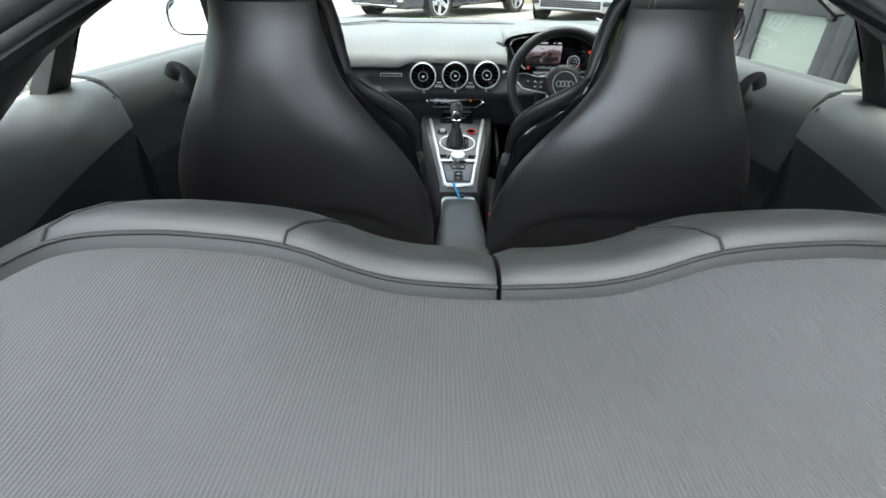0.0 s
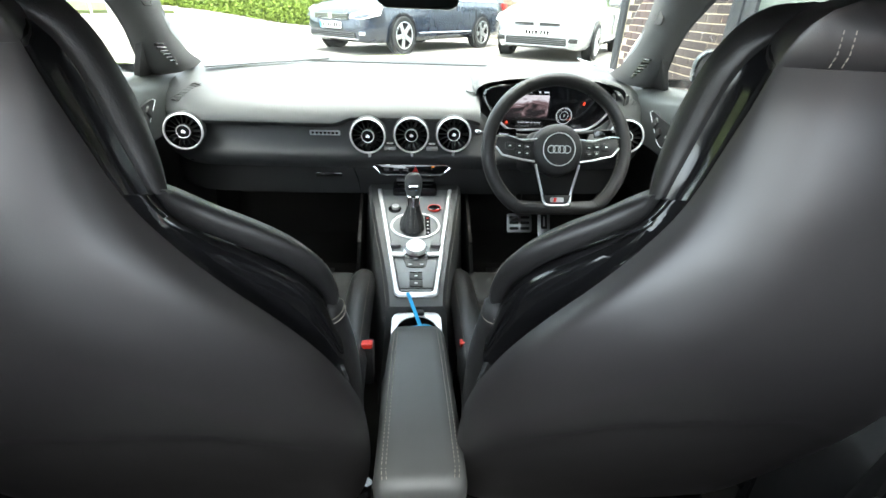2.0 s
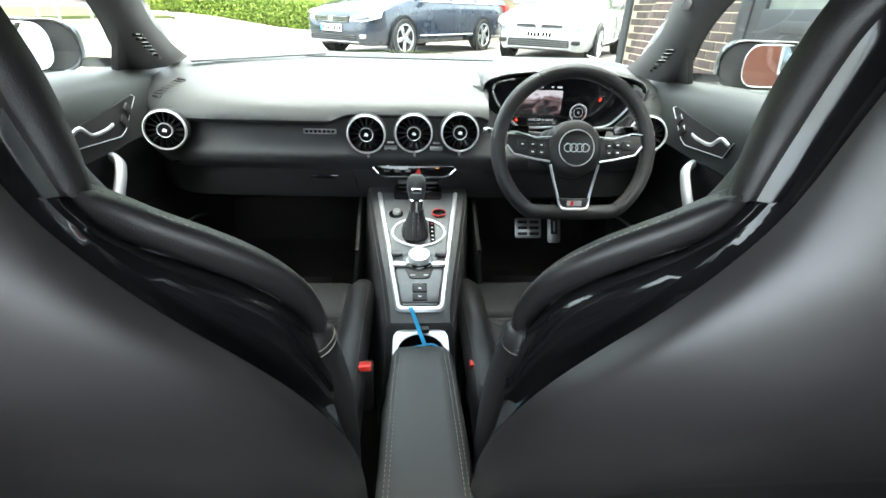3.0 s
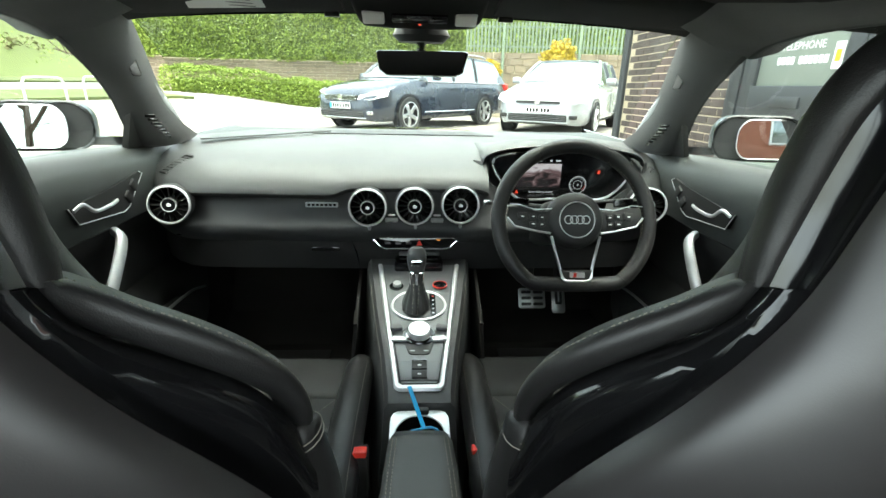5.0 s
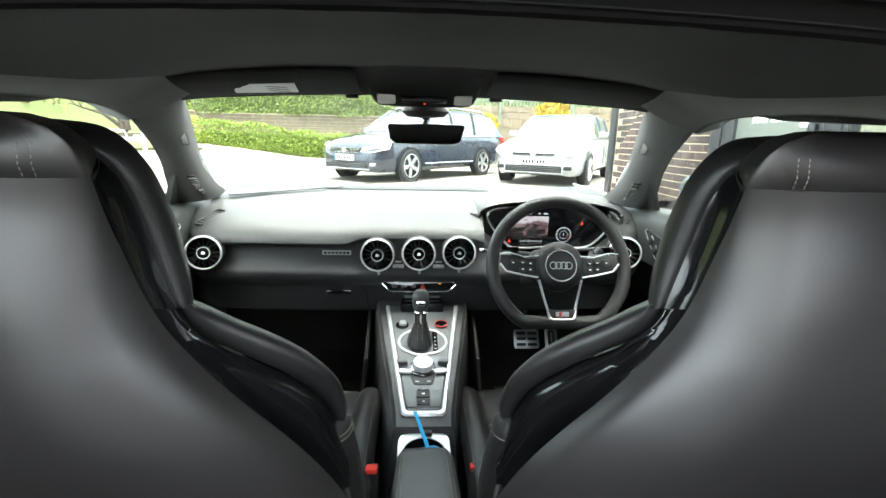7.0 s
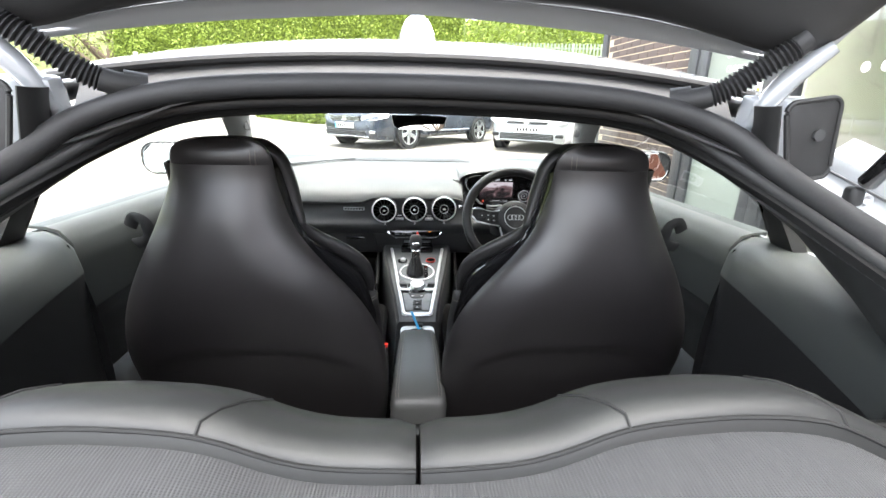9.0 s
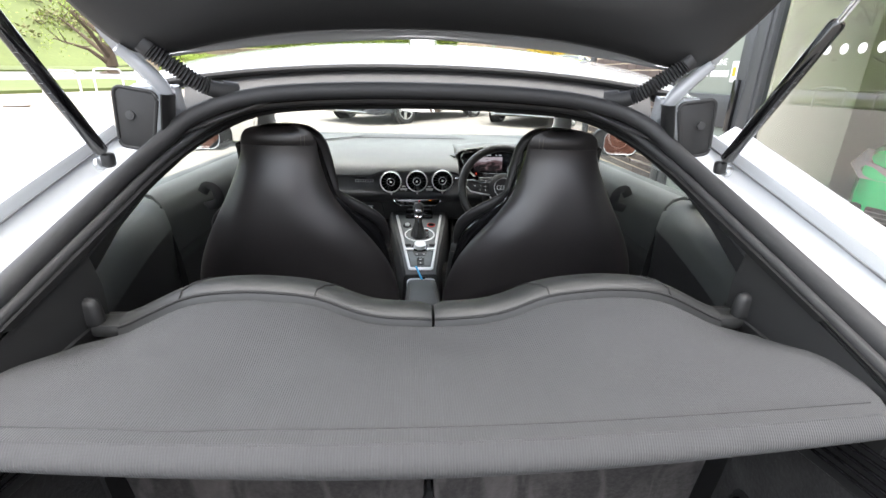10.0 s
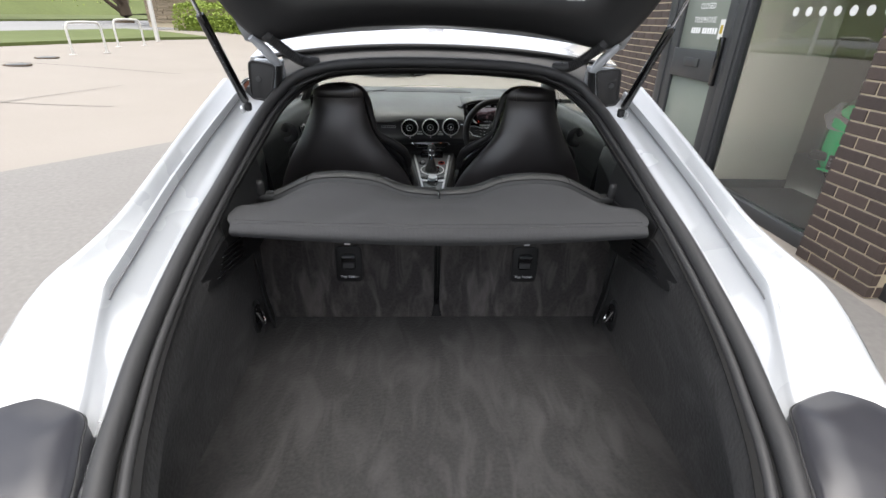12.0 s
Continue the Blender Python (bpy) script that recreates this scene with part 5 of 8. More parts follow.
# rotary controller
part("controller_well", lathe([(0, 0.002), (0.034, 0.002), (0.034, 0.006), (0.0, 0.0065)], 40, cm @ Matrix.Translation((0, 0.045, 0)) @ Matrix.Diagonal((1.0, 0.9, 1, 1))), PIANO, con)
part("controller_knob", lathe([(0.0245, 0.005), (0.0255, 0.010), (0.0235, 0.022), (0.0225, 0.024), (0.0, 0.0245)], 40, cm @ Matrix.Translation((0, 0.045, 0))), SATIN, con, "satin metal rotary knob")
part("knob_ring", lathe([(0.0265, 0.004), (0.0285, 0.006), (0.0285, 0.009), (0.0262, 0.010), (0.0265, 0.004)], 40, cm @ Matrix.Translation((0, 0.045, 0))), CHROME, con)
for side in (-1, 1):
    part("toggle_bar", rbox(cm @ Vector((side * 0.043, 0.030, 0.007)), (0.032, 0.014, 0.007), 0.003, 2, (14, 0, side * 6)), SATIN, con, "bright toggle bar")
    part("shortcut_key", rbox(cm @ Vector((side * 0.050, 0.065, 0.008)), (0.026, 0.016, 0.010), 0.003, 2, (14, 0, side * -8)), GREY_PAINT, con)
    part("menu_sign", rbox(cm @ Vector((side * 0.014, -0.002, 0.0045)), (0.010, 0.0025, 0.0006), 0), PRINT, con)
part("menu_key", plate([(-0.03, 0.018), (-0.022, -0.008), (-0.014, -0.012), (0.014, -0.012), (0.022, -0.008), (0.03, 0.018)], 0.004, cm @ Matrix.Translation((0, 0, 0.0003)), 0.001), TRIM, con)
# selector
el = [(0.062 * math.cos(2 * math.pi * k / 48), 0.145 + 0.052 * math.sin(2 * math.pi * k / 48)) for k in range(48)]
part("selector_ring", tube([cm @ Vector((x, y, 0.004)) for x, y in el], 0.0030, 8, True), SATIN, con, "oval bright ring")
part("selector_plate", plate(el, 0.004, cm @ Matrix.Translation((0, 0, 0))), GUN, con, "brushed oval plate")
part("gate", plate([(0.024, 0.105), (0.036, 0.105), (0.036, 0.185), (0.022, 0.185)], 0.0045, cm @ Matrix.Translation((0.003, 0, 0.0005))), SCREEN, con)
for k in range(5):
    part("gate_mark", rbox(cm @ Vector((0.033, 0.115 + 0.015 * k, 0.0055)), (0.005, 0.003, 0.0005), 0), RED if k == 4 else PRINT, con)
sel = thing("gear_selector", (CX, 1.62, 0.63), "gear selector with a leather gaiter and metal-topped knob", "gear selector")
base = cm @ Vector((-0.008, 0.14, 0.004))
top = Vector((0.006, 1.655, 0.748))
secs = []
for k in range(8):
    t = k / 7
    c = base.lerp(top, t * 0.53)
    w, d = 0.032 - 0.016 * ease(t), 0.042 - 0.025 * ease(t)
    secs.append([c + Vector((w * math.cos(a) * (1 + 0.05 * math.sin(11 * a + 0.3 * k)), d * math.sin(a) * (1 + 0.05 * math.sin(11 * a + 0.3 * k)), 0)) for a in [2 * math.pi * q / 66 for q in range(66)]])
part("gaiter", loft(secs, True, True), GREY_LEATHER, sel, "black leather gaiter with pale seams", 60)
for q in (-0.006, 0.006):
    stitches([secs[k][49] + Vector((q, -0.001, 0)) for k in range(8)], sel, 0.005, 0.003)
KNOB_LEATHER = material("worn_grey_leather", (0.06, 0.062, 0.064), 0.4, grain=0.3, size=900, bump=0.08, stain=0.2)
kn = [(0.013, 0), (0.0145, 0.012), (0.016, 0.03), (0.019, 0.042), (0.022, 0.056), (0.0225, 0.068), (0.020, 0.080), (0.013, 0.088), (0.0, 0.090)]
nb = base.lerp(top, 0.46)
part("knob", lathe(kn, 28, Matrix.Translation(nb) @ Matrix.Rotation(radians(-6), 4, "X") @ Matrix.Diagonal((1.0, 0.95, 1.0, 1))), KNOB_LEATHER, sel, "black leather selector knob")
part("knob_collar", lathe([(0.0135, -0.004), (0.0158, -0.002), (0.0165, 0.022), (0.0178, 0.033), (0.0150, 0.035), (0.0135, -0.004)], 28, Matrix.Translation(nb)), CHROME, sel, "bright collar")
part("knob_badge", plate(rounded(0.026, 0.015, 0.004), 0.004, Matrix.Translation(nb + Vector((0, -0.0225, 0.062))) @ pose(0, 0, 0, 76, 0, 0), 0.0015), CHROME, sel, "chrome badge")
part("knob_badge_face", plate(rounded(0.016, 0.006, 0.002), 0.001, Matrix.Translation(nb + Vector((0, -0.0268, 0.0628))) @ pose(0, 0, 0, 76, 0, 0)), SCREEN, sel)
# tray ahead of the selector and two round keys
part("tray", rbox((CX, 1.80, 0.680), (0.125, 0.06, 0.03), 0.008), SCREEN, con)
for x in (-0.035, 0.0, 0.037):
    part("tray_flap", rbox((CX + x, 1.815, 0.703), (0.034, 0.012, 0.008), 0.003, 2, (20, 0, 0)), ALU, con)
part("start_key", lathe([(0.0, 0), (0.016, 0), (0.0165, 0.006), (0.014, 0.0075), (0, 0.0075)], 28, cm @ Matrix.Translation((0.052, 0.218, 0.001)) @ Matrix.Diagonal((1, 0.8, 1, 1))), PIANO, con)
part("start_ring", lathe([(0.0155, 0.004), (0.0165, 0.008), (0.0178, 0.008), (0.0185, 0.004), (0.0155, 0.004)], 28, cm @ Matrix.Translation((0.052, 0.218, 0.001)) @ Matrix.Diagonal((1, 0.8, 1, 1))), RED, con, "red ring of the start key")
part("volume_base", lathe([(0.0, 0), (0.0175, 0), (0.0175, 0.005), (0, 0.006)], 28, cm @ Matrix.Translation((-0.055, 0.215, 0.001)) @ Matrix.Diagonal((1, 0.8, 1, 1))), PIANO, con)
part("volume_knob", lathe([(0.0085, 0.004), (0.0105, 0.006), (0.0095, 0.013), (0.0, 0.0135)], 24, cm @ Matrix.Translation((-0.053, 0.217, 0.001))), ALU, con, "small metal volume knob")
for side in (-1, 1):
    stitches([(CX + side * (w + 0.0035), y, con_z(y) - 0.012) for y, w in ((1.39, 0.063), (1.5, 0.077), (1.62, 0.098), (1.72, 0.114), (1.80, 0.127))], con, 0.004, 0.003)
    part("knee_pad", loft([[(CX + side * 0.150, 1.62, 0.60), (CX + side * 0.165, 1.62, 0.45), (CX + side * 0.17, 1.62, 0.28)], [(CX + side * 0.165, 1.95, 0.66), (CX + side * 0.17, 1.95, 0.5), (CX + side * 0.18, 1.95, 0.28)]], False, False, 0.008), FOOT_CARPET, con)
# cup holder
cm2 = pose(CX, 1.316, 0.548, 6, 0, 0)
rect, hole = [], []
for k in range(48):
    a = 2 * math.pi * k / 48
    c, q = math.cos(a), math.sin(a)
    m_ = (abs(c) ** 7 + abs(q) ** 7) ** (-1 / 7)
    rect.append(Vector((0.054 * c * m_, 0.057 * q * m_, 0)))
    hole.append(Vector((0.043 * c, 0.043 * q, 0)))
rows = [[cm2 @ (r_ + Vector((0, 0, -0.08))), cm2 @ (r_ + Vector((0, 0, -0.004))), cm2 @ (r_ * 0.97), cm2 @ (h_ * 1.03), cm2 @ (h_ + Vector((0, 0, -0.002)))] for r_, h_ in zip(rect, hole)]
part("cup_surround", loft(rows + rows[:1], False, False), SATIN, con, "bright cup holder surround")
rows = [[cm2 @ (h_ + Vector((0, 0, -0.002))), cm2 @ (h_ * 0.96 + Vector((0, 0, -0.006))), cm2 @ (h_ * 0.92 + Vector((0, 0, -0.075))), cm2 @ Vector((0, 0, -0.076))] for h_ in hole]
part("cup_well", loft(rows + rows[:1], False, False), PIANO, con, "deep black cup well")
part("cup_clip", rbox((CX + 0.006, 1.362, 0.560), (0.022, 0.014, 0.010), 0.003), PLASTIC, con)
part("tunnel", loft([[(CX - 0.072, y, 0.27), (CX - 0.070, y, zt - 0.05), (CX - 0.058, y, zt), (CX + 0.058, y, zt), (CX + 0.070, y, zt - 0.05), (CX + 0.072, y, 0.27)] for y, zt in ((0.44, 0.47), (0.62, 0.475), (0.80, 0.485), (0.88, 0.50), (0.92, 0.515), (0.96, 0.53), (1.235, 0.53), (1.245, 0.455), (1.375, 0.455))], True, True), PLASTIC, con, "", 30)
part("tunnel_pad", loft([[(CX + x, y, z + d) for x, z in ((-0.064, 0.40), (-0.065, 0.470), (-0.056, 0.490), (-0.03, 0.4945), (0, 0.495), (0.03, 0.4945), (0.056, 0.490), (0.065, 0.470), (0.064, 0.40))] for y, d in ((0.46, 0.0), (0.60, 0.0), (0.78, 0.0), (0.86, 0.0), (0.882, -0.006), (0.888, -0.03))], True, True), LEATHER, con, "black leather pad over the tunnel", 50)
for side in (-1, 1):
    for d in (0.040, 0.046):
        stitches([(CX + side * d, 0.50, 0.4938), (CX + side * d, 0.70, 0.4938), (CX + side * d, 0.868, 0.4938)], con, 0.004, 0.003, 0.0005, DARK_THREAD)
arm = thing("armrest", (CX, 1.08, 0.53), "black leather centre armrest with twin stitching", "armrest")
secs = []
for y, w, h in ((0.918, 0.050, 0.575), (0.926, 0.060, 0.592), (0.945, 0.064, 0.600), (1.05, 0.061, 0.603), (1.18, 0.056, 0.603), (1.25, 0.052, 0.600), (1.272, 0.046, 0.592), (1.28, 0.038, 0.58)):
    secs.append([(CX + w * c, y, 0.566 + (h - 0.566) * q if q > 0 else 0.566 + 0.03 * q) for c, q in ((-1, -1), (-1.03, 0), (-0.98, 0.7), (-0.86, 0.95), (-0.5, 1), (0, 1.02), (0.5, 1), (0.86, 0.95), (0.98, 0.7), (1.03, 0), (1, -1))])
part("pad", loft(secs, True, True), ARM_LEATHER, arm, "", 50)
for side in (-1, 1):
    for d in (0.0, 0.006):
        stitches([(CX + side * (w * 0.83 - d), y, h * 1.0005 + 0.0002) for y, w, h in ((0.935, 0.062, 0.596), (0.95, 0.064, 0.5995), (1.05, 0.061, 0.6025), (1.18, 0.056, 0.6025), (1.25, 0.052, 0.5995))], arm, 0.004, 0.003)
key = thing("car_key", (CX, 1.33, 0.552), "car key with a blue plastic strap in the cup holder", "car key")
part("strap", rbox((CX - 0.006, 1.345, 0.582), (0.008, 0.085, 0.002), 0.0008, 1, (24, 0, 20)), BLUE, key, "blue plastic strap")
part("strap_loop", tube(smooth_path([(CX - 0.01, 1.29, 0.562), (CX + 0.015, 1.285, 0.566), (CX + 0.035, 1.295, 0.563), (CX + 0.02, 1.31, 0.566), (CX - 0.015, 1.305, 0.563)], 5), 0.0022, 6), BLUE, key)
part("key_fob", rbox((CX + 0.008, 1.30, 0.556), (0.03, 0.022, 0.008), 0.003, 2, (0, 0, 30)), PIANO, key)
part("key_ring", tube([(CX - 0.012 + 0.010 * math.cos(a), 1.292 + 0.010 * math.sin(a), 0.560) for a in [2 * math.pi * q / 20 for q in range(20)]], 0.001, 6, True), CHROME, key)

# belt buckles
for s in (-1, 1):
    bk = thing("belt_buckle", (CX + s * 0.103, 1.305, 0.42), "black seat belt buckle with a red button", "belt buckle", "belt buckles")
    part("buckle_body", rbox((CX + s * 0.103, 1.305, 0.475), (0.026, 0.040, 0.09), 0.005, 2, (-8, 0, 0)), PLASTIC, bk)
    part("release_button", rbox((CX + s * 0.103, 1.302, 0.523), (0.024, 0.020, 0.012), 0.003, 2, (-8, 0, 0)), RED, bk, "red release button")

# ---- front seats ----
SHAPE = [(0.335, 0.135, 0.560), (0.36, 0.105, 0.580), (0.40, 0.088, 0.592), (0.47, 0.072, 0.602), (0.55, 0.064, 0.610), (0.62, 0.062, 0.615), (0.70, 0.064, 0.614), (0.756, 0.076, 0.604), (0.82, 0.099, 0.582), (0.878, 0.130, 0.553), (0.93, 0.170, 0.523), (0.984, 0.202, 0.492), (1.017, 0.213, 0.475), (1.087, 0.220, 0.442), (1.132, 0.221, 0.426)]
INNER, OUTSIDE = [(r[0], r[1] + 0.006 * ease((r[0] - 0.80) / 0.06) * ease((1.09 - r[0]) / 0.05)) for r in SHAPE], [(r[0], r[2]) for r in SHAPE]


def plane_y(z):
    return 0.80 + 0.31 * (1.12 - z)


def ring_at(z, xi, xo, dr, df, s, n=40, push=0.0, sq=0.55):
    cx, hw = (xi + xo) / 2, (xo - xi) / 2
    out = []
    for k in range(n):
        a = 2 * math.pi * k / n
        c, q = math.cos(a), math.sin(a)
        x = cx + hw * math.copysign(abs(c) ** sq, c)
        d = -dr * abs(q) ** 0.8 if q < 0 else df * abs(q) ** 0.75
        out.append((s * x, plane_y(z) + 0.034 + push + d, z))
    return out


def cover_ring(z, a, b, deep, front, s, hollow=0.0):
    """A section across the seat's back: flat in the middle, rounded far in from both sides."""
    ri, ro = min(0.13, 0.56 * (b - a)), min(0.10, 0.44 * (b - a))
    out = []
    for k in range(61):
        x = a + (b - a) * (0.5 - 0.5 * math.cos(math.pi * k / 60))
        near = math.sqrt(1 - (1 - min(1, max(0, x - a) / ri)) ** 2.3) * math.sqrt(1 - (1 - min(1, max(0, b - x) / ro)) ** 2.3)
        # shallow recess low on the back, under a rounded arch
        off = abs(x - 0.335)
        arch = 0.757 - 1.6 * max(0, off - 0.10) ** 1.5
        dent = hollow * ease((arch - z) / 0.035) * ease((0.235 - off) / 0.05)
        out.append((s * x, plane_y(z) + 0.034 - deep * near + dent, z))
    return out + [(s * (b + (a - b) * k / 13), plane_y(z) + 0.034 + front * math.sin(math.pi * k / 13) ** 0.5, z) for k in range(1, 13)]


def rim_of(z):
    """The inner rim of the back cover at a height."""
    return Vector((sum(lerp(INNER, z + d) for d in (-0.02, 0, 0.02)) / 3, plane_y(z) + 0.034, z))


def upright(p, s):
    """Sets the head of the backrest further forward and draws its inner side in."""
    w = ease((p.z - 0.90) / 0.22)
    x = abs(p.x)
    pull = (0.032 - 0.012 * max(0, min(1, (p.y - 0.84) / 0.06))) * max(0, min(1, (0.36 - x) / 0.10))
    deep = ease((plane_y(p.z) + 0.034 - p.y) / 0.09)
    wide = ease((p.z - 0.40) / 0.72)
    return Vector((s * (x + pull * w), p.y + 0.036 * (w + (wide - w) * deep), p.z - 0.006 * w))


# lines along the seat's side: the gloss trim's crease, the lower and upper edge of the wing, both edges of the shoulder roll
CREASE = [(0.211, 0.876, 1.014), (0.203, 0.884, 0.988), (0.190, 0.896, 0.958), (0.172, 0.912, 0.922), (0.150, 0.931, 0.880), (0.130, 0.946, 0.845), (0.111, 0.963, 0.81), (0.088, 0.985, 0.75)]
UNDER = [(0.212, 0.897, 1.008), (0.212, 0.917, 0.976), (0.198, 0.926, 0.960), (0.170, 0.938, 0.940), (0.141, 0.952, 0.917), (0.120, 0.969, 0.888), (0.110, 0.997, 0.842), (0.113, 1.014, 0.812)]
WING_TOP = [(0.228, 0.914, 1.006), (0.216, 0.919, 1.005), (0.208, 0.920, 1.003), (0.194, 0.926, 0.993), (0.178, 0.934, 0.980), (0.155, 0.943, 0.965), (0.132, 0.954, 0.947), (0.112, 0.965, 0.926), (0.099, 0.981, 0.898), (0.095, 1.005, 0.857), (0.101, 1.026, 0.820), (0.107, 1.032, 0.803)]
WING_LOW = [(0.224, 0.898, 1.010), (0.213, 0.896, 1.010), (0.215, 0.905, 0.994), (0.209, 0.919, 0.973), (0.186, 0.930, 0.955), (0.165, 0.939, 0.939), (0.141, 0.951, 0.919), (0.124, 0.964, 0.898), (0.112, 0.977, 0.876), (0.108, 0.994, 0.847), (0.111, 1.010, 0.818), (0.112, 1.018, 0.803)]
ROLL_IN = [(0.300, 0.862, 1.166), (0.262, 0.862, 1.160), (0.238, 0.863, 1.147), (0.229, 0.867, 1.133), (0.222, 0.871, 1.113), (0.218, 0.877, 1.083), (0.216, 0.883, 1.056), (0.213, 0.887, 1.034), (0.211, 0.892, 1.010)]
ROLL_OUT = [(0.310, 0.900, 1.175), (0.268, 0.900, 1.171), (0.244, 0.897, 1.160), (0.228, 0.898, 1.140), (0.220, 0.900, 1.119), (0.215, 0.908, 1.083), (0.214, 0.913, 1.056), (0.215, 0.918, 1.029), (0.219, 0.922, 1.005)]

for s in (-1, 1):
    seat = thing("front_seat", (s * 0.34, 1.2, 0.262), "black leather sports seat with integrated headrest and gloss trim", "seat", "front seats")
    zs = [0.335 + (1.132 - 0.335) * k / 90 for k in range(91)]
    shape = [(z, sum(lerp(INNER, z + d) for d in (-0.02, 0, 0.02)) / 3, sum(lerp(OUTSIDE, z + d) for d in (-0.02, 0, 0.02)) / 3) for z in zs]
    secs = []
    for z, a, b in shape:
        depth = ((0.335, 0.012), (0.36, 0.020), (0.42, 0.030), (0.50, 0.042), (0.60, 0.058), (0.70, 0.076), (0.80, 0.094), (0.88, 0.103), (0.94, 0.096), (1.0, 0.078), (1.06, 0.052), (1.10, 0.032), (1.132, 0.014))
        deep = sum(lerp(depth, z + d) for d in (-0.03, -0.015, 0, 0.015, 0.03)) / 5
        secs.append(cover_ring(z, a, b, deep, 0.008, s, 0.007))
    part("back_shell", loft(secs, True, True), SHELL, seat, "smooth black back cover", 70)
    _, ha, hb = shape[-1]
    hsecs = [cover_ring(z, ha + a, hb - a, d, f, s) for z, a, d, f in ((1.124, 0.004, 0.012, 0.03), (1.129, 0.000, 0.0155, 0.05), (1.134, 0.000, 0.0165, 0.06), (1.142, 0.001, 0.016, 0.072), (1.152, 0.004, 0.013, 0.077), (1.160, 0.009, 0.008, 0.077), (1.168, 0.018, 0.000, 0.075), (1.174, 0.032, -0.010, 0.07), (1.178, 0.052, -0.022, 0.06))]
    part("headrest", loft(hsecs, True, True), HEAD_LEATHER, seat, "black leather headrest", 70)
    for q in (0.244, 0.253):
        stitches([(s * q, plane_y(z) + 0.0145 + 0.45 * max(0, z - 1.142), z) for z in (1.134, 1.142, 1.150, 1.158)], seat, 0.0026, 0.0016, 0.0005)
    for e in (1, -1):
        sx = lambda v: s * (v if e > 0 else 0.662 - v)
        fix = lambda p: Vector((sx(p[0]), p[1], p[2]))
        n_in = Vector((-0.010, -0.009, 0.004))
        rows = []
        for a, b in zip(smooth_path(ROLL_IN, 4), smooth_path(ROLL_OUT, 4)):
            rows.append([fix(p) for p in (a + Vector((0.03, 0.004, 0)), a, a.lerp(b, 0.15) + Vector((-0.005, -0.004, 0)), a.lerp(b, 0.45) + Vector((-0.010, -0.003, 0)), a.lerp(b, 0.8) + Vector((-0.006, 0, 0)), b, b + Vector((0.012, 0.010, 0)), b + Vector((0.035, 0.012, 0)))])
        part("shoulder_roll", loft(rows, True, True), LEATHER, seat, "upright leather shoulder roll", 70)
        rows = []
        wl, wt = smooth_path(WING_LOW, 4), smooth_path(WING_TOP, 4)
        m_ = len(wl) - 1
        for k, (a, b) in enumerate(zip(wl, wt)):
            full = min(1, k / 4, (m_ - k) / 3)
            rows.append([fix(p) for p in (a + Vector((0.004, 0.004, -0.001)), a, a.lerp(b, 0.12) + n_in * 0.55 * full, a.lerp(b, 0.4) + n_in * full, a.lerp(b, 0.72) + n_in * 0.9 * full, a.lerp(b, 0.93) + n_in * 0.35 * full, b, b + Vector((0.008, 0.010, 0.001)) * full, b + Vector((0.022, 0.030, -0.010)) * full, a + Vector((0.030, 0.040, -0.01)) * full)])
        part("side_bolster", loft(rows, True, True), LEATHER, seat, "padded leather side bolster", 70)
        stitches([fix(a.lerp(b, 0.965) + n_in * 0.24) for a, b in list(zip(wl, wt))[5:-8]], seat, 0.0026, 0.0022, 0.0006)
        waist = smooth_path([(0.108, 1.020, 0.822), (0.101, 1.014, 0.800), (0.093, 1.035, 0.72), (0.094, 1.07, 0.60), (0.10, 1.10, 0.50)], 4)
        part("waist_roll", tube([fix(p) for p in waist], [0.013] + [0.0165] * (len(waist) - 1), 14, flat=1.5, up=(0, 1, 0.1)), LEATHER, seat, "", 70)
        for q in (2, 3):
            p, r = fix(waist[q]), 0.0170
            part("waist_seam", tube([p + Vector((r * math.cos(b), r * 1.5 * math.sin(b), 0.2 * r * math.cos(b))) for b in [2 * math.pi * k / 16 for k in range(16)]], 0.0006, 5, True), THREAD, seat)
        # gloss trim: a narrow recessed band beside the roll, a wide cheek under the wing
        rows = []
        for k, b in enumerate(smooth_path(ROLL_IN[2:], 4)):
            a = rim_of(min(b.z, 1.134))
            if k < 4:
                a = a.lerp(b, 0.8 - 0.2 * k)
            rows.append([fix(p) for p in (a + Vector((0.012, -0.003, 0)), a + Vector((0.0, 0.001, 0)), a.lerp(b, 0.15) + Vector((0.007, 0, 0)), a.lerp(b, 0.5) + Vector((0.010, 0, 0)), a.lerp(b, 0.85) + Vector((0.008, 0, 0)), b + Vector((0.002, 0.002, 0)), b + Vector((0.02, 0.01, 0)))])
        part("gloss_band", loft(rows, False, False, 0.003), SEAT_GLOSS, seat, "gloss black trim band", 70)
        rows = []
        low_ = smooth_path(UNDER, 5)
        for k, (c_, b) in enumerate(zip(smooth_path(CREASE, 5), low_)):
            a = rim_of(1.018 - (1.018 - 0.70) * k / (len(low_) - 1))
            g_ = ease(k / 8)
            rows.append([fix(p) for p in (a + Vector((0.012, -0.003, 0)), a + Vector((0.0005, 0.001, 0)), a.lerp(c_, 0.5) + Vector((0.003, 0.002, 0)), c_ + Vector((0.001, 0.002, 0)), c_.lerp(b, 0.15) + Vector((-0.005, -0.004, 0)) * g_, c_.lerp(b, 0.5) + Vector((-0.011, -0.007, 0.002)) * g_, c_.lerp(b, 0.85) + Vector((-0.007, -0.003, 0.002)) * g_, b + Vector((0.002, 0.002, 0)), b + Vector((0.02, 0.02, -0.004)))])
        part("gloss_cheek", loft(rows, False, False, 0.003), SEAT_GLOSS, seat, "gloss black side trim", 70)
        lat = s * (0.128 if e > 0 else 0.545)
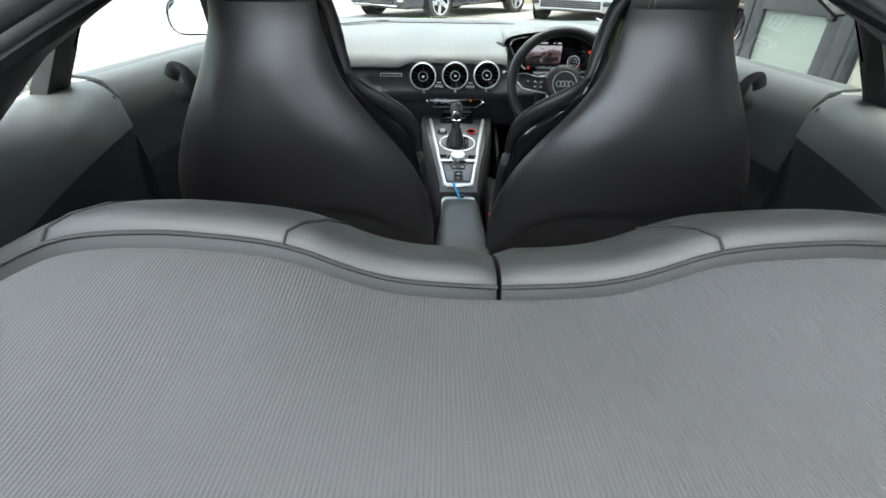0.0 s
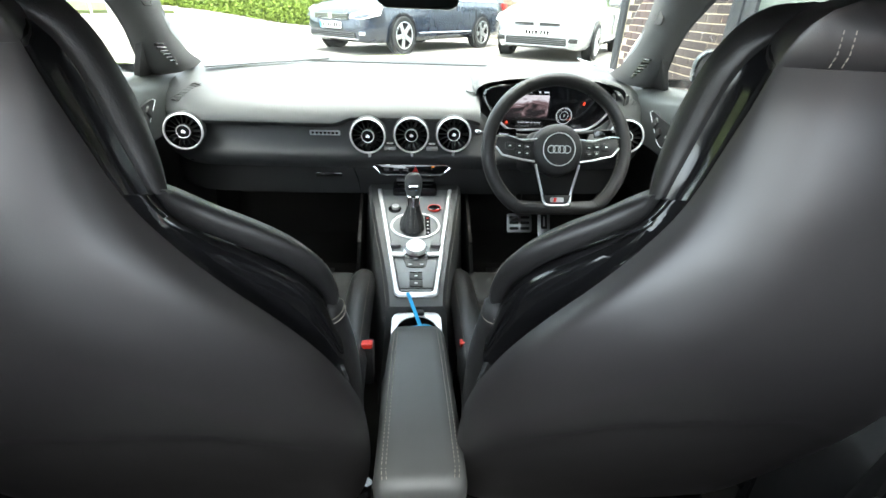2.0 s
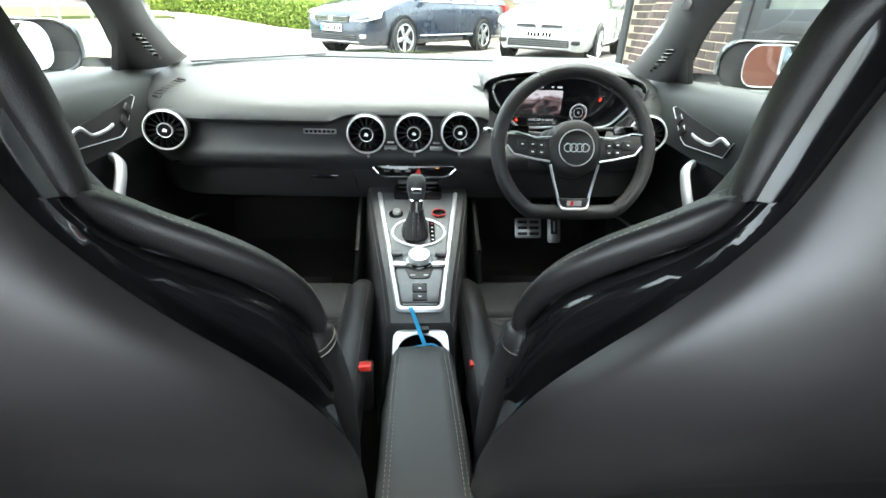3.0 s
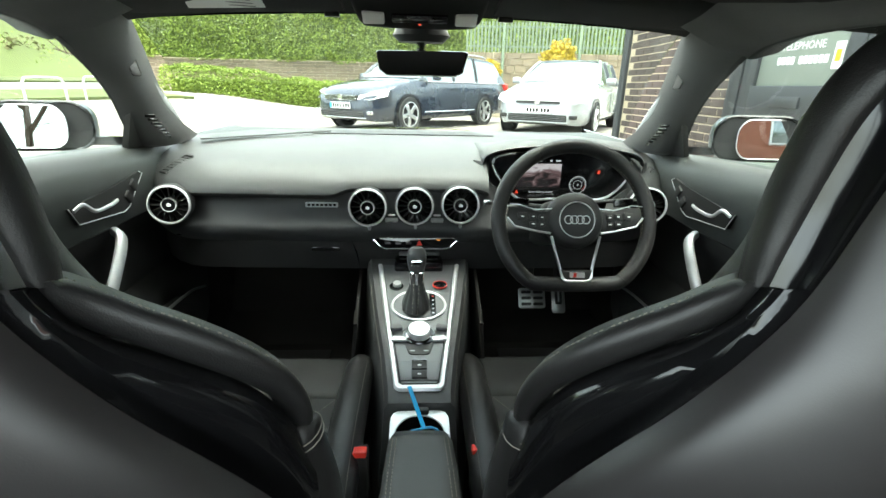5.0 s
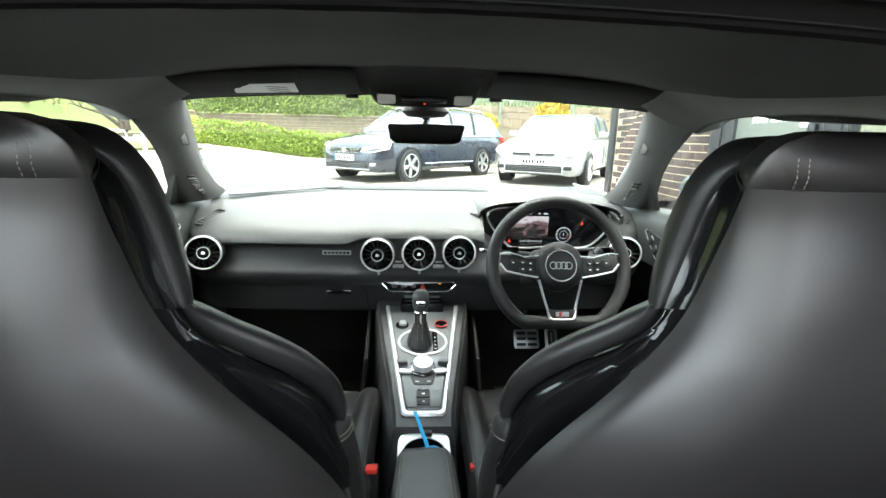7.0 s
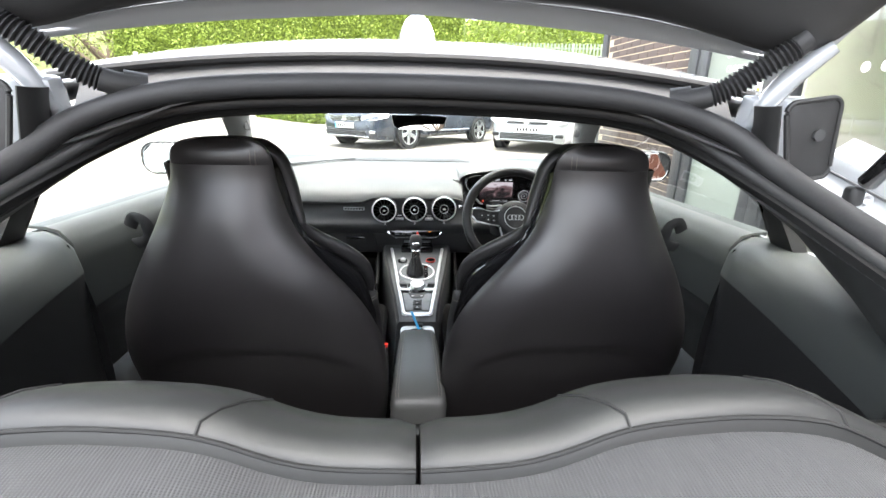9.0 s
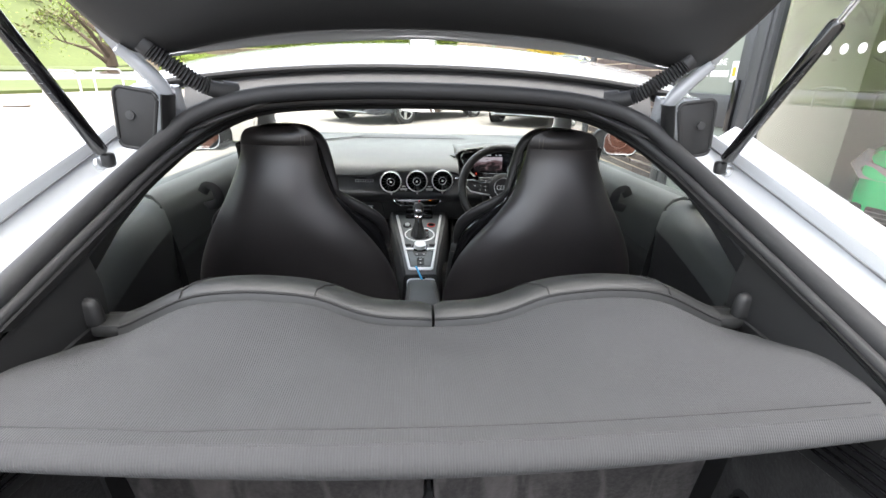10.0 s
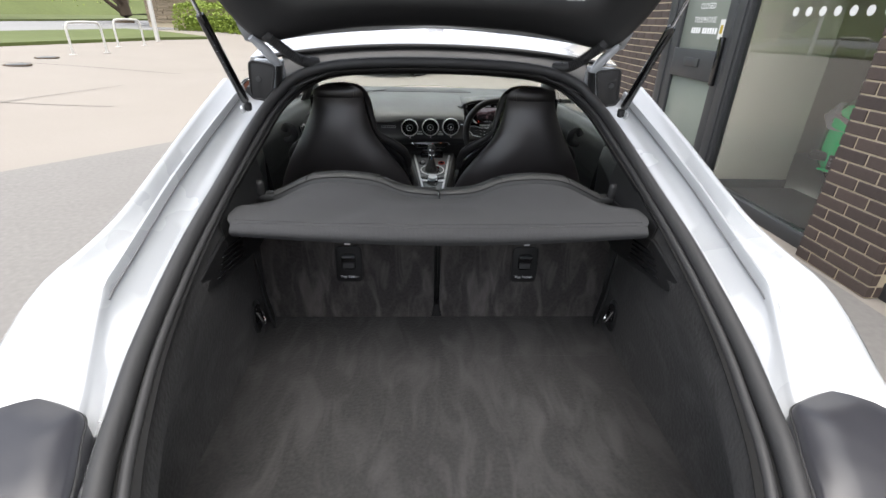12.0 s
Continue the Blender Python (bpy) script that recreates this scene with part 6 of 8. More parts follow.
        cb = smooth_path([(lat, 1.12, 0.46), (lat, 1.28, 0.495), (lat, 1.45, 0.500), (lat, 1.58, 0.490), (lat, 1.64, 0.455), (lat, 1.655, 0.40)], 4)
        part("cushion_bolster", tube(cb, [0.034] * len(cb), 14, flat=1.2), LEATHER, seat, "", 70)
        stitches([p + Vector((-s * e * 0.020, 0, 0.034)) for p in cb[2:14]], seat, 0.003, 0.0025, 0.0005)
    part("front_padding", loft([ring_at(z, a + 0.05, b - 0.05, 0.02, 0.045, s, push=0.100) for z, a, b in shape if 0.45 < z < 1.12], True, True), LEATHER, seat, "", 70)
    part("cushion", rbox((s * 0.337, 1.38, 0.462), (0.385, 0.46, 0.075), 0.025, 3, (2, 0, 0)), CUSHION_LEATHER, seat)
    part("thigh_pad", rbox((s * 0.337, 1.555, 0.472), (0.385, 0.17, 0.075), 0.025, 3, (-2, 0, 0)), CUSHION_LEATHER, seat)
    for k in range(5):
        for d in (-1, 1):
            stitches([(s * 0.337 + (k - 2) * 0.07 - 0.05 * d, 1.36, 0.5005), (s * 0.337 + (k - 2) * 0.07 + 0.05 * d, 1.50, 0.5035)], seat, 0.003, 0.003, 0.0004)
    part("seat_base", rbox((s * 0.337, 1.36, 0.37), (0.42, 0.50, 0.13), 0.03, 3), PLASTIC, seat)
    for q in (0.17, 0.51):
        part("seat_rail", rbox((s * q, 1.30, 0.285), (0.035, 0.62, 0.045), 0.006), PLASTIC, seat)
    part("lower_bar", rbox((s * 0.345, 1.075, 0.325), (0.43, 0.02, 0.012), 0.004), PIANO, seat)
    for q in (0.13, 0.57):
        part("foot_cap", rbox((s * q, 1.055, 0.318), (0.07, 0.025, 0.014), 0.005), PLASTIC, seat, "black foot cap")
        part("side_bracket", tube([(s * q + (0.05 * s if q > 0.3 else -0.045 * s), 1.05, 0.33), (s * q + (0.055 * s if q > 0.3 else -0.05 * s), 1.06, 0.42)], 0.010, 8), PIANO, seat)
    for ob in seat.children:
        for v in ob.data.vertices:
            v.co = upright(v.co + BASE[seat], s) - BASE[seat]

# ---- overhead ----
for s in (-1, 1):
    vis = thing("sun_visor", (s * 0.335, 1.55, 1.23), "dark grey folded sun visor under the headliner", "sun visor", "sun visors")
    x0, x1 = (0.138, 0.548) if s < 0 else (0.152, 0.560)
    secs = []
    for k in range(25):
        x = x0 + (x1 - x0) * k / 24
        u = (x - x0) / (x1 - x0)
        end = min(1, (1 - u) / 0.07, u / 0.05 + 0.55)
        cut = 0.030 * (1 - math.sqrt(max(0, 1 - (1 - end) ** 2)))
        zr, zf = 1.284 - 0.026 * u ** 1.5, 1.2535 - 0.015 * u
        yr, yf = 1.500 + cut, 1.664 - cut
        at = lambda y: zr + (zf - zr) * (y - 1.5) / 0.164
        secs.append([(s * x, y, at(y) + h) for y, h in ((yr, 0.006), (yr + 0.004, 0.001), (yr + 0.05, -0.002), (yf - 0.03, -0.002), (yf - 0.004, 0.0), (yf, 0.005), (yf - 0.004, 0.010), (yr + 0.01, 0.010))])
    part("visor_panel", loft(secs, True, True), HEADLINER, vis, "", 50)
    if s < 0:
        lab = part("warning_label", loft([[(-0.400, 1.564, 1.2590), (-0.271, 1.564, 1.2640), (-0.277, 1.626, 1.2520), (-0.415, 1.626, 1.2468)], [(-0.400, 1.564, 1.2610), (-0.271, 1.564, 1.2660), (-0.277, 1.626, 1.2540), (-0.415, 1.626, 1.2488)]]), PAPER, vis, "faded white warning label")
        for k in range(3):
            part("label_line", rbox((-0.318, 1.582 + 0.015 * k, 1.2578 - 0.0029 * k), (0.055, 0.003, 0.0008), 0, 1, (-10, 2, 0)), GREY_PAINT, lab)
    part("visor_clip", rbox((s * (x0 + 0.025), 1.668, 1.250), (0.03, 0.012, 0.010), 0.003), PLASTIC, vis)
dome = thing("roof_console", (0.005, 1.62, 1.23), "black roof console with two reading lamps", "roof console")
secs = []
for y, w, z in ((1.46, 0.150, 1.296), (1.54, 0.145, 1.291), (1.60, 0.136, 1.279), (1.635, 0.130, 1.265), (1.665, 0.125, 1.246), (1.682, 0.120, 1.235), (1.695, 0.116, 1.234), (1.702, 0.110, 1.245)):
    secs.append([(0.007 + w * c, y, z + h) for c, h in ((-1.08, 0.03), (-1.0, 0.008), (-0.93, 0.0), (-0.5, -0.003), (0, -0.003), (0.5, -0.003), (0.93, 0.0), (1.0, 0.008), (1.08, 0.03))])
part("console_shell", loft(secs, False, False, 0.005), HEADLINER, dome, "", 50)
LENS = material("milky_lamp_lens", (0.75, 0.74, 0.70), 0.25, stain=0.1)
for x in (-0.083, 0.098):
    part("reading_lamp", rbox((x, 1.662, 1.2465), (0.043, 0.032, 0.010), 0.004, 2, (-33, 0, 0)), LENS, dome, "milky reading lamp lens")
part("switch_bar", rbox((0.007, 1.660, 1.2475), (0.11, 0.022, 0.010), 0.003, 2, (-33, 0, 0)), PIANO, dome)
part("lamp_dot", rbox((0.007, 1.672, 1.2365), (0.006, 0.004, 0.003), 0.001, 1), emitter("small_red_lamp", (1.0, 0.1, 0.05), 0.15), dome, "tiny lit red lamp")
rv = thing("rear_view_mirror", (0.011, 1.71, 1.14), "frameless black rear-view mirror on the windscreen", "rear-view mirror")
rm = pose(0.011, 1.705, 1.166, 87, 0, -8)
shape_ = [(-0.098, 0.022), (-0.092, -0.012), (-0.075, -0.024), (0.072, -0.024), (0.088, -0.016), (0.098, 0.022), (0.092, 0.026), (-0.092, 0.026)]
part("mirror_case", plate(shape_, 0.022, rm @ Matrix.Translation((0, 0, -0.022)), 0.006), PIANO, rv)
part("mirror_glass", plate([(x * 0.96, y * 0.94) for x, y in shape_], 0.002, rm), MIRROR, rv, "mirror glass")
part("mirror_stem", tube([(0.011, 1.72, 1.185), (0.011, 1.73, 1.21), (0.011, 1.72, 1.235)], 0.016, 10), PLASTIC, rv)
part("sensor_cover", lathe([(0.0, -0.02), (0.045, -0.016), (0.058, 0.0), (0.05, 0.02), (0.0, 0.025)], 24, pose(0.011, 1.735, 1.222) @ Matrix.Diagonal((1.05, 0.7, 0.8, 1))), PILLAR_CLOTH, rv)


# ---- tailgate ----
gate = thing("tailgate", (0, 0.70, 1.30), "raised white tailgate with black inner trim and glass", "tailgate")
GA = radians(45)
UP, IN = Vector((0, -math.cos(GA), math.sin(GA))), Vector((0, -math.sin(GA), -math.cos(GA)))
EDGE = [(0, 0.66, 1.367), (0.16, 0.662, 1.362), (0.28, 0.665, 1.352), (0.38, 0.67, 1.336), (0.45, 0.676, 1.320), (0.50, 0.676, 1.313), (0.545, 0.665, 1.328), (0.58, 0.635, 1.372), (0.607, 0.585, 1.435), (0.63, 0.45, 1.575), (0.64, 0.30, 1.725), (0.625, 0.05, 1.975), (0.56, -0.15, 2.175)]
edge = smooth_path([(-x, y, z) for x, y, z in reversed(EDGE[1:])] + EDGE, 4)


def inward(p):
    """The way across the gate's frame, from its edge towards the glass."""
    k = ease((abs(p.x) - 0.36) / 0.24)
    return (UP * (1 - k) + Vector((-math.copysign(1, p.x), 0, 0)) * k + UP * 0.25 * k).normalized()


PANE = [(0, 0.105), (0.14, 0.104), (0.24, 0.101), (0.32, 0.097), (0.375, 0.095), (0.415, 0.098), (0.445, 0.108), (0.466, 0.128), (0.479, 0.165), (0.495, 0.31), (0.49, 0.51), (0.46, 0.86), (0.41, 1.06)]
pane_edge = smooth_path([Vector((-x, 0.66, 1.367)) + UP * u for x, u in reversed(PANE[1:])] + [Vector((x, 0.66, 1.367)) + UP * u for x, u in PANE], 4)
secs = []
for p, q in zip(edge, pane_edge):
    w = inward(p)
    secs.append([p + w * 0.006 - IN * 0.022, p - IN * 0.004, p.lerp(q, 0.03) + IN * 0.008, p.lerp(q, 0.12) + IN * 0.014, p.lerp(q, 0.35) + IN * 0.018, p.lerp(q, 0.7) + IN * 0.017, p.lerp(q, 0.92) + IN * 0.010, q - IN * 0.006])
part("inner_trim", loft(secs, False, False, 0.004), PLASTIC, gate, "black moulded inner trim", 50)
part("white_edge", loft([[p - inward(p) * 0.006 - IN * 0.028, p - inward(p) * 0.008 - IN * 0.020, p - inward(p) * 0.004 - IN * 0.014, p + inward(p) * 0.01 - IN * 0.016] for p in edge], False, False, 0.003), WHITE, gate, "white painted gate edge", 60)
FRONT = [(0, 0.745, 1.355), (0.10, 0.745, 1.351), (0.19, 0.745, 1.345), (0.27, 0.745, 1.339), (0.35, 0.745, 1.331), (0.43, 0.744, 1.321), (0.51, 0.740, 1.308), (0.56, 0.730, 1.302), (0.585, 0.715, 1.31)]
front = smooth_path([(-x, y, z) for x, y, z in reversed(FRONT[1:])] + FRONT, 4)
rows = []
for f_ in front:
    e_ = min(edge, key=lambda p: abs(p.x - f_.x) + (0.3 if p.z > 1.4 else 0))
    rows.append([e_ + Vector((0, -0.012, 0.010)), e_.lerp(f_, 0.1) + Vector((0, 0, 0.004)), e_.lerp(f_, 0.45) + Vector((0, 0, 0.010)), e_.lerp(f_, 0.55) + Vector((0, 0, 0.004)), e_.lerp(f_, 0.9) + Vector((0, 0, 0.004)), f_, f_ + Vector((0, 0.004, 0.010)), f_ + Vector((0, -0.01, 0.03)), f_ + UP * 0.12 + Vector((0, 0.0, 0.03))])
part("hinge_flange", loft(rows, False, False, 0.003), WHITE, gate, "white painted flange along the hinge edge", 40)
glass_rim = [q - IN * 0.005 for q in pane_edge]
half = len(glass_rim) // 2
rows = []
for a_, b_ in zip(glass_rim[:half], reversed(glass_rim[half + 1:])):
    face_ = [a_.lerp(b_, t) for t in (0, 0.25, 0.5, 0.75, 1)]
    rows.append(face_ + [p - IN * 0.004 for p in reversed(face_)])
part("gate_glass", loft(rows, True, True), material("tinted_glass", (0.35, 0.37, 0.36), 0.0, trans=1.0), gate, "tinted rear glass", 60)
low = [edge[0].lerp(edge[-1], t) for t in (0, 0.25, 0.5, 0.75, 1)]
part("lower_trim", loft([[p + UP * d + IN * h for p in low] for d, h in ((-0.12, 0.0), (-0.08, 0.02), (0.10, 0.02), (0.16, -0.02))], False, False, 0.004), PLASTIC, gate, "", 50)
part("tail_skin", loft([[p + UP * d - IN * 0.035 for p in low] for d in (-0.10, 0.05, 0.18)], False, False, 0.004), WHITE, gate, "white outer tail panel", 50)
for s in (-1, 1):
    arm_ = smooth_path([(s * 0.545, 0.650, 1.322), (s * 0.530, 0.664, 1.304), (s * 0.512, 0.672, 1.284), (s * 0.497, 0.678, 1.262), (s * 0.486, 0.684, 1.240), (s * 0.478, 0.692, 1.218)], 4)
    part("hinge_arm", tube(arm_, [0.009 + 0.006 * math.sin(math.pi * k / (len(arm_) - 1)) for k in range(len(arm_))], 10, flat=1.0, up=(0, 1, 0)), WHITE, gate, "white painted hinge arm", 60)

for s in (-1, 1):
    st = thing("gas_strut", (s * 0.556, 0.577, 1.13), "black gas strut holding up the tailgate", "gas strut", "gas struts")
    a, b = Vector((s * 0.556, 0.577, 1.138)), Vector((s * 0.627, 0.268, 1.667))
    d = (b - a).normalized()
    part("ball_end", rbox(a, (0.020, 0.020, 0.026), 0.007, 3), PLASTIC, st)
    part("cylinder", tube([a + d * 0.018, a + d * 0.022, a + d * 0.275, a + d * 0.28], [0.009, 0.0115, 0.0115, 0.009], 16), PIANO, st, "black painted cylinder")
    part("rod", tube([a + d * 0.275, b], 0.0048, 12), CHROME, st, "bright piston rod")
    part("ball_stud", lathe([(0, 0), (0.011, 0), (0.011, 0.006), (0.006, 0.010), (0.005, 0.02), (0, 0.02)], 16, Matrix.Translation(a + Vector((s * 0.018, 0, -0.008))) @ pose(0, 0, 0, 0, -s * 70, 0)), ALU, st)
    for k in range(7):
        part("print_mark", rbox(a + d * (0.10 + 0.016 * k) + Vector((0, -0.0118, 0.003)), (0.005, 0.0010, 0.007), 0, 1, (-18, s * -5, 0)), GREY_PAINT, st)
    bl = thing("cable_bellows", (s * 0.44, 0.70, 1.24), "black corrugated rubber cable sleeve to the tailgate", "cable sleeve", "cable sleeves")
    path = smooth_path([(s * 0.378, 0.712, 1.250), (s * 0.400, 0.695, 1.253), (s * 0.425, 0.682, 1.264), (s * 0.455, 0.668, 1.288), (s * 0.482, 0.652, 1.312), (s * 0.50, 0.645, 1.330)], 32)
    n = len(path)
    part("sleeve", tube(path, [0.0145 + (0.0024 * math.sin(k * 2 * math.pi / 5.0) if 0.30 < k / n < 0.86 else 0.001) for k in range(n)], 14), RUBBER, bl, "", 80)
    part("collar", tube([(s * 0.372, 0.722, 1.250), (s * 0.395, 0.708, 1.254)], 0.019, 14, flat=0.9), RUBBER, bl)


# ---- yard ----
CONCRETE = material("pale_concrete", (0.222, 0.202, 0.178), 0.85, grain=0.5, size=38, bump=0.4, stain=0.6, stain_size=0.30, colour2=(0.150, 0.132, 0.112))
ASPHALT = material("worn_asphalt", (0.19, 0.18, 0.17), 0.9, grain=0.95, size=26, bump=0.8, stain=0.5, stain_size=0.9, colour2=(0.10, 0.096, 0.09))
GRASS = material("lawn_grass", (0.100, 0.128, 0.030), 0.9, grain=0.8, size=5, bump=0.8, stain=0.8, stain_size=0.35, colour2=(0.045, 0.055, 0.016))
LEAF = material("hedge_leaf", (0.205, 0.270, 0.032), 0.6, grain=0.5, size=4, stain=0.5, stain_size=0.8, colour2=(0.105, 0.155, 0.018))
SCRUB = material("scrub_leaf", (0.120, 0.125, 0.035), 0.7, grain=0.6, size=3, stain=0.7, stain_size=0.4, colour2=(0.07, 0.055, 0.025))
# darker green for solid cores: the shade between leaves, put into the colour
SHADED_LEAF = material("shaded_foliage_core", (0.095, 0.135, 0.019), 0.9, grain=0.6, size=12, bump=0.6, stain=0.5, stain_size=1.5)
YELLOW = material("yellow_blossom", (0.45, 0.31, 0.015), 0.6, grain=0.6, size=12, colour2=(0.25, 0.22, 0.02))
STONE = material("yorkstone", (0.25, 0.20, 0.135), 0.9, grain=0.5, size=18, bump=0.6, stain=0.5, stain_size=2.0, vary=0.6, colour2=(0.15, 0.12, 0.085))
MORTAR = material("cream_mortar", (0.50, 0.42, 0.30), 0.95, grain=0.4, size=90, bump=0.4)
BRICK = material("dark_brown_brick", (0.088, 0.063, 0.052), 0.7, grain=0.4, size=60, bump=0.5, vary=0.6, stain=0.3, stain_size=6, colour2=(0.03, 0.023, 0.022))
FRAME = material("anthracite_frame", (0.035, 0.037, 0.04), 0.4, stain=0.2)
CREAM = material("cream_plaster", (0.47, 0.445, 0.38), 0.8, stain=0.15, grain=0.1, size=60)
BARK = material("bark", (0.11, 0.08, 0.055), 0.95, grain=0.6, size=25, bump=1.0, stain=0.5)
GALV = material("white_painted_steel", (0.46, 0.46, 0.44), 0.5, stain=0.4, stain_size=6, colour2=(0.3, 0.25, 0.2))
TYRE = material("tyre_rubber", (0.018, 0.018, 0.018), 0.8, grain=0.3, size=80)
FENCE_GREEN = material("green_fence_paint", (0.15, 0.19, 0.13), 0.6, stain=0.3)
DARK_GLASS = material("dark_car_glass", (0.30, 0.33, 0.34), 0.03, metal=0.75)
RED_BRICK = material("red_brick_far", (0.30, 0.11, 0.07), 0.9, grain=0.5, size=6, stain=0.4, stain_size=0.8)
SLATE = material("grey_slate", (0.09, 0.09, 0.10), 0.7, grain=0.4, size=8)


def gz(x, y):
    """Height of the yard: level round the car, rising towards the road on one side."""
    hump = 0.28 * ease((y - 6.2) / 3.0) * ease((18 - y) / 5) * ease((x + 6) / 3)
    if x > -4:
        return hump
    d = math.hypot(x, y)
    return hump + 0.33 * ease((-x - 4) / 6) + max(0, min(d, 60) - 17) * 0.025 * ease((-x - 5) / 6)


def sheet(xs, ys, lift=0.0):
    return loft([[(x, y, gz(x, y) + lift) for x in xs] for y in ys], False, False)


steps = [-600, -250, -120, -70, -50, -40, -34, -29, -25, -22, -19, -17, -15, -13, -11.5, -10, -9, -8, -7, -6, -5, -4, -3, -1.5, 0, 1.5, 3, 4.5, 6, 10, 20, 60, 200, 600]
solo("ground", sheet(steps, [-600, -200, -80, -40, -20, -10, -5, 0, 3, 6, 6.8, 7.6, 8.4, 9.2, 10, 11, 12, 13, 14, 15, 16, 17, 18, 20, 22, 25, 28, 32, 36, 41, 47, 55, 65, 80, 120, 250, 600]), CONCRETE, "pale weathered concrete yard", "ground", "", "structure", 80)
for path_ in ([(-12, 5.4), (-10, 5.9), (-8, 6.2), (-6, 6.7), (-4.2, 7.0)], [(-13, 9.6), (-9, 10.6), (-5, 11.3), (-1, 12.0)], [(-7.0, 3.0), (-6.6, 5.2), (-6.2, 7.4), (-5.6, 10.4)]):
    solo("ground_joint", loft([[(x - 0.012, y - 0.012, gz(x, y) + 0.008), (x + 0.012, y + 0.012, gz(x, y) + 0.008)] for x, y in [(p.x, p.y) for p in smooth_path([(x, y, 0) for x, y in path_], 8)]], False, False), DARK_THREAD, "dark joint across the concrete yard", "ground joint", "ground joints", "structure")
ap = bmesh.new()
ap.faces.new([ap.verts.new((x, y, 0.005)) for x, y in ((-3.99, 3.54), (-3.0, 4.82), (-1.8, 6.0), (2.44, 6.4), (2.44, -8), (-4, -9), (-3.995, 0))])
solo("asphalt_apron", ap, ASPHALT, "grey worn asphalt apron in front of the showroom", "pavement", "", "structure")
ap = loft([[(x, y, gz(x, y) + 0.006) for x in (-9, -8, -7, -6, -5, -4)] for y in (-9, -6, -3, -1.6)], False, False)
solo("asphalt_side", ap, ASPHALT, "grey worn asphalt beside the yard", "pavement", "", "structure")
ap = bmesh.new()
ap.faces.new([ap.verts.new(p) for p in ((-3.99, 3.54, 0.005), (-4.0, -1.6, 0.005), (-8.1, -1.6, gz(-8.1, -1.6) + 0.006), (-6, 0.94, gz(-6, 0.94) + 0.006))])
solo("asphalt_wedge", ap, ASPHALT, "grey worn asphalt at the yard edge", "pavement", "", "structure")


def along(p, q, t, off=0.0):
    """A point between p and q, off to the side."""
    dx, dy = q[0] - p[0], q[1] - p[1]
    l = math.hypot(dx, dy)
    return p[0] + dx * t + dy / l * off, p[1] + dy * t - dx / l * off


# road and verges on the rising side, running across the view's far corner
A, B = (-30.0, 4.0), (-6.0, 52.0)
for name, o0, o1, mat_, lift, lab, cat in (("verge", 6.0, 11.2, GRASS, 0.10, "green grass verge with a kerb", "grass verge"), ("road", -2.6, 5.8, material("road_asphalt", (0.22, 0.22, 0.22), 0.9, grain=0.5, size=8, stain=0.3, stain_size=0.3), 0.015, "grey asphalt road behind the verge", "road"), ("far_verge", -9.0, -2.8, GRASS, 0.10, "green far verge below the bank", "grass verge")):
    rows = []
    for k in range(25):
        rows.append([(*along(A, B, -0.6 + (1.06 if name == "verge" else 2.2) * k / 24, o), 0) for o in (o0, (o0 + o1) / 2, o1)])
    rows = [[(x, y, gz(x, y) + lift) for x, y, z in r] for r in rows]
    edge = [[(x, y, z - lift - 0.02) for x, y, z in (r[0],)] + r + [(x, y, z - lift - 0.02) for x, y, z in (r[-1],)] for r in rows]
    solo(name, loft(edge, False, False), mat_, lab, cat, "", "structure", 40)
bank = []
for k in range(25):
    row = []
    for o, h in ((-8.8, 0.1), (-11, 0.9), (-14, 2.4), (-19, 4.8), (-26, 7.5), (-40, 10)):
        x, y = along(A, B, -0.6 + 2.2 * k / 24, o)
        row.append((x, y, gz(x, y) + h + 0.3 * noise.noise((x * 0.2, y * 0.2, 0))))
    bank.append(row)
solo("grass_bank", loft(bank, False, False), GRASS, "steep green grass bank across the road", "grass bank", "", "structure", 80)
for t, o in ((-0.02, 1.2), (0.10, 1.2), (0.22, 1.2), (0.34, 1.2), (0.46, 1.2), (0.58, 1.2)):
    p, q = along(A, B, t, o), along(A, B, t + 0.06, o)
    bm = bmesh.new()
    n = [along(A, B, t, o), along(A, B, t, o + 0.12), along(A, B, t + 0.06, o + 0.12), along(A, B, t + 0.06, o)]
    bm.faces.new([bm.verts.new((x, y, gz(x, y) + 0.035)) for x, y in n])
    solo("road_marking", bm, GALV, "white painted dash on the road", "road marking", "road dashes", "structure")


def leaves(points, size, seed, spread=0.0):
    """A mass of small folded leaves at the given places, as one bmesh."""
    rnd = random.Random(seed)
    verts, faces = [], []
    for p in points:
        d = Vector((rnd.uniform(-1, 1), rnd.uniform(-1, 1), rnd.uniform(-0.6, 1))).normalized()
        e = d.cross(Vector((rnd.uniform(-1, 1), rnd.uniform(-1, 1), rnd.uniform(-1, 1)))).normalized()
        l = size * rnd.uniform(0.6, 1.3)
        c = Vector(p)
        i = len(verts)
        verts += [c - d * l, c + e * l * 0.45, c + d * l, c - e * l * 0.45 + d.cross(e) * l * 0.2]
        faces += [(i, i + 1, i + 2), (i, i + 2, i + 3)]
    me = bpy.data.meshes.new("leaf_mass")
    me.from_pydata([tuple(v) for v in verts], [], faces)
    bm = bmesh.new()
    bm.from_mesh(me)
    bpy.data.meshes.remove(me)
    return bm


rnd = random.Random(5)


def bumpy(x, z, k=1.0):
    return 0.22 * k * noise.noise((x * 0.9, z * 0.9, 3.1)) + 0.10 * k * noise.noise((x * 3, z * 3, 7.7))


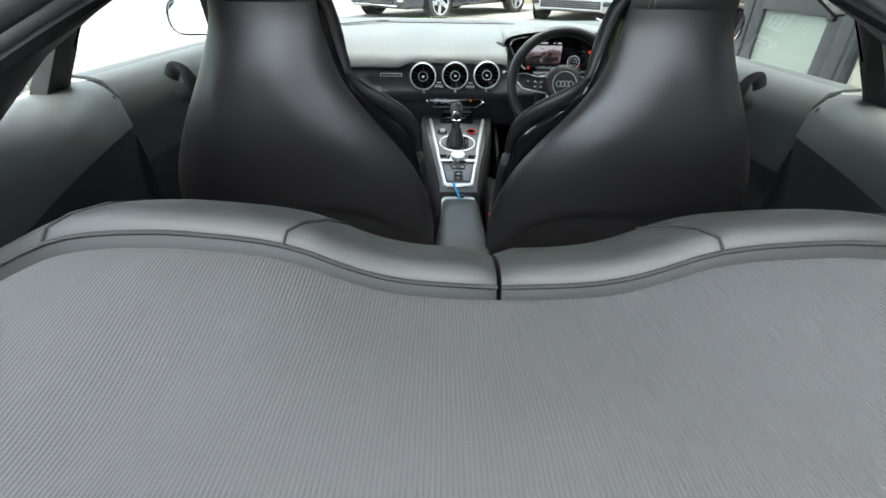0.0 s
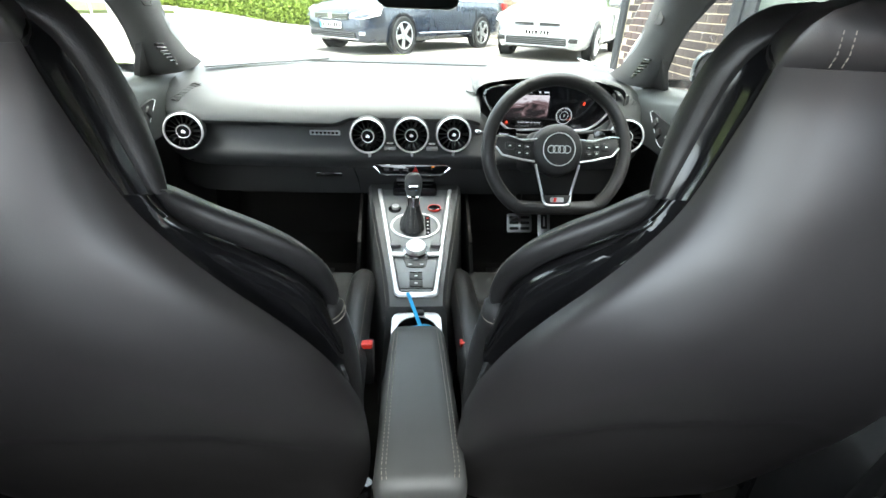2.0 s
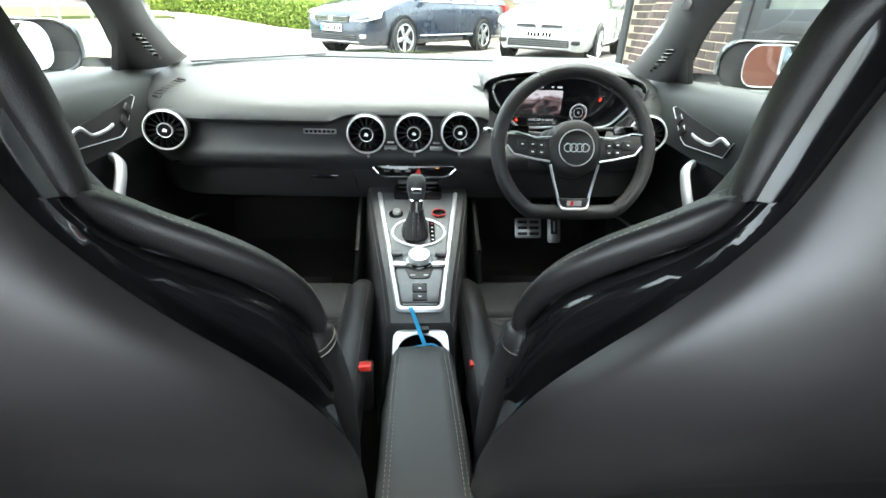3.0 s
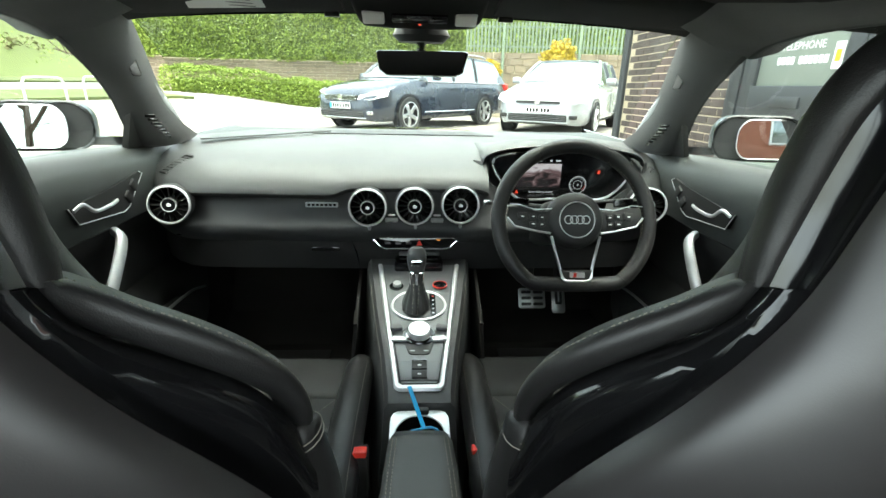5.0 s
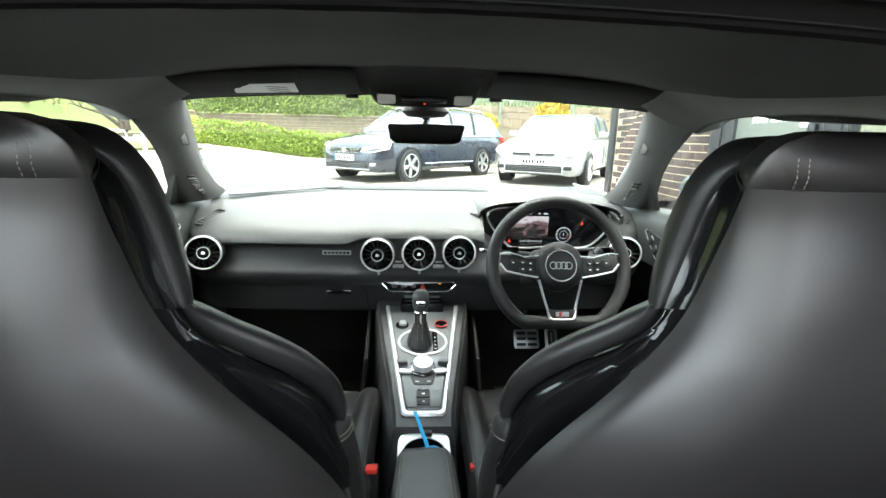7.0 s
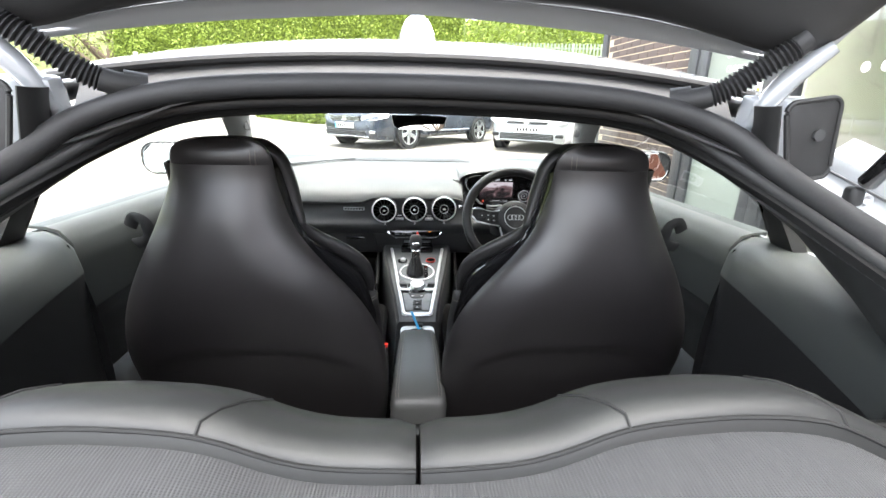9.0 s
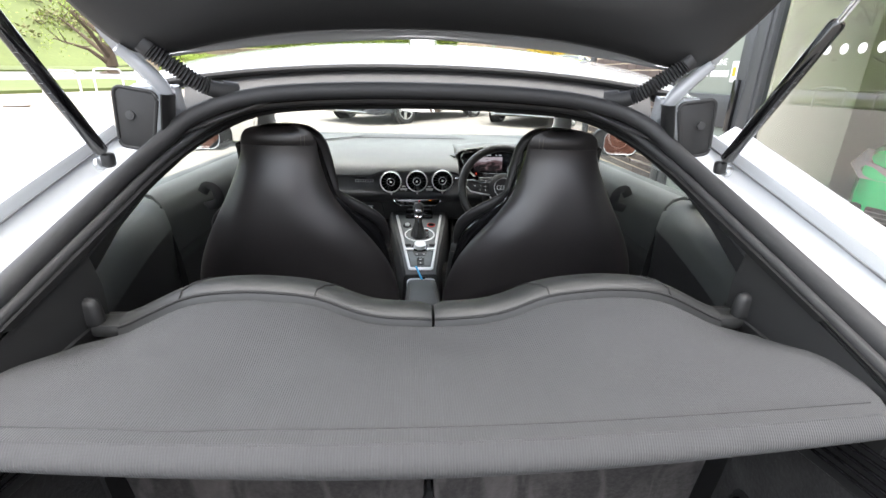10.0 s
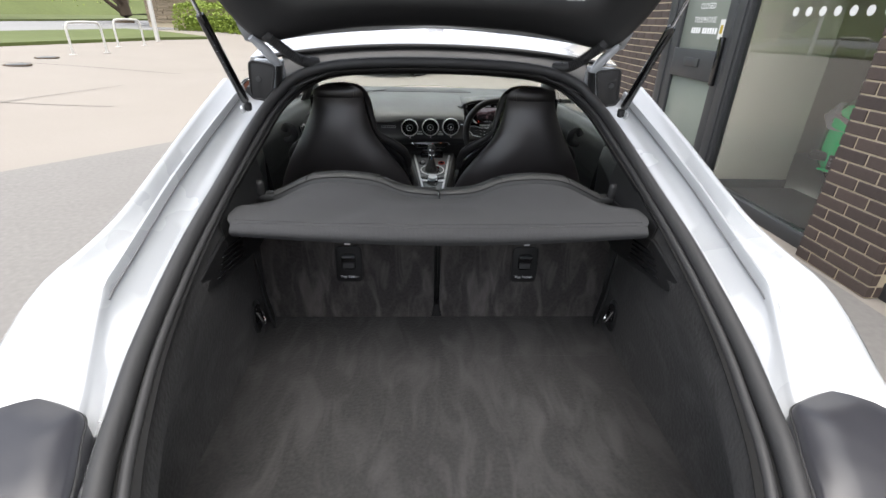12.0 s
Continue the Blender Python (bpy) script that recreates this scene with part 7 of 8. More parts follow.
hedge = thing("tall_hedge", (-5.5, 27.5, 0.0), "tall clipped green hedge above a stone wall", "hedge", "", "stuff")
pts = []
for k in range(26000):
    x, z = rnd.uniform(-15.5, 2.6), rnd.uniform(2.22, 6.2)
    z += 0.25 * noise.noise((x * 0.7, 0, 0)) * (1 if z < 2.8 else 0)
    pts.append((x, 26.75 + bumpy(x, z) + rnd.uniform(-0.12, 0.15), z))
part("leaf_mass", leaves(pts, 0.072, 1), LEAF, hedge, "", 180)
part("core", rbox((-6.4, 28.0, 4.3), (18.2, 2.1, 4.6), 0.3), SHADED_LEAF, hedge)
shrub = thing("low_shrubs", (-7.5, 25.6, 0.0), "low clipped green shrubs at the foot of the wall", "shrubs", "", "stuff")
pts = []
for k in range(13000):
    x = rnd.uniform(-12.2, 0.8)
    top = 1.18 + 0.25 * noise.noise((x * 0.6, 4, 0))
    if rnd.random() < 0.7:
        z = rnd.uniform(0.0, top)
        pts.append((x, 25.0 - 0.10 * (x + 12) * 0.5 + bumpy(x, z) + 0.25 * (z / top) ** 3 + rnd.uniform(-0.1, 0.15), z + gz(x, 25)))
    else:
        pts.append((x, 25.0 - 0.05 * (x + 12) + rnd.uniform(0.1, 1.6), top + bumpy(x, 9) + rnd.uniform(-0.1, 0.08) + gz(x, 25)))
part("leaf_mass", leaves(pts, 0.066, 2), LEAF, shrub, "", 180)
part("core", loft([[(-11.9, 25.5, 0), (-11.9, 26.4, 0), (-11.9, 26.4, 1.3), (-11.9, 25.5, 1.2)], [(0.6, 24.8, 0), (0.6, 26.0, 0), (0.6, 26.0, 1.1), (0.6, 24.8, 1.0)]]), SHADED_LEAF, shrub)


def stone_block(seed):
    r = random.Random(seed)
    bm = rbox((0, 0, 0), (1, 1, 1), 0.06, 1)
    for v in bm.verts:
        v.co += Vector((r.uniform(-0.04, 0.04), r.uniform(-0.12, 0.12), r.uniform(-0.05, 0.05)))
    me = bpy.data.meshes.new("stone")
    bmesh.ops.recalc_face_normals(bm, faces=bm.faces)
    bm.to_mesh(me)
    bm.free()
    me.materials.append(STONE)
    return me


def stone_wall(name, p, q, h0, h1, label, z_from=0.0, course=0.2, seed=1, limit=300):
    """A coursed stone wall from p to q: a mortar core and separate face stones."""
    dx, dy = q[0] - p[0], q[1] - p[1]
    l, ang = math.hypot(dx, dy), math.degrees(math.atan2(dy, dx))
    w = thing(name, (*p, 0), label, "stone wall", "", "structure")
    m = pose(p[0], p[1], 0, 0, 0, ang)
    core = rbox((l / 2, 0.22, (h1 + h0) / 2), (l, 0.32, h1 - h0), 0.02)
    bmesh.ops.transform(core, matrix=m, verts=core.verts)
    part("wall_core", core, MORTAR, w)
    r = random.Random(seed)
    meshes = [stone_block(seed * 10 + k) for k in range(6)]
    z, n = max(h0, z_from), 0
    while z < h1 - 0.05:
        c = min(course * r.uniform(0.7, 1.25), h1 - z)
        x = -r.uniform(0, 0.2)
        while x < l and n < limit:
            s = r.uniform(0.28, 0.65)
            x1 = min(x + s, l)
            if x1 - max(x, 0) > 0.08:
                ob = new("stone", meshes[r.randrange(6)])
                ob.parent = w
                ob.matrix_local = Matrix.Translation(-BASE[w]) @ m @ pose((max(x, 0) + x1) / 2, 0.05 + r.uniform(-0.012, 0.012), z + c / 2) @ Matrix.Diagonal((x1 - max(x, 0) - 0.02, 0.10, c - 0.02, 1))
                n += 1
            x = x1
        z += c
    return w


# cars
def parked_car(name, axle, heading, L, wb, W, H, paint, label, group, estate=True, grille=0, z0=0.0, detail=True):
    """A parked car; axle: the ground under the middle of its front axle; heading in degrees."""
    car = thing(name, (*axle, z0), label, "car", group)
    M = pose(axle[0], axle[1], z0, 0, 0, heading)
    w = W / 2
    nose, tail = 0.88, -(wb + (L - wb - 0.88))

    def put(bm):
        bmesh.ops.transform(bm, matrix=M, verts=bm.verts)
        return bm

    hood = [(tail, 0.93), (tail + 0.15, 1.0), (-0.6, 0.98), (-0.3, 0.97), (0.2, 0.90), (0.6, 0.80), (0.8, 0.70), (nose, 0.58)]
    belt = [(tail, 0.90), (-1.0, 0.90), (0.2, 0.84), (0.6, 0.76), (0.8, 0.66), (nose, 0.55)]
    wid = [(tail, 0.80), (tail + 0.12, 0.93), (tail + 0.5, 0.99), (-1.5, 1.0), (-0.2, 1.0), (0.4, 0.97), (0.7, 0.86), (0.82, 0.74), (nose, 0.62)]
    low = [(tail, 0.36), (tail + 0.1, 0.24), (0.75, 0.20), (nose, 0.26)]
    secs = []
    for k in range(45):
        x = tail + (nose - tail) * k / 44
        a, hz, bz, lz = w * lerp(wid, x), lerp(hood, x), lerp(belt, x), lerp(low, x)
        half = [(a * 0.90, lz), (a * 0.985, lz + 0.08), (a, 0.5 * (lz + bz)), (a * 0.985, bz - 0.10), (a * 0.965, bz - 0.02), (a * 0.90, hz - 0.03), (a * 0.70, hz), (a * 0.3, hz + 0.015)]
        secs.append([(x, y, z) for y, z in half] + [(x, -y, z) for y, z in reversed(half)])
    body = part("body", put(loft(secs, True, True)), paint, car, "", 40)
    # cabin
    ra, rb = -1.15, (tail + 0.45 if estate else tail + 0.75)
    stations = [(-0.42, 0.0, 0.97), (-0.75, 0.45, 1), (ra, 0.93, 1), (ra - 0.5, 1.0, 1), ((ra + rb) / 2, 1.0, 1), (rb + 0.3, 0.93, 1), (rb, 0.84, 1), (tail + 0.10, 0.0, 0.97)]
    secs = []
    for x, k, q in stations:
        zt = 0.96 + (H - 0.96) * k
        yb, yt = w * 0.92 * q, w * (0.92 - 0.22 * k) * q
        secs.append([(x, yb, 0.93), (x, yb + (yt - yb) * 0.5, 0.93 + (zt - 0.93) * 0.55), (x, yt, zt - 0.03 * k), (x, yt * 0.8, zt), (x, 0, zt + 0.012), (x, -yt * 0.8, zt), (x, -yt, zt - 0.03 * k), (x, -yb - (yt - yb) * 0.5, 0.93 + (zt - 0.93) * 0.55), (x, -yb, 0.93)])
    part("windows", put(loft(secs, True, True)), DARK_GLASS, car, "dark glass", 40)
    rf = []
    for x, k, q in stations[2:7]:
        zt = 0.96 + (H - 0.96) * k + 0.008
        yt = w * (0.92 - 0.22 * k) + 0.006
        rf.append([(x, yt + 0.012, zt - 0.085), (x, yt, zt - 0.02), (x, yt * 0.8, zt + 0.006), (x, 0, zt + 0.016), (x, -yt * 0.8, zt + 0.006), (x, -yt, zt - 0.02), (x, -yt - 0.012, zt - 0.085)])
    part("roof", put(loft(rf, False, False, 0.01)), paint, car, "", 40)
    for sd in (-1, 1):
        part("pillar", put(tube([(-0.44, sd * w * 0.90, 0.96), (-0.75, sd * w * 0.82, 0.96 + (H - 0.96) * 0.47), (ra, sd * w * 0.72, H - 0.045)], 0.03, 6)), paint, car)
        for xx in (-1.55, -2.45):
            part("pillar", put(tube([(xx, sd * (w * 0.925), 0.94), (xx - 0.05, sd * w * 0.82, 0.94 + (H - 0.94) * 0.55), (xx - 0.08, sd * (w * 0.715), H - 0.05)], 0.028, 6)), PIANO, car)
        part("rear_pillar", put(loft([[(tail + 0.16, sd * w * 0.93, 0.94), (tail + 0.42, sd * w * 0.93, 0.94), (rb + 0.20, sd * w * 0.715, H - 0.08), (rb - 0.02, sd * w * 0.715, H - 0.10)], [(tail + 0.16, sd * w * 0.90, 0.94), (tail + 0.42, sd * w * 0.90, 0.94), (rb + 0.20, sd * w * 0.69, H - 0.08), (rb - 0.02, sd * w * 0.69, H - 0.10)]])), paint, car)
        part("window_line", put(tube([(-0.5, sd * w * 0.935, 0.935), (-1.5, sd * w * 0.945, 0.94), (tail + 0.45, sd * w * 0.93, 0.94)], 0.010, 6)), CHROME if grille else PIANO, car)
        part("sill_strip", put(tube([(-0.45, sd * w * 1.005, 0.36), (-wb + 0.45, sd * w * 1.005, 0.36)], 0.012, 6)), CHROME if grille else paint, car)
        for xx in (-1.56, -2.47):
            part("door_joint", put(tube([(xx, sd * w * 0.985, 0.90), (xx, sd * w * 1.003, 0.6), (xx + 0.02, sd * w * 0.99, 0.33)], 0.005, 5)), SCREEN, car)
        for xx in (-1.42, -2.33):
            part("door_handle", put(rbox((xx, sd * w * 0.995, 0.80), (0.18, 0.03, 0.025), 0.008)), paint, car)
        dm = part("door_mirror", put(rbox((-0.72, sd * (w + 0.09), 1.02), (0.10, 0.19, 0.13), 0.04, 3)), paint, car)
        part("headlight", put(loft([[(0.50, sd * w * 0.86, 0.77), (0.74, sd * w * 0.74, 0.70), (0.80, sd * w * 0.45, 0.66), (0.82, sd * w * 0.45, 0.59), (0.80, sd * w * 0.72, 0.59), (0.58, sd * w * 0.90, 0.66)], [(0.50, sd * w * 0.945, 0.775), (0.755, sd * w * 0.80, 0.71), (0.855, sd * w * 0.50, 0.665), (0.875, sd * w * 0.47, 0.59), (0.83, sd * w * 0.76, 0.585), (0.60, sd * w * 0.985, 0.655)]])), material("headlamp_glass", (0.45, 0.47, 0.5), 0.08, metal=0.6) if "headlamp_glass" not in bpy.data.materials else bpy.data.materials["headlamp_glass"], car, "clear headlamp")
        part("tail_lamp", put(rbox((tail + 0.06, sd * w * 0.80, 0.86), (0.16, 0.26, 0.16), 0.03)), RED, car, "red tail lamp")
        part("fog_lamp", put(rbox((0.81, sd * w * 0.68, 0.36), (0.10, 0.26, 0.07), 0.02, 2, (0, 0, sd * -28))), CHROME if grille else TYRE, car)
        for xx in (0.0, -wb):
            arch = lathe([(0.0, 0), (0.375, 0), (0.375, 0.012), (0.0, 0.012)], 28, pose(xx, sd * (w - 0.008), 0.33, 90 if sd < 0 else -90, 0, 0))
            part("wheel_arch", put(arch), SCREEN, car)
            wm = pose(xx, sd * (w - 0.19), 0.325, 90 if sd < 0 else -90, 0, 0)
            tyre = part("wheel", put(lathe([(0.235, 0.0), (0.30, 0.0), (0.322, 0.03), (0.325, 0.10), (0.322, 0.19), (0.30, 0.215), (0.235, 0.212), (0.232, 0.10)], 36, wm)), TYRE, car, "black tyre")
            part("rim", put(lathe([(0.236, 0.205), (0.226, 0.21), (0.215, 0.17), (0.06, 0.14), (0.0, 0.14)], 36, wm)), SCREEN, tyre)
            part("rim_lip", put(lathe([(0.236, 0.20), (0.236, 0.214), (0.220, 0.216), (0.216, 0.205)], 36, wm)), ALU, tyre)
            for q in range(5):
                for e in ((0,) if grille else (-9, 9)):
                    sp = rbox((0.125, 0, 0.195), (0.20, 0.075 if grille else 0.028, 0.03), 0.010, 2)
                    bmesh.ops.transform(sp, matrix=M @ wm @ Matrix.Rotation(radians(q * 72 + e + 10), 4, "Z"), verts=sp.verts)
                    part("spoke", sp, ALU, tyre, "silver alloy spoke")
            part("hub_cap", put(lathe([(0, 0.212), (0.04, 0.21), (0.045, 0.19)], 18, wm)), ALU, tyre)
    # nose
    part("windscreen_joint", put(tube([(-0.40, y * w * 0.88, 0.985 + 0.01 * (1 - abs(y))) for y in (-1, -0.5, 0, 0.5, 1)], 0.012, 6)), SCREEN, car)
    part("grille", put(rbox((0.868, 0, 0.615), (0.06, W * 0.46, 0.10 if grille else 0.055), 0.015)), TYRE, car, "black grille")
    for k in range(4 if grille else 2):
        part("grille_bar", put(rbox((0.902, 0, 0.577 + 0.025 * k if grille else 0.60 + 0.03 * k), (0.012, W * 0.45, 0.007), 0.002, 1)), CHROME if grille else GREY_PAINT, car)
    part("lower_grille", put(rbox((0.858, 0, 0.335), (0.07, W * 0.62, 0.10 if grille else 0.13), 0.02)), TYRE, car, "black lower grille")
    for k in range(3):
        part("lower_bar", put(rbox((0.897, 0, 0.305 + 0.03 * k), (0.01, W * 0.60, 0.006), 0.002, 1)), GREY_PAINT, car)
    part("lip_strip", put(rbox((0.868, 0, 0.262), (0.06, W * 0.68, 0.018), 0.006)), CHROME if grille else paint, car)
    part("emblem", put(lathe([(0, 0), (0.055, 0), (0.055, 0.012), (0, 0.014)], 24, pose(0.895, 0, 0.62, 0, 90, 0))), CHROME, car, "round chrome emblem")
    pl = part("number_plate", put(rbox((0.905, 0, 0.475), (0.012, 0.52, 0.11), 0.004, 1)), PRINT, car, "white number plate")
    if grille:
        part("plate_band", put(rbox((0.9125, -0.235, 0.475), (0.002, 0.045, 0.10), 0)), BLUE, pl)
    for k in range(7):
        part("plate_bar", put(rbox((0.9128, -0.17 + 0.06 * k + (0.03 if k > 3 else 0), 0.475), (0.002, 0.04, 0.07), 0)), SCREEN, pl)
    if estate:
        for sd in (-1, 1):
            part("roof_rail", put(tube([(ra - 0.1, sd * w * 0.66, H + 0.0), (ra - 0.25, sd * w * 0.665, H + 0.045), (rb + 0.4, sd * w * 0.66, H + 0.03), (rb + 0.25, sd * w * 0.65, H - 0.02)], 0.014, 6)), CHROME, car)
    return car


NAVY = material("dark_blue_car_paint", (0.012, 0.018, 0.032), 0.25, coat=1.0, stain=0.1)
WHITE_PAINT = bpy.data.materials["white_car_paint"]
parked_car("estate_car", (-0.82, 10.45), 231.0, 4.77, 2.71, 1.82, 1.50, NAVY, "dark blue estate car parked by the shrubs", "parked cars", True, 1, 0.28)
parked_car("hatchback_car", (2.68, 10.30), 239.0, 4.30, 2.63, 1.80, 1.47, WHITE_PAINT, "white hatchback car parked by the wall", "parked cars", False, 0, 0.28)

stone_wall("boundary_wall", (-14.4, 26.9), (3.4, 26.9), 0.0, 2.5, "weathered yellow stone wall under the hedge", 0.9, 0.17, 3, 300)
stone_wall("fence_wall", (1.9, 20.4), (10.5, 19.0), 0.0, 2.45, "pale coursed stone wall under a green fence", 0.6, 0.28, 4, 200)
fence = thing("picket_fence", (6.2, 19.9, 2.45), "green metal picket fence on the stone wall", "fence")
for k in range(62):
    t = k / 61
    x, y = 2.0 + 8.4 * t, 20.55 - 1.37 * t
    part("picket", rbox((x, y, 3.0), (0.075, 0.025, 1.05), 0.006, 1, (0, 0, -9.3)), FENCE_GREEN, fence)
for z in (2.68, 3.35):
    part("rail", rbox((6.2, 19.90, z), (8.6, 0.045, 0.07), 0.008, 1, (0, 0, -9.3)), FENCE_GREEN, fence)
for x in (3.35, 6.2, 9.0):
    part("post", rbox((x, 20.33 - (x - 2.0) * 0.163 - 0.03, 1.95), (0.10, 0.10, 3.1), 0.01), FENCE_GREEN, fence)


def bush(name, c, r, n, mat_, label, seed):
    b = thing(name, (c[0], c[1], 0), label, "bush", "yellow bushes")
    rr = random.Random(seed)
    pts = []
    for k in range(n):
        d = Vector((rr.gauss(0, 1), rr.gauss(0, 1), rr.gauss(0, 1))).normalized()
        f = r * (0.82 + 0.35 * noise.noise(d * 2.3 + Vector((seed, 0, 0)))) * rr.uniform(0.75, 1.08)
        pts.append((c[0] + d.x * f, c[1] + d.y * f * 0.7, c[2] + d.z * f * 0.95))
    part("crown", leaves(pts, 0.06, seed), mat_, b, "", 180)
    for k in range(5):
        a = k * 1.3
        part("stem", tube([(c[0], c[1], 0), (c[0] + 0.1 * math.cos(a), c[1] + 0.1 * math.sin(a), c[2] * 0.5), (c[0] + r * 0.6 * math.cos(a), c[1] + r * 0.4 * math.sin(a), c[2] + r * 0.3)], 0.02, 6), BARK, b)
    return b


bush("forsythia_bush", (5.15, 18.6, 2.15), 0.72, 3200, YELLOW, "bright yellow flowering bush by the wall", 11)
bush("forsythia_bush", (2.75, 19.2, 1.75), 0.45, 1500, YELLOW, "small yellow flowering bush by the wall", 12)
bush("ivy_bush", (1.2, 20.0, 0.8), 0.7, 1800, LEAF, "green leafy bush at the wall's foot", 13)
back = thing("fence_shrubs", (7.5, 22.6, 0.0), "pale green shrubs growing behind the fence", "shrubs", "", "stuff")
pts = []
for k in range(15000):
    x, z = rnd.uniform(2.2, 13.5), rnd.uniform(1.6, 6.4)
    if z < 5.4 + 0.9 * noise.noise((x * 0.6, 2.0, 0)):
        pts.append((x, 22.3 - 0.16 * (x - 2) + bumpy(x, z, 2.0) + rnd.uniform(-0.3, 0.4), z))
part("leaf_mass", leaves(pts, 0.085, 6), LEAF, back, "", 180)
# solid box added behind the leaves as their shaded depth, not stems
part("stem_mass", rbox((7.8, 22.7, 2.4), (11.2, 0.5, 4.8), 0.2, 2, (0, 0, -9)), SHADED_LEAF, back)
scrub = thing("bank_scrub", (-30.0, 34.0, 0.0), "olive and brown scrub over the grass bank", "scrub", "", "stuff")
pts = []
for k in range(150):
    cx_, cy_ = along(A, B, rnd.uniform(-0.3, 1.3), rnd.uniform(-30, -12.5))
    hz = gz(cx_, cy_)
    o_ = ((cx_ - A[0]) * (B[1] - A[1]) - (cy_ - A[1]) * (B[0] - A[0])) / math.hypot(B[0] - A[0], B[1] - A[1])
    hz += lerp([(-40, 10), (-26, 7.5), (-19, 4.8), (-14, 2.4), (-11, 0.9), (-8.8, 0.1)], o_)
    r_ = rnd.uniform(0.5, 1.5)
    for q in range(110):
        v_ = Vector((rnd.gauss(0, 1), rnd.gauss(0, 1), rnd.gauss(0, 0.7)))
        v_ = v_.normalized() * r_ * rnd.uniform(0.6, 1.1)
        pts.append((cx_ + v_.x, cy_ + v_.y, hz + abs(v_.z)))
part("leaf_mass", leaves(pts, 0.16, 7), SCRUB, scrub, "", 180)

for x, y in ((-9.2, 11.8), (-8.7, 10.2)):
    dc = thing("drain_cover", (x, y, gz(x, y)), "dark iron drain cover set in the concrete", "drain cover", "drain covers")
    part("cover", lathe([(0.0, 0.012), (0.20, 0.012), (0.21, 0.008), (0.21, -0.02)], 24, pose(x, y, gz(x, y) + 0.012)), FRAME, dc)
    part("cover_rim", lathe([(0.215, -0.01), (0.215, 0.012), (0.25, 0.012), (0.25, -0.01)], 24, pose(x, y, gz(x, y) + 0.008)), BARK, dc)

# hoop barriers and a post by the road
for x, y, ang in ((-9.15, 13.4, 72), (-9.55, 16.2, 72)):
    z = gz(x, y)
    hb = thing("hoop_barrier", (x, y, z), "pale painted steel hoop barrier set in the ground", "hoop barrier", "hoop barriers")
    path = smooth_path([(-0.50, 0, 0), (-0.50, 0, 0.55), (-0.46, 0, 0.72), (-0.33, 0, 0.78), (0.33, 0, 0.78), (0.46, 0, 0.72), (0.50, 0, 0.55), (0.50, 0, 0)], 5)
    bm = tube(path, 0.03, 10, up=(0, 1, 0))
    bmesh.ops.transform(bm, matrix=pose(x, y, z, 0, 0, ang), verts=bm.verts)
    part("hoop", bm, GALV, hb, "", 60)
    for e in (-0.5, 0.5):
        bm = lathe([(0, 0), (0.09, 0), (0.09, 0.012), (0.035, 0.02), (0.035, 0.05), (0, 0.05)], 16, pose(e, 0, 0))
        bmesh.ops.transform(bm, matrix=pose(x, y, z, 0, 0, ang), verts=bm.verts)
        part("foot_flange", bm, GALV, hb)
post = solo("white_post", tube([(-9.75, 18.3, gz(-9.75, 18.3)), (-9.75, 18.3, 2.6)], 0.075, 12), GALV, "pale steel post beside the hoop barriers", "post")


def tree(name, x, y, h, r, seed, label, leafy=0):
    z = gz(x, y)
    t = thing(name, (x, y, z), label, "tree", "trees")
    rr = random.Random(seed)
    trunk = smooth_path([(x, y, z - 0.1), (x + 0.05, y, z + 0.4), (x + rr.uniform(-0.2, 0.2), y, z + h * 0.4), (x + rr.uniform(-0.5, 0.5), y, z + h)], 5)
    part("trunk", tube(trunk, [r * (1.7 if k == 0 else 1.25 if k == 1 else 1) * (1 - 0.75 * k / (len(trunk) - 1)) for k in range(len(trunk))], 12), BARK, t, "", 80)
    tips = []
    for k in range(16):
        b = trunk[5 + k * (len(trunk) - 7) // 16]
        a = rr.uniform(0, 6.28)
        l = rr.uniform(1.2, 2.8) * h / 7
        e = b + Vector((math.cos(a) * l, math.sin(a) * l, l * rr.uniform(0.4, 1.0)))
        mid_ = (b + e) / 2 + Vector((rr.uniform(-0.3, 0.3), rr.uniform(-0.3, 0.3), 0.2))
        part("limb", tube([b, mid_, e], [r * 0.35, r * 0.22, r * 0.06], 7), BARK, t)
        for q in range(4):
            f = e.lerp(mid_, rr.random())
            g = f + Vector((rr.uniform(-1, 1), rr.uniform(-1, 1), rr.uniform(0, 1)))
            part("twig", tube([f, g], [r * 0.08, r * 0.02], 5), BARK, t)
            tips += [g, e]
    if leafy:
        pts = []
        for k in range(leafy):
            c = tips[rr.randrange(len(tips))]
            pts.append(c + Vector((rr.gauss(0, 0.5), rr.gauss(0, 0.5), rr.gauss(0, 0.4))))
        part("crown", leaves(pts, 0.07, seed), LEAF, t, "", 180)
    return t


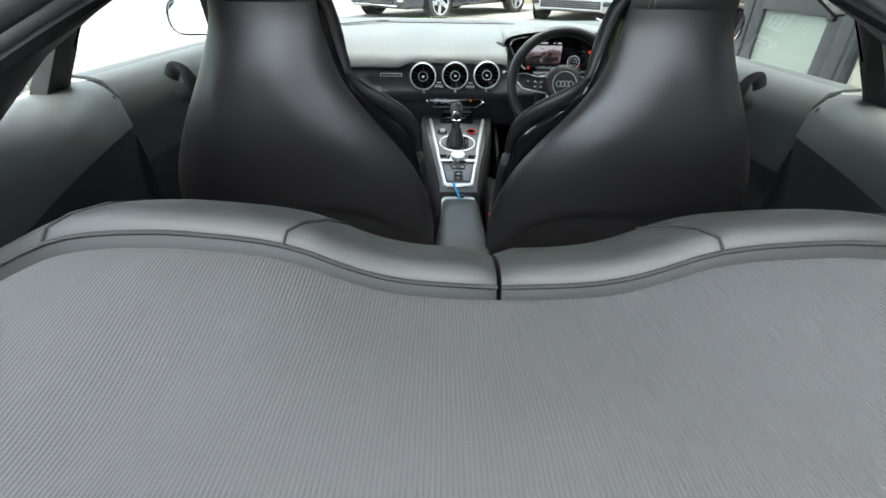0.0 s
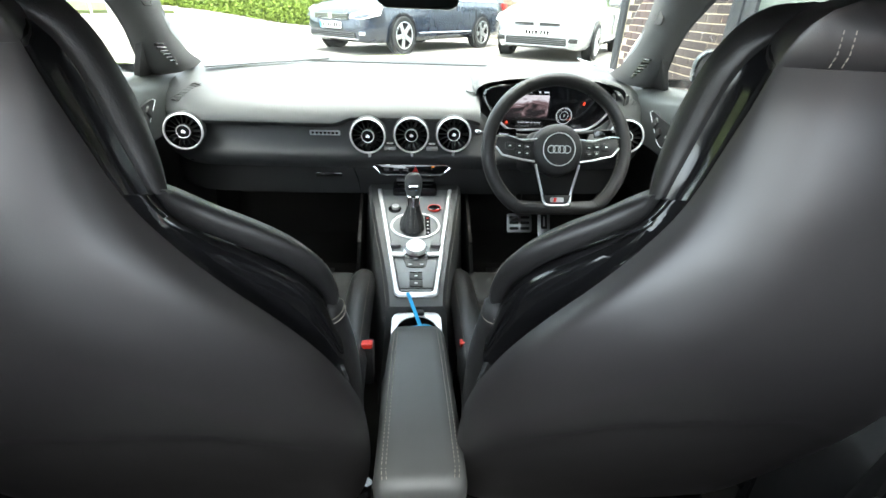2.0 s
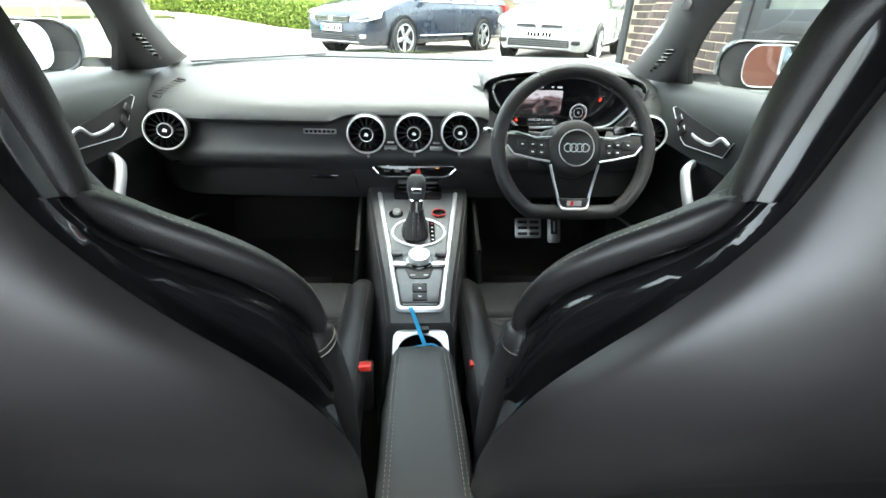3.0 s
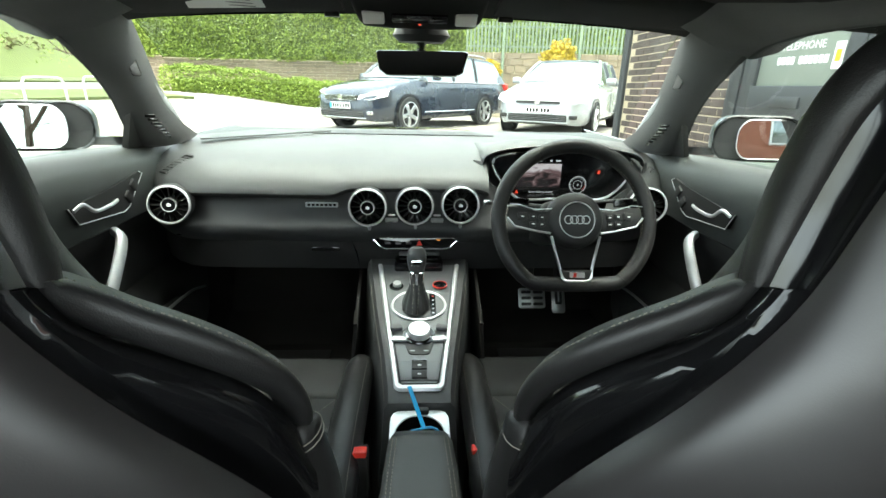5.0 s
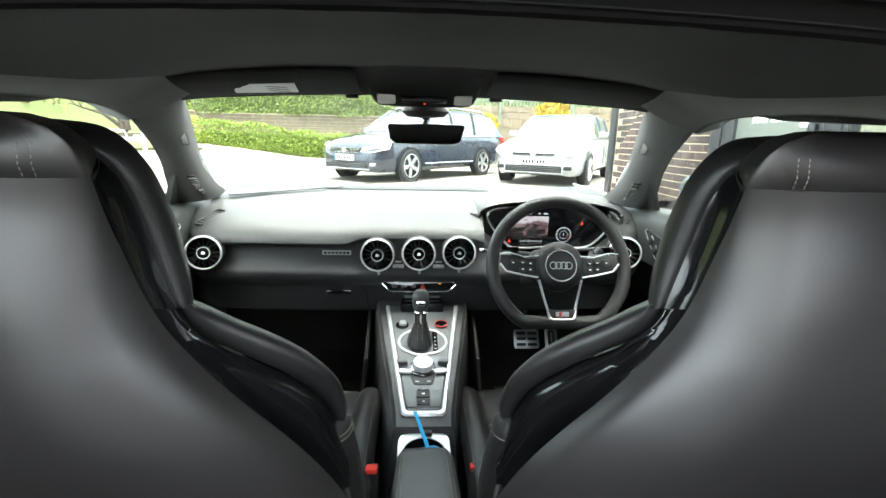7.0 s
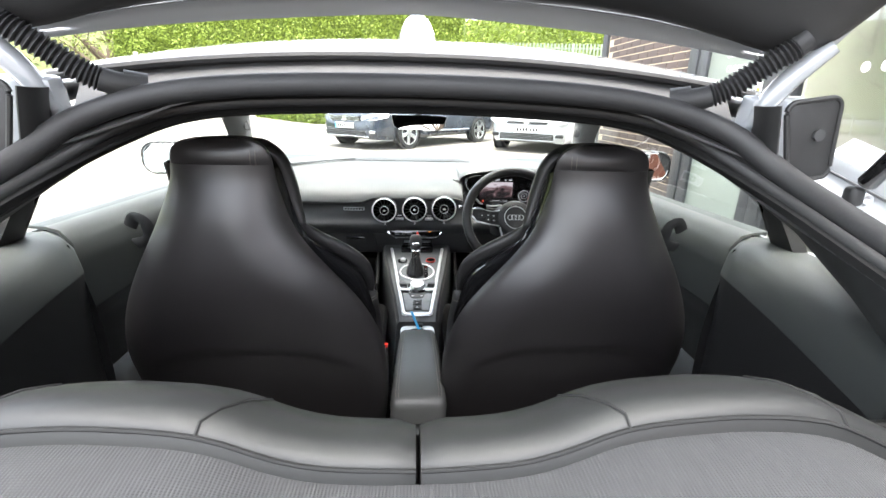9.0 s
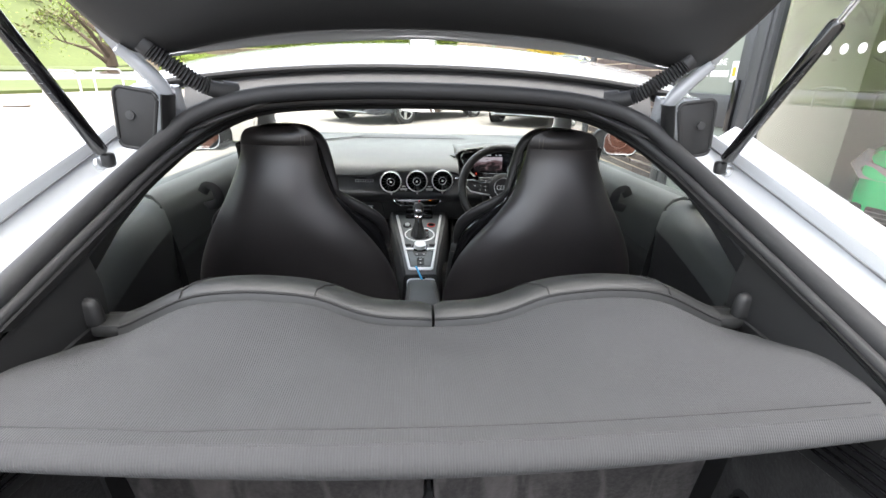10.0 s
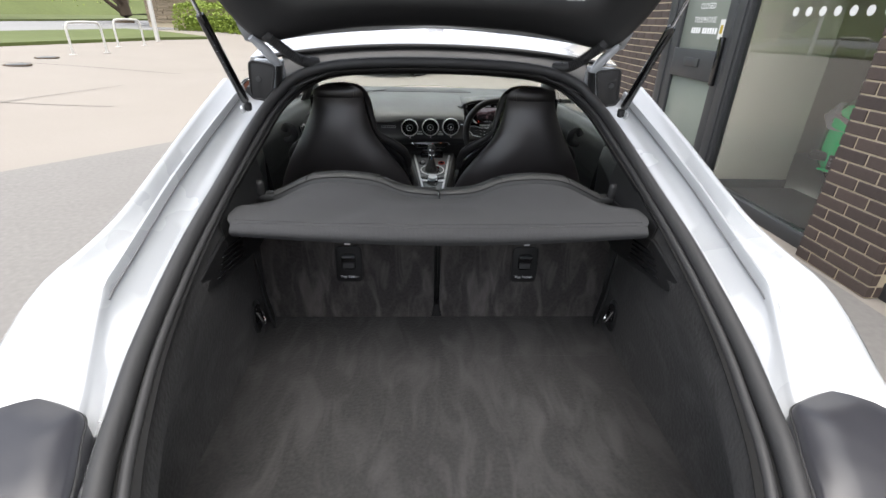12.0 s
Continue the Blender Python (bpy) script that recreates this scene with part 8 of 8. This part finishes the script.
tree("street_tree", -4.6, -19.0, 8, 0.22, 24, "bare spring tree behind the parked coupe", 0)
tree("street_tree", -17.2, 30.0, 9, 0.42, 21, "street tree with a thick trunk and sparse spring leaves", 2500)
tree("street_tree", -24.5, 27.0, 9, 0.38, 22, "street tree with a thick trunk and sparse spring leaves", 2500)
tree("street_tree", -33.0, 40.0, 9, 0.35, 23, "street tree on the bank with sparse leaves", 2500)
for k, (x, y) in enumerate(((-34, 30), (-40, 36), (-30, 46), (-44, 26), (-26, 56), (-38, 50))):
    tree("bank_tree", x, y, 8, 0.25, 40 + k, "bare spring tree on the grass bank", 1800)
parked_car("far_suv", (-27.0, 45.0), 300, 4.5, 2.65, 1.85, 1.65, material("black_car_paint", (0.01, 0.01, 0.012), 0.2, coat=1.0), "black car on the road beyond the verge", "distant cars", True, 0, gz(-27.0, 45.0))

# ---- showroom front ----
FX = 2.60
front = thing("showroom_wall", (FX, 5.6, 0), "dark brown brick showroom wall with cream joints", "brick wall", "", "structure")
part("wall_core", rbox((FX + 0.124, 5.62, 1.75), (0.27, 2.06, 3.5), 0.004), MORTAR, front)
bk_mesh = bpy.data.meshes.new("brick")
bm = rbox((0, 0, 0), (0.045, 0.215, 0.065), 0.004, 1)
bmesh.ops.recalc_face_normals(bm, faces=bm.faces)
bm.to_mesh(bk_mesh)
bm.free()
bk_mesh.materials.append(BRICK)
bk_half = bk_mesh.copy()
bk_half.transform(Matrix.Diagonal((1, 0.475, 1, 1)))
bk_end = bk_mesh.copy()
bk_end.transform(Matrix.Rotation(radians(90), 4, "Z"))


def brick(me, parent, p):
    ob = new("brick", me)
    ob.parent = parent
    ob.location = Vector(p) - BASE[parent]


for row in range(31):
    z = 0.04 + row * 0.075 + 0.25
    y = 4.60 + 0.11
    if row % 2:
        brick(bk_half, front, (FX + 0.005, 4.60 + 0.052, z))
        y += 0.1125
    while y + 0.10 < 6.66:
        brick(bk_mesh, front, (FX + 0.005, y, z))
        y += 0.225
part("corner_pipe", tube([(FX - 0.03, 6.70, 0), (FX - 0.03, 6.70, 3.5)], 0.055, 10), FRAME, front, "dark rain pipe at the corner")
pier = thing("brick_pier", (2.62, 1.60, 0), "dark brown brick pier with cream joints", "brick pier", "", "structure")
Y0 = 1.33
part("pier_core", rbox((2.648, Y0 + 0.276, 1.6), (0.325, 0.540, 3.2), 0.004), MORTAR, pier)
for row in range(40):
    z = 0.04 + row * 0.075
    if row % 2:
        brick(bk_half, pier, (2.502, Y0 + 0.0513, z))
        for k in range(2):
            brick(bk_mesh, pier, (2.502, Y0 + 0.22 + 0.225 * k, z))
    else:
        for k in range(2):
            brick(bk_mesh, pier, (2.502, Y0 + 0.1075 + 0.225 * k, z))
        brick(bk_half, pier, (2.502, Y0 + 0.5013, z))
    for yy in (Y0 + 0.0225, Y0 + 0.530):
        brick(bk_end, pier, (2.642 + 0.05 * (row % 2), yy, z))
# door
dr = thing("showroom_door", (FX, 3.95, 0), "anthracite glazed door with opening hours lettering", "door", "", "structure")
for y, wd in ((4.53, 0.14), (3.36, 0.12)):
    part("door_post", rbox((FX + 0.02, y, 1.4), (0.12, wd, 2.8), 0.008), FRAME, dr)
part("door_head", rbox((FX + 0.02, 3.95, 2.55), (0.12, 1.1, 0.5), 0.008), FRAME, dr)
part("door_stile", rbox((FX, 4.38, 1.15), (0.06, 0.14, 2.3), 0.006), FRAME, dr)
part("door_stile", rbox((FX, 3.49, 1.15), (0.06, 0.12, 2.3), 0.006), FRAME, dr)
part("mid_rail", rbox((FX - 0.005, 3.93, 1.05), (0.07, 0.78, 0.26), 0.006), FRAME, dr)
part("foot_rail", rbox((FX, 3.93, 0.12), (0.06, 0.78, 0.24), 0.006), FRAME, dr)
part("letter_box", rbox((FX - 0.045, 3.93, 1.07), (0.02, 0.27, 0.075), 0.006), FRAME, dr, "anthracite letter flap")
part("pull_plate", rbox((FX - 0.045, 3.50, 1.10), (0.03, 0.06, 0.40), 0.006), SCREEN, dr)
FROST = material("frosted_door_glass", (0.20, 0.225, 0.195), 0.3, stain=0.15, grain=0.1, size=60)
part("upper_pane", rbox((FX + 0.005, 3.93, 1.74), (0.012, 0.78, 1.12), 0.002), FROST, dr, "pale frosted pane")
part("lower_pane", rbox((FX + 0.005, 3.93, 0.58), (0.012, 0.78, 0.68), 0.002), FROST, dr, "pale frosted pane")
for words, z, sz in (("SUNDAY", 1.66, 0.07), ("CLOSED", 1.55, 0.07), ("TELEPHONE", 1.435, 0.07)):
    text_part("lettering", words, sz, pose(FX - 0.004, 3.93, z, 90, 0, -90), PRINT, dr)
for k in range(10):
    part("number_bar", rbox((FX - 0.003, 4.12 - 0.042 * k - (0.03 if k > 3 else 0), 1.345), (0.002, 0.03, 0.05), 0), PRINT, dr)
nt_ = part("notice", rbox((FX - 0.006, 3.62, 1.36), (0.004, 0.075, 0.16), 0.001, 1), PAPER, dr, "small white and yellow notice")
part("notice_mark", rbox((FX - 0.009, 3.62, 1.36), (0.002, 0.04, 0.07), 0), YELLOW, nt_)
# glazing
SHOP_GLASS = material("shop_plate_glass", (0.93, 0.97, 0.95), 0.0, trans=1.0, ior=1.6)
win = thing("showroom_window", (FX, 2.5, 0), "large showroom window with dark frames and white dots", "shop window", "", "structure")
p = part("pane", rbox((FX + 0.02, 2.58, 1.45), (0.012, 1.44, 2.7), 0.001, 1), SHOP_GLASS, win, "clear plate glass")
p.visible_shadow = False
p = part("pane", rbox((FX + 0.02, -0.65, 1.45), (0.012, 3.9, 2.7), 0.001, 1), SHOP_GLASS, win, "clear plate glass")
p.visible_shadow = False
for y in (3.30, -2.6):
    part("mullion", rbox((FX + 0.02, y, 1.4), (0.09, 0.07, 2.8), 0.006), FRAME, win)
for z, h in ((0.05, 0.10), (2.83, 0.08)):
    part("sill_rail", rbox((FX + 0.02, 0.4, z), (0.10, 5.9, h), 0.006), FRAME, win)
part("fascia", rbox((FX + 0.05, 0.5, 3.2), (0.2, 7.6, 0.7), 0.01), FRAME, win)
for k in range(16):
    part("dot", lathe([(0, 0), (0.030, 0), (0.030, 0.001), (0, 0.001)], 16, pose(FX + 0.008, 2.78 - 0.125 * k, 1.49, 0, -90, 0)), PAPER, win, "white warning dot")
# room behind the glass
solo("showroom_floor", rbox((5.2, 1.0, 0.01), (5.0, 7.2, 0.03), 0.002), material("grey_showroom_floor", (0.42, 0.42, 0.40), 0.35, stain=0.3, grain=0.15, size=30), "smooth grey showroom floor", "floor", "", "structure")
solo("entrance_mat", rbox((3.04, 2.62, 0.035), (0.76, 1.16, 0.015), 0.005), material("dark_ribbed_mat", (0.03, 0.03, 0.032), 0.9, grain=0.5, size=120, bump=0.6), "dark ribbed entrance mat behind the glass", "door mat")
room = thing("showroom_room", (5.2, 1.0, 0), "plain cream inner walls of the showroom", "inner wall", "", "structure")
part("back_wall", rbox((7.7, 1.0, 1.6), (0.1, 7.2, 3.2), 0.004), CREAM, room)
# ends added as solid walls instead of glazing, to keep daylight out
part("end_wall", rbox((5.2, 4.62, 1.6), (5.0, 0.08, 3.2), 0.004), CREAM, room)
part("end_wall", rbox((5.2, -2.66, 1.6), (5.0, 0.08, 3.2), 0.004), CREAM, room)
part("screen_wall", rbox((3.02, 3.30, 1.5), (0.70, 0.10, 3.0), 0.004), CREAM, room)
part("skirting", rbox((3.02, 3.244, 0.06), (0.70, 0.012, 0.10), 0.003), FRAME, room)
solo("showroom_roof", rbox((5.2, 1.8, 3.58), (5.4, 10.0, 0.12), 0.01), FRAME, "flat dark showroom roof", "roof", "", "structure")
solo("showroom_side", rbox((5.3, 6.60, 1.75), (5.0, 0.10, 3.5), 0.005), MORTAR, "plain showroom end wall", "wall", "", "structure")
parked_car("green_sports_car", (4.45, 2.64), 196, 4.4, 2.5, 1.9, 1.25, material("bright_green_car_paint", (0.02, 0.42, 0.14), 0.2, coat=1.0), "bright green sports car in the showroom", "showroom cars", False, 0, 0.025)

# houses behind the camera, seen in the mirrors
hs = thing("terraced_house", (10, -28, 0), "red brick terraced house with white windows", "house", "houses")
part("house_wall", rbox((10, -28, 3.2), (16, 7, 6.4), 0.02), RED_BRICK, hs)
part("roof", loft([[(x, -24.3, 6.3), (x, -28, 8.8), (x, -31.7, 6.3)] for x in (1.8, 18.2)], False, False, 0.15), SLATE, hs, "grey slate roof")
for k in range(5):
    for z in (1.8, 4.6):
        wn_ = part("window", rbox((3.6 + 3.2 * k, -24.48, z), (1.3, 0.10, 1.5), 0.02), PRINT, hs, "white framed window")
        part("pane", rbox((3.6 + 3.2 * k, -24.42, z), (1.1, 0.03, 1.3), 0.01), DARK_GLASS, wn_)
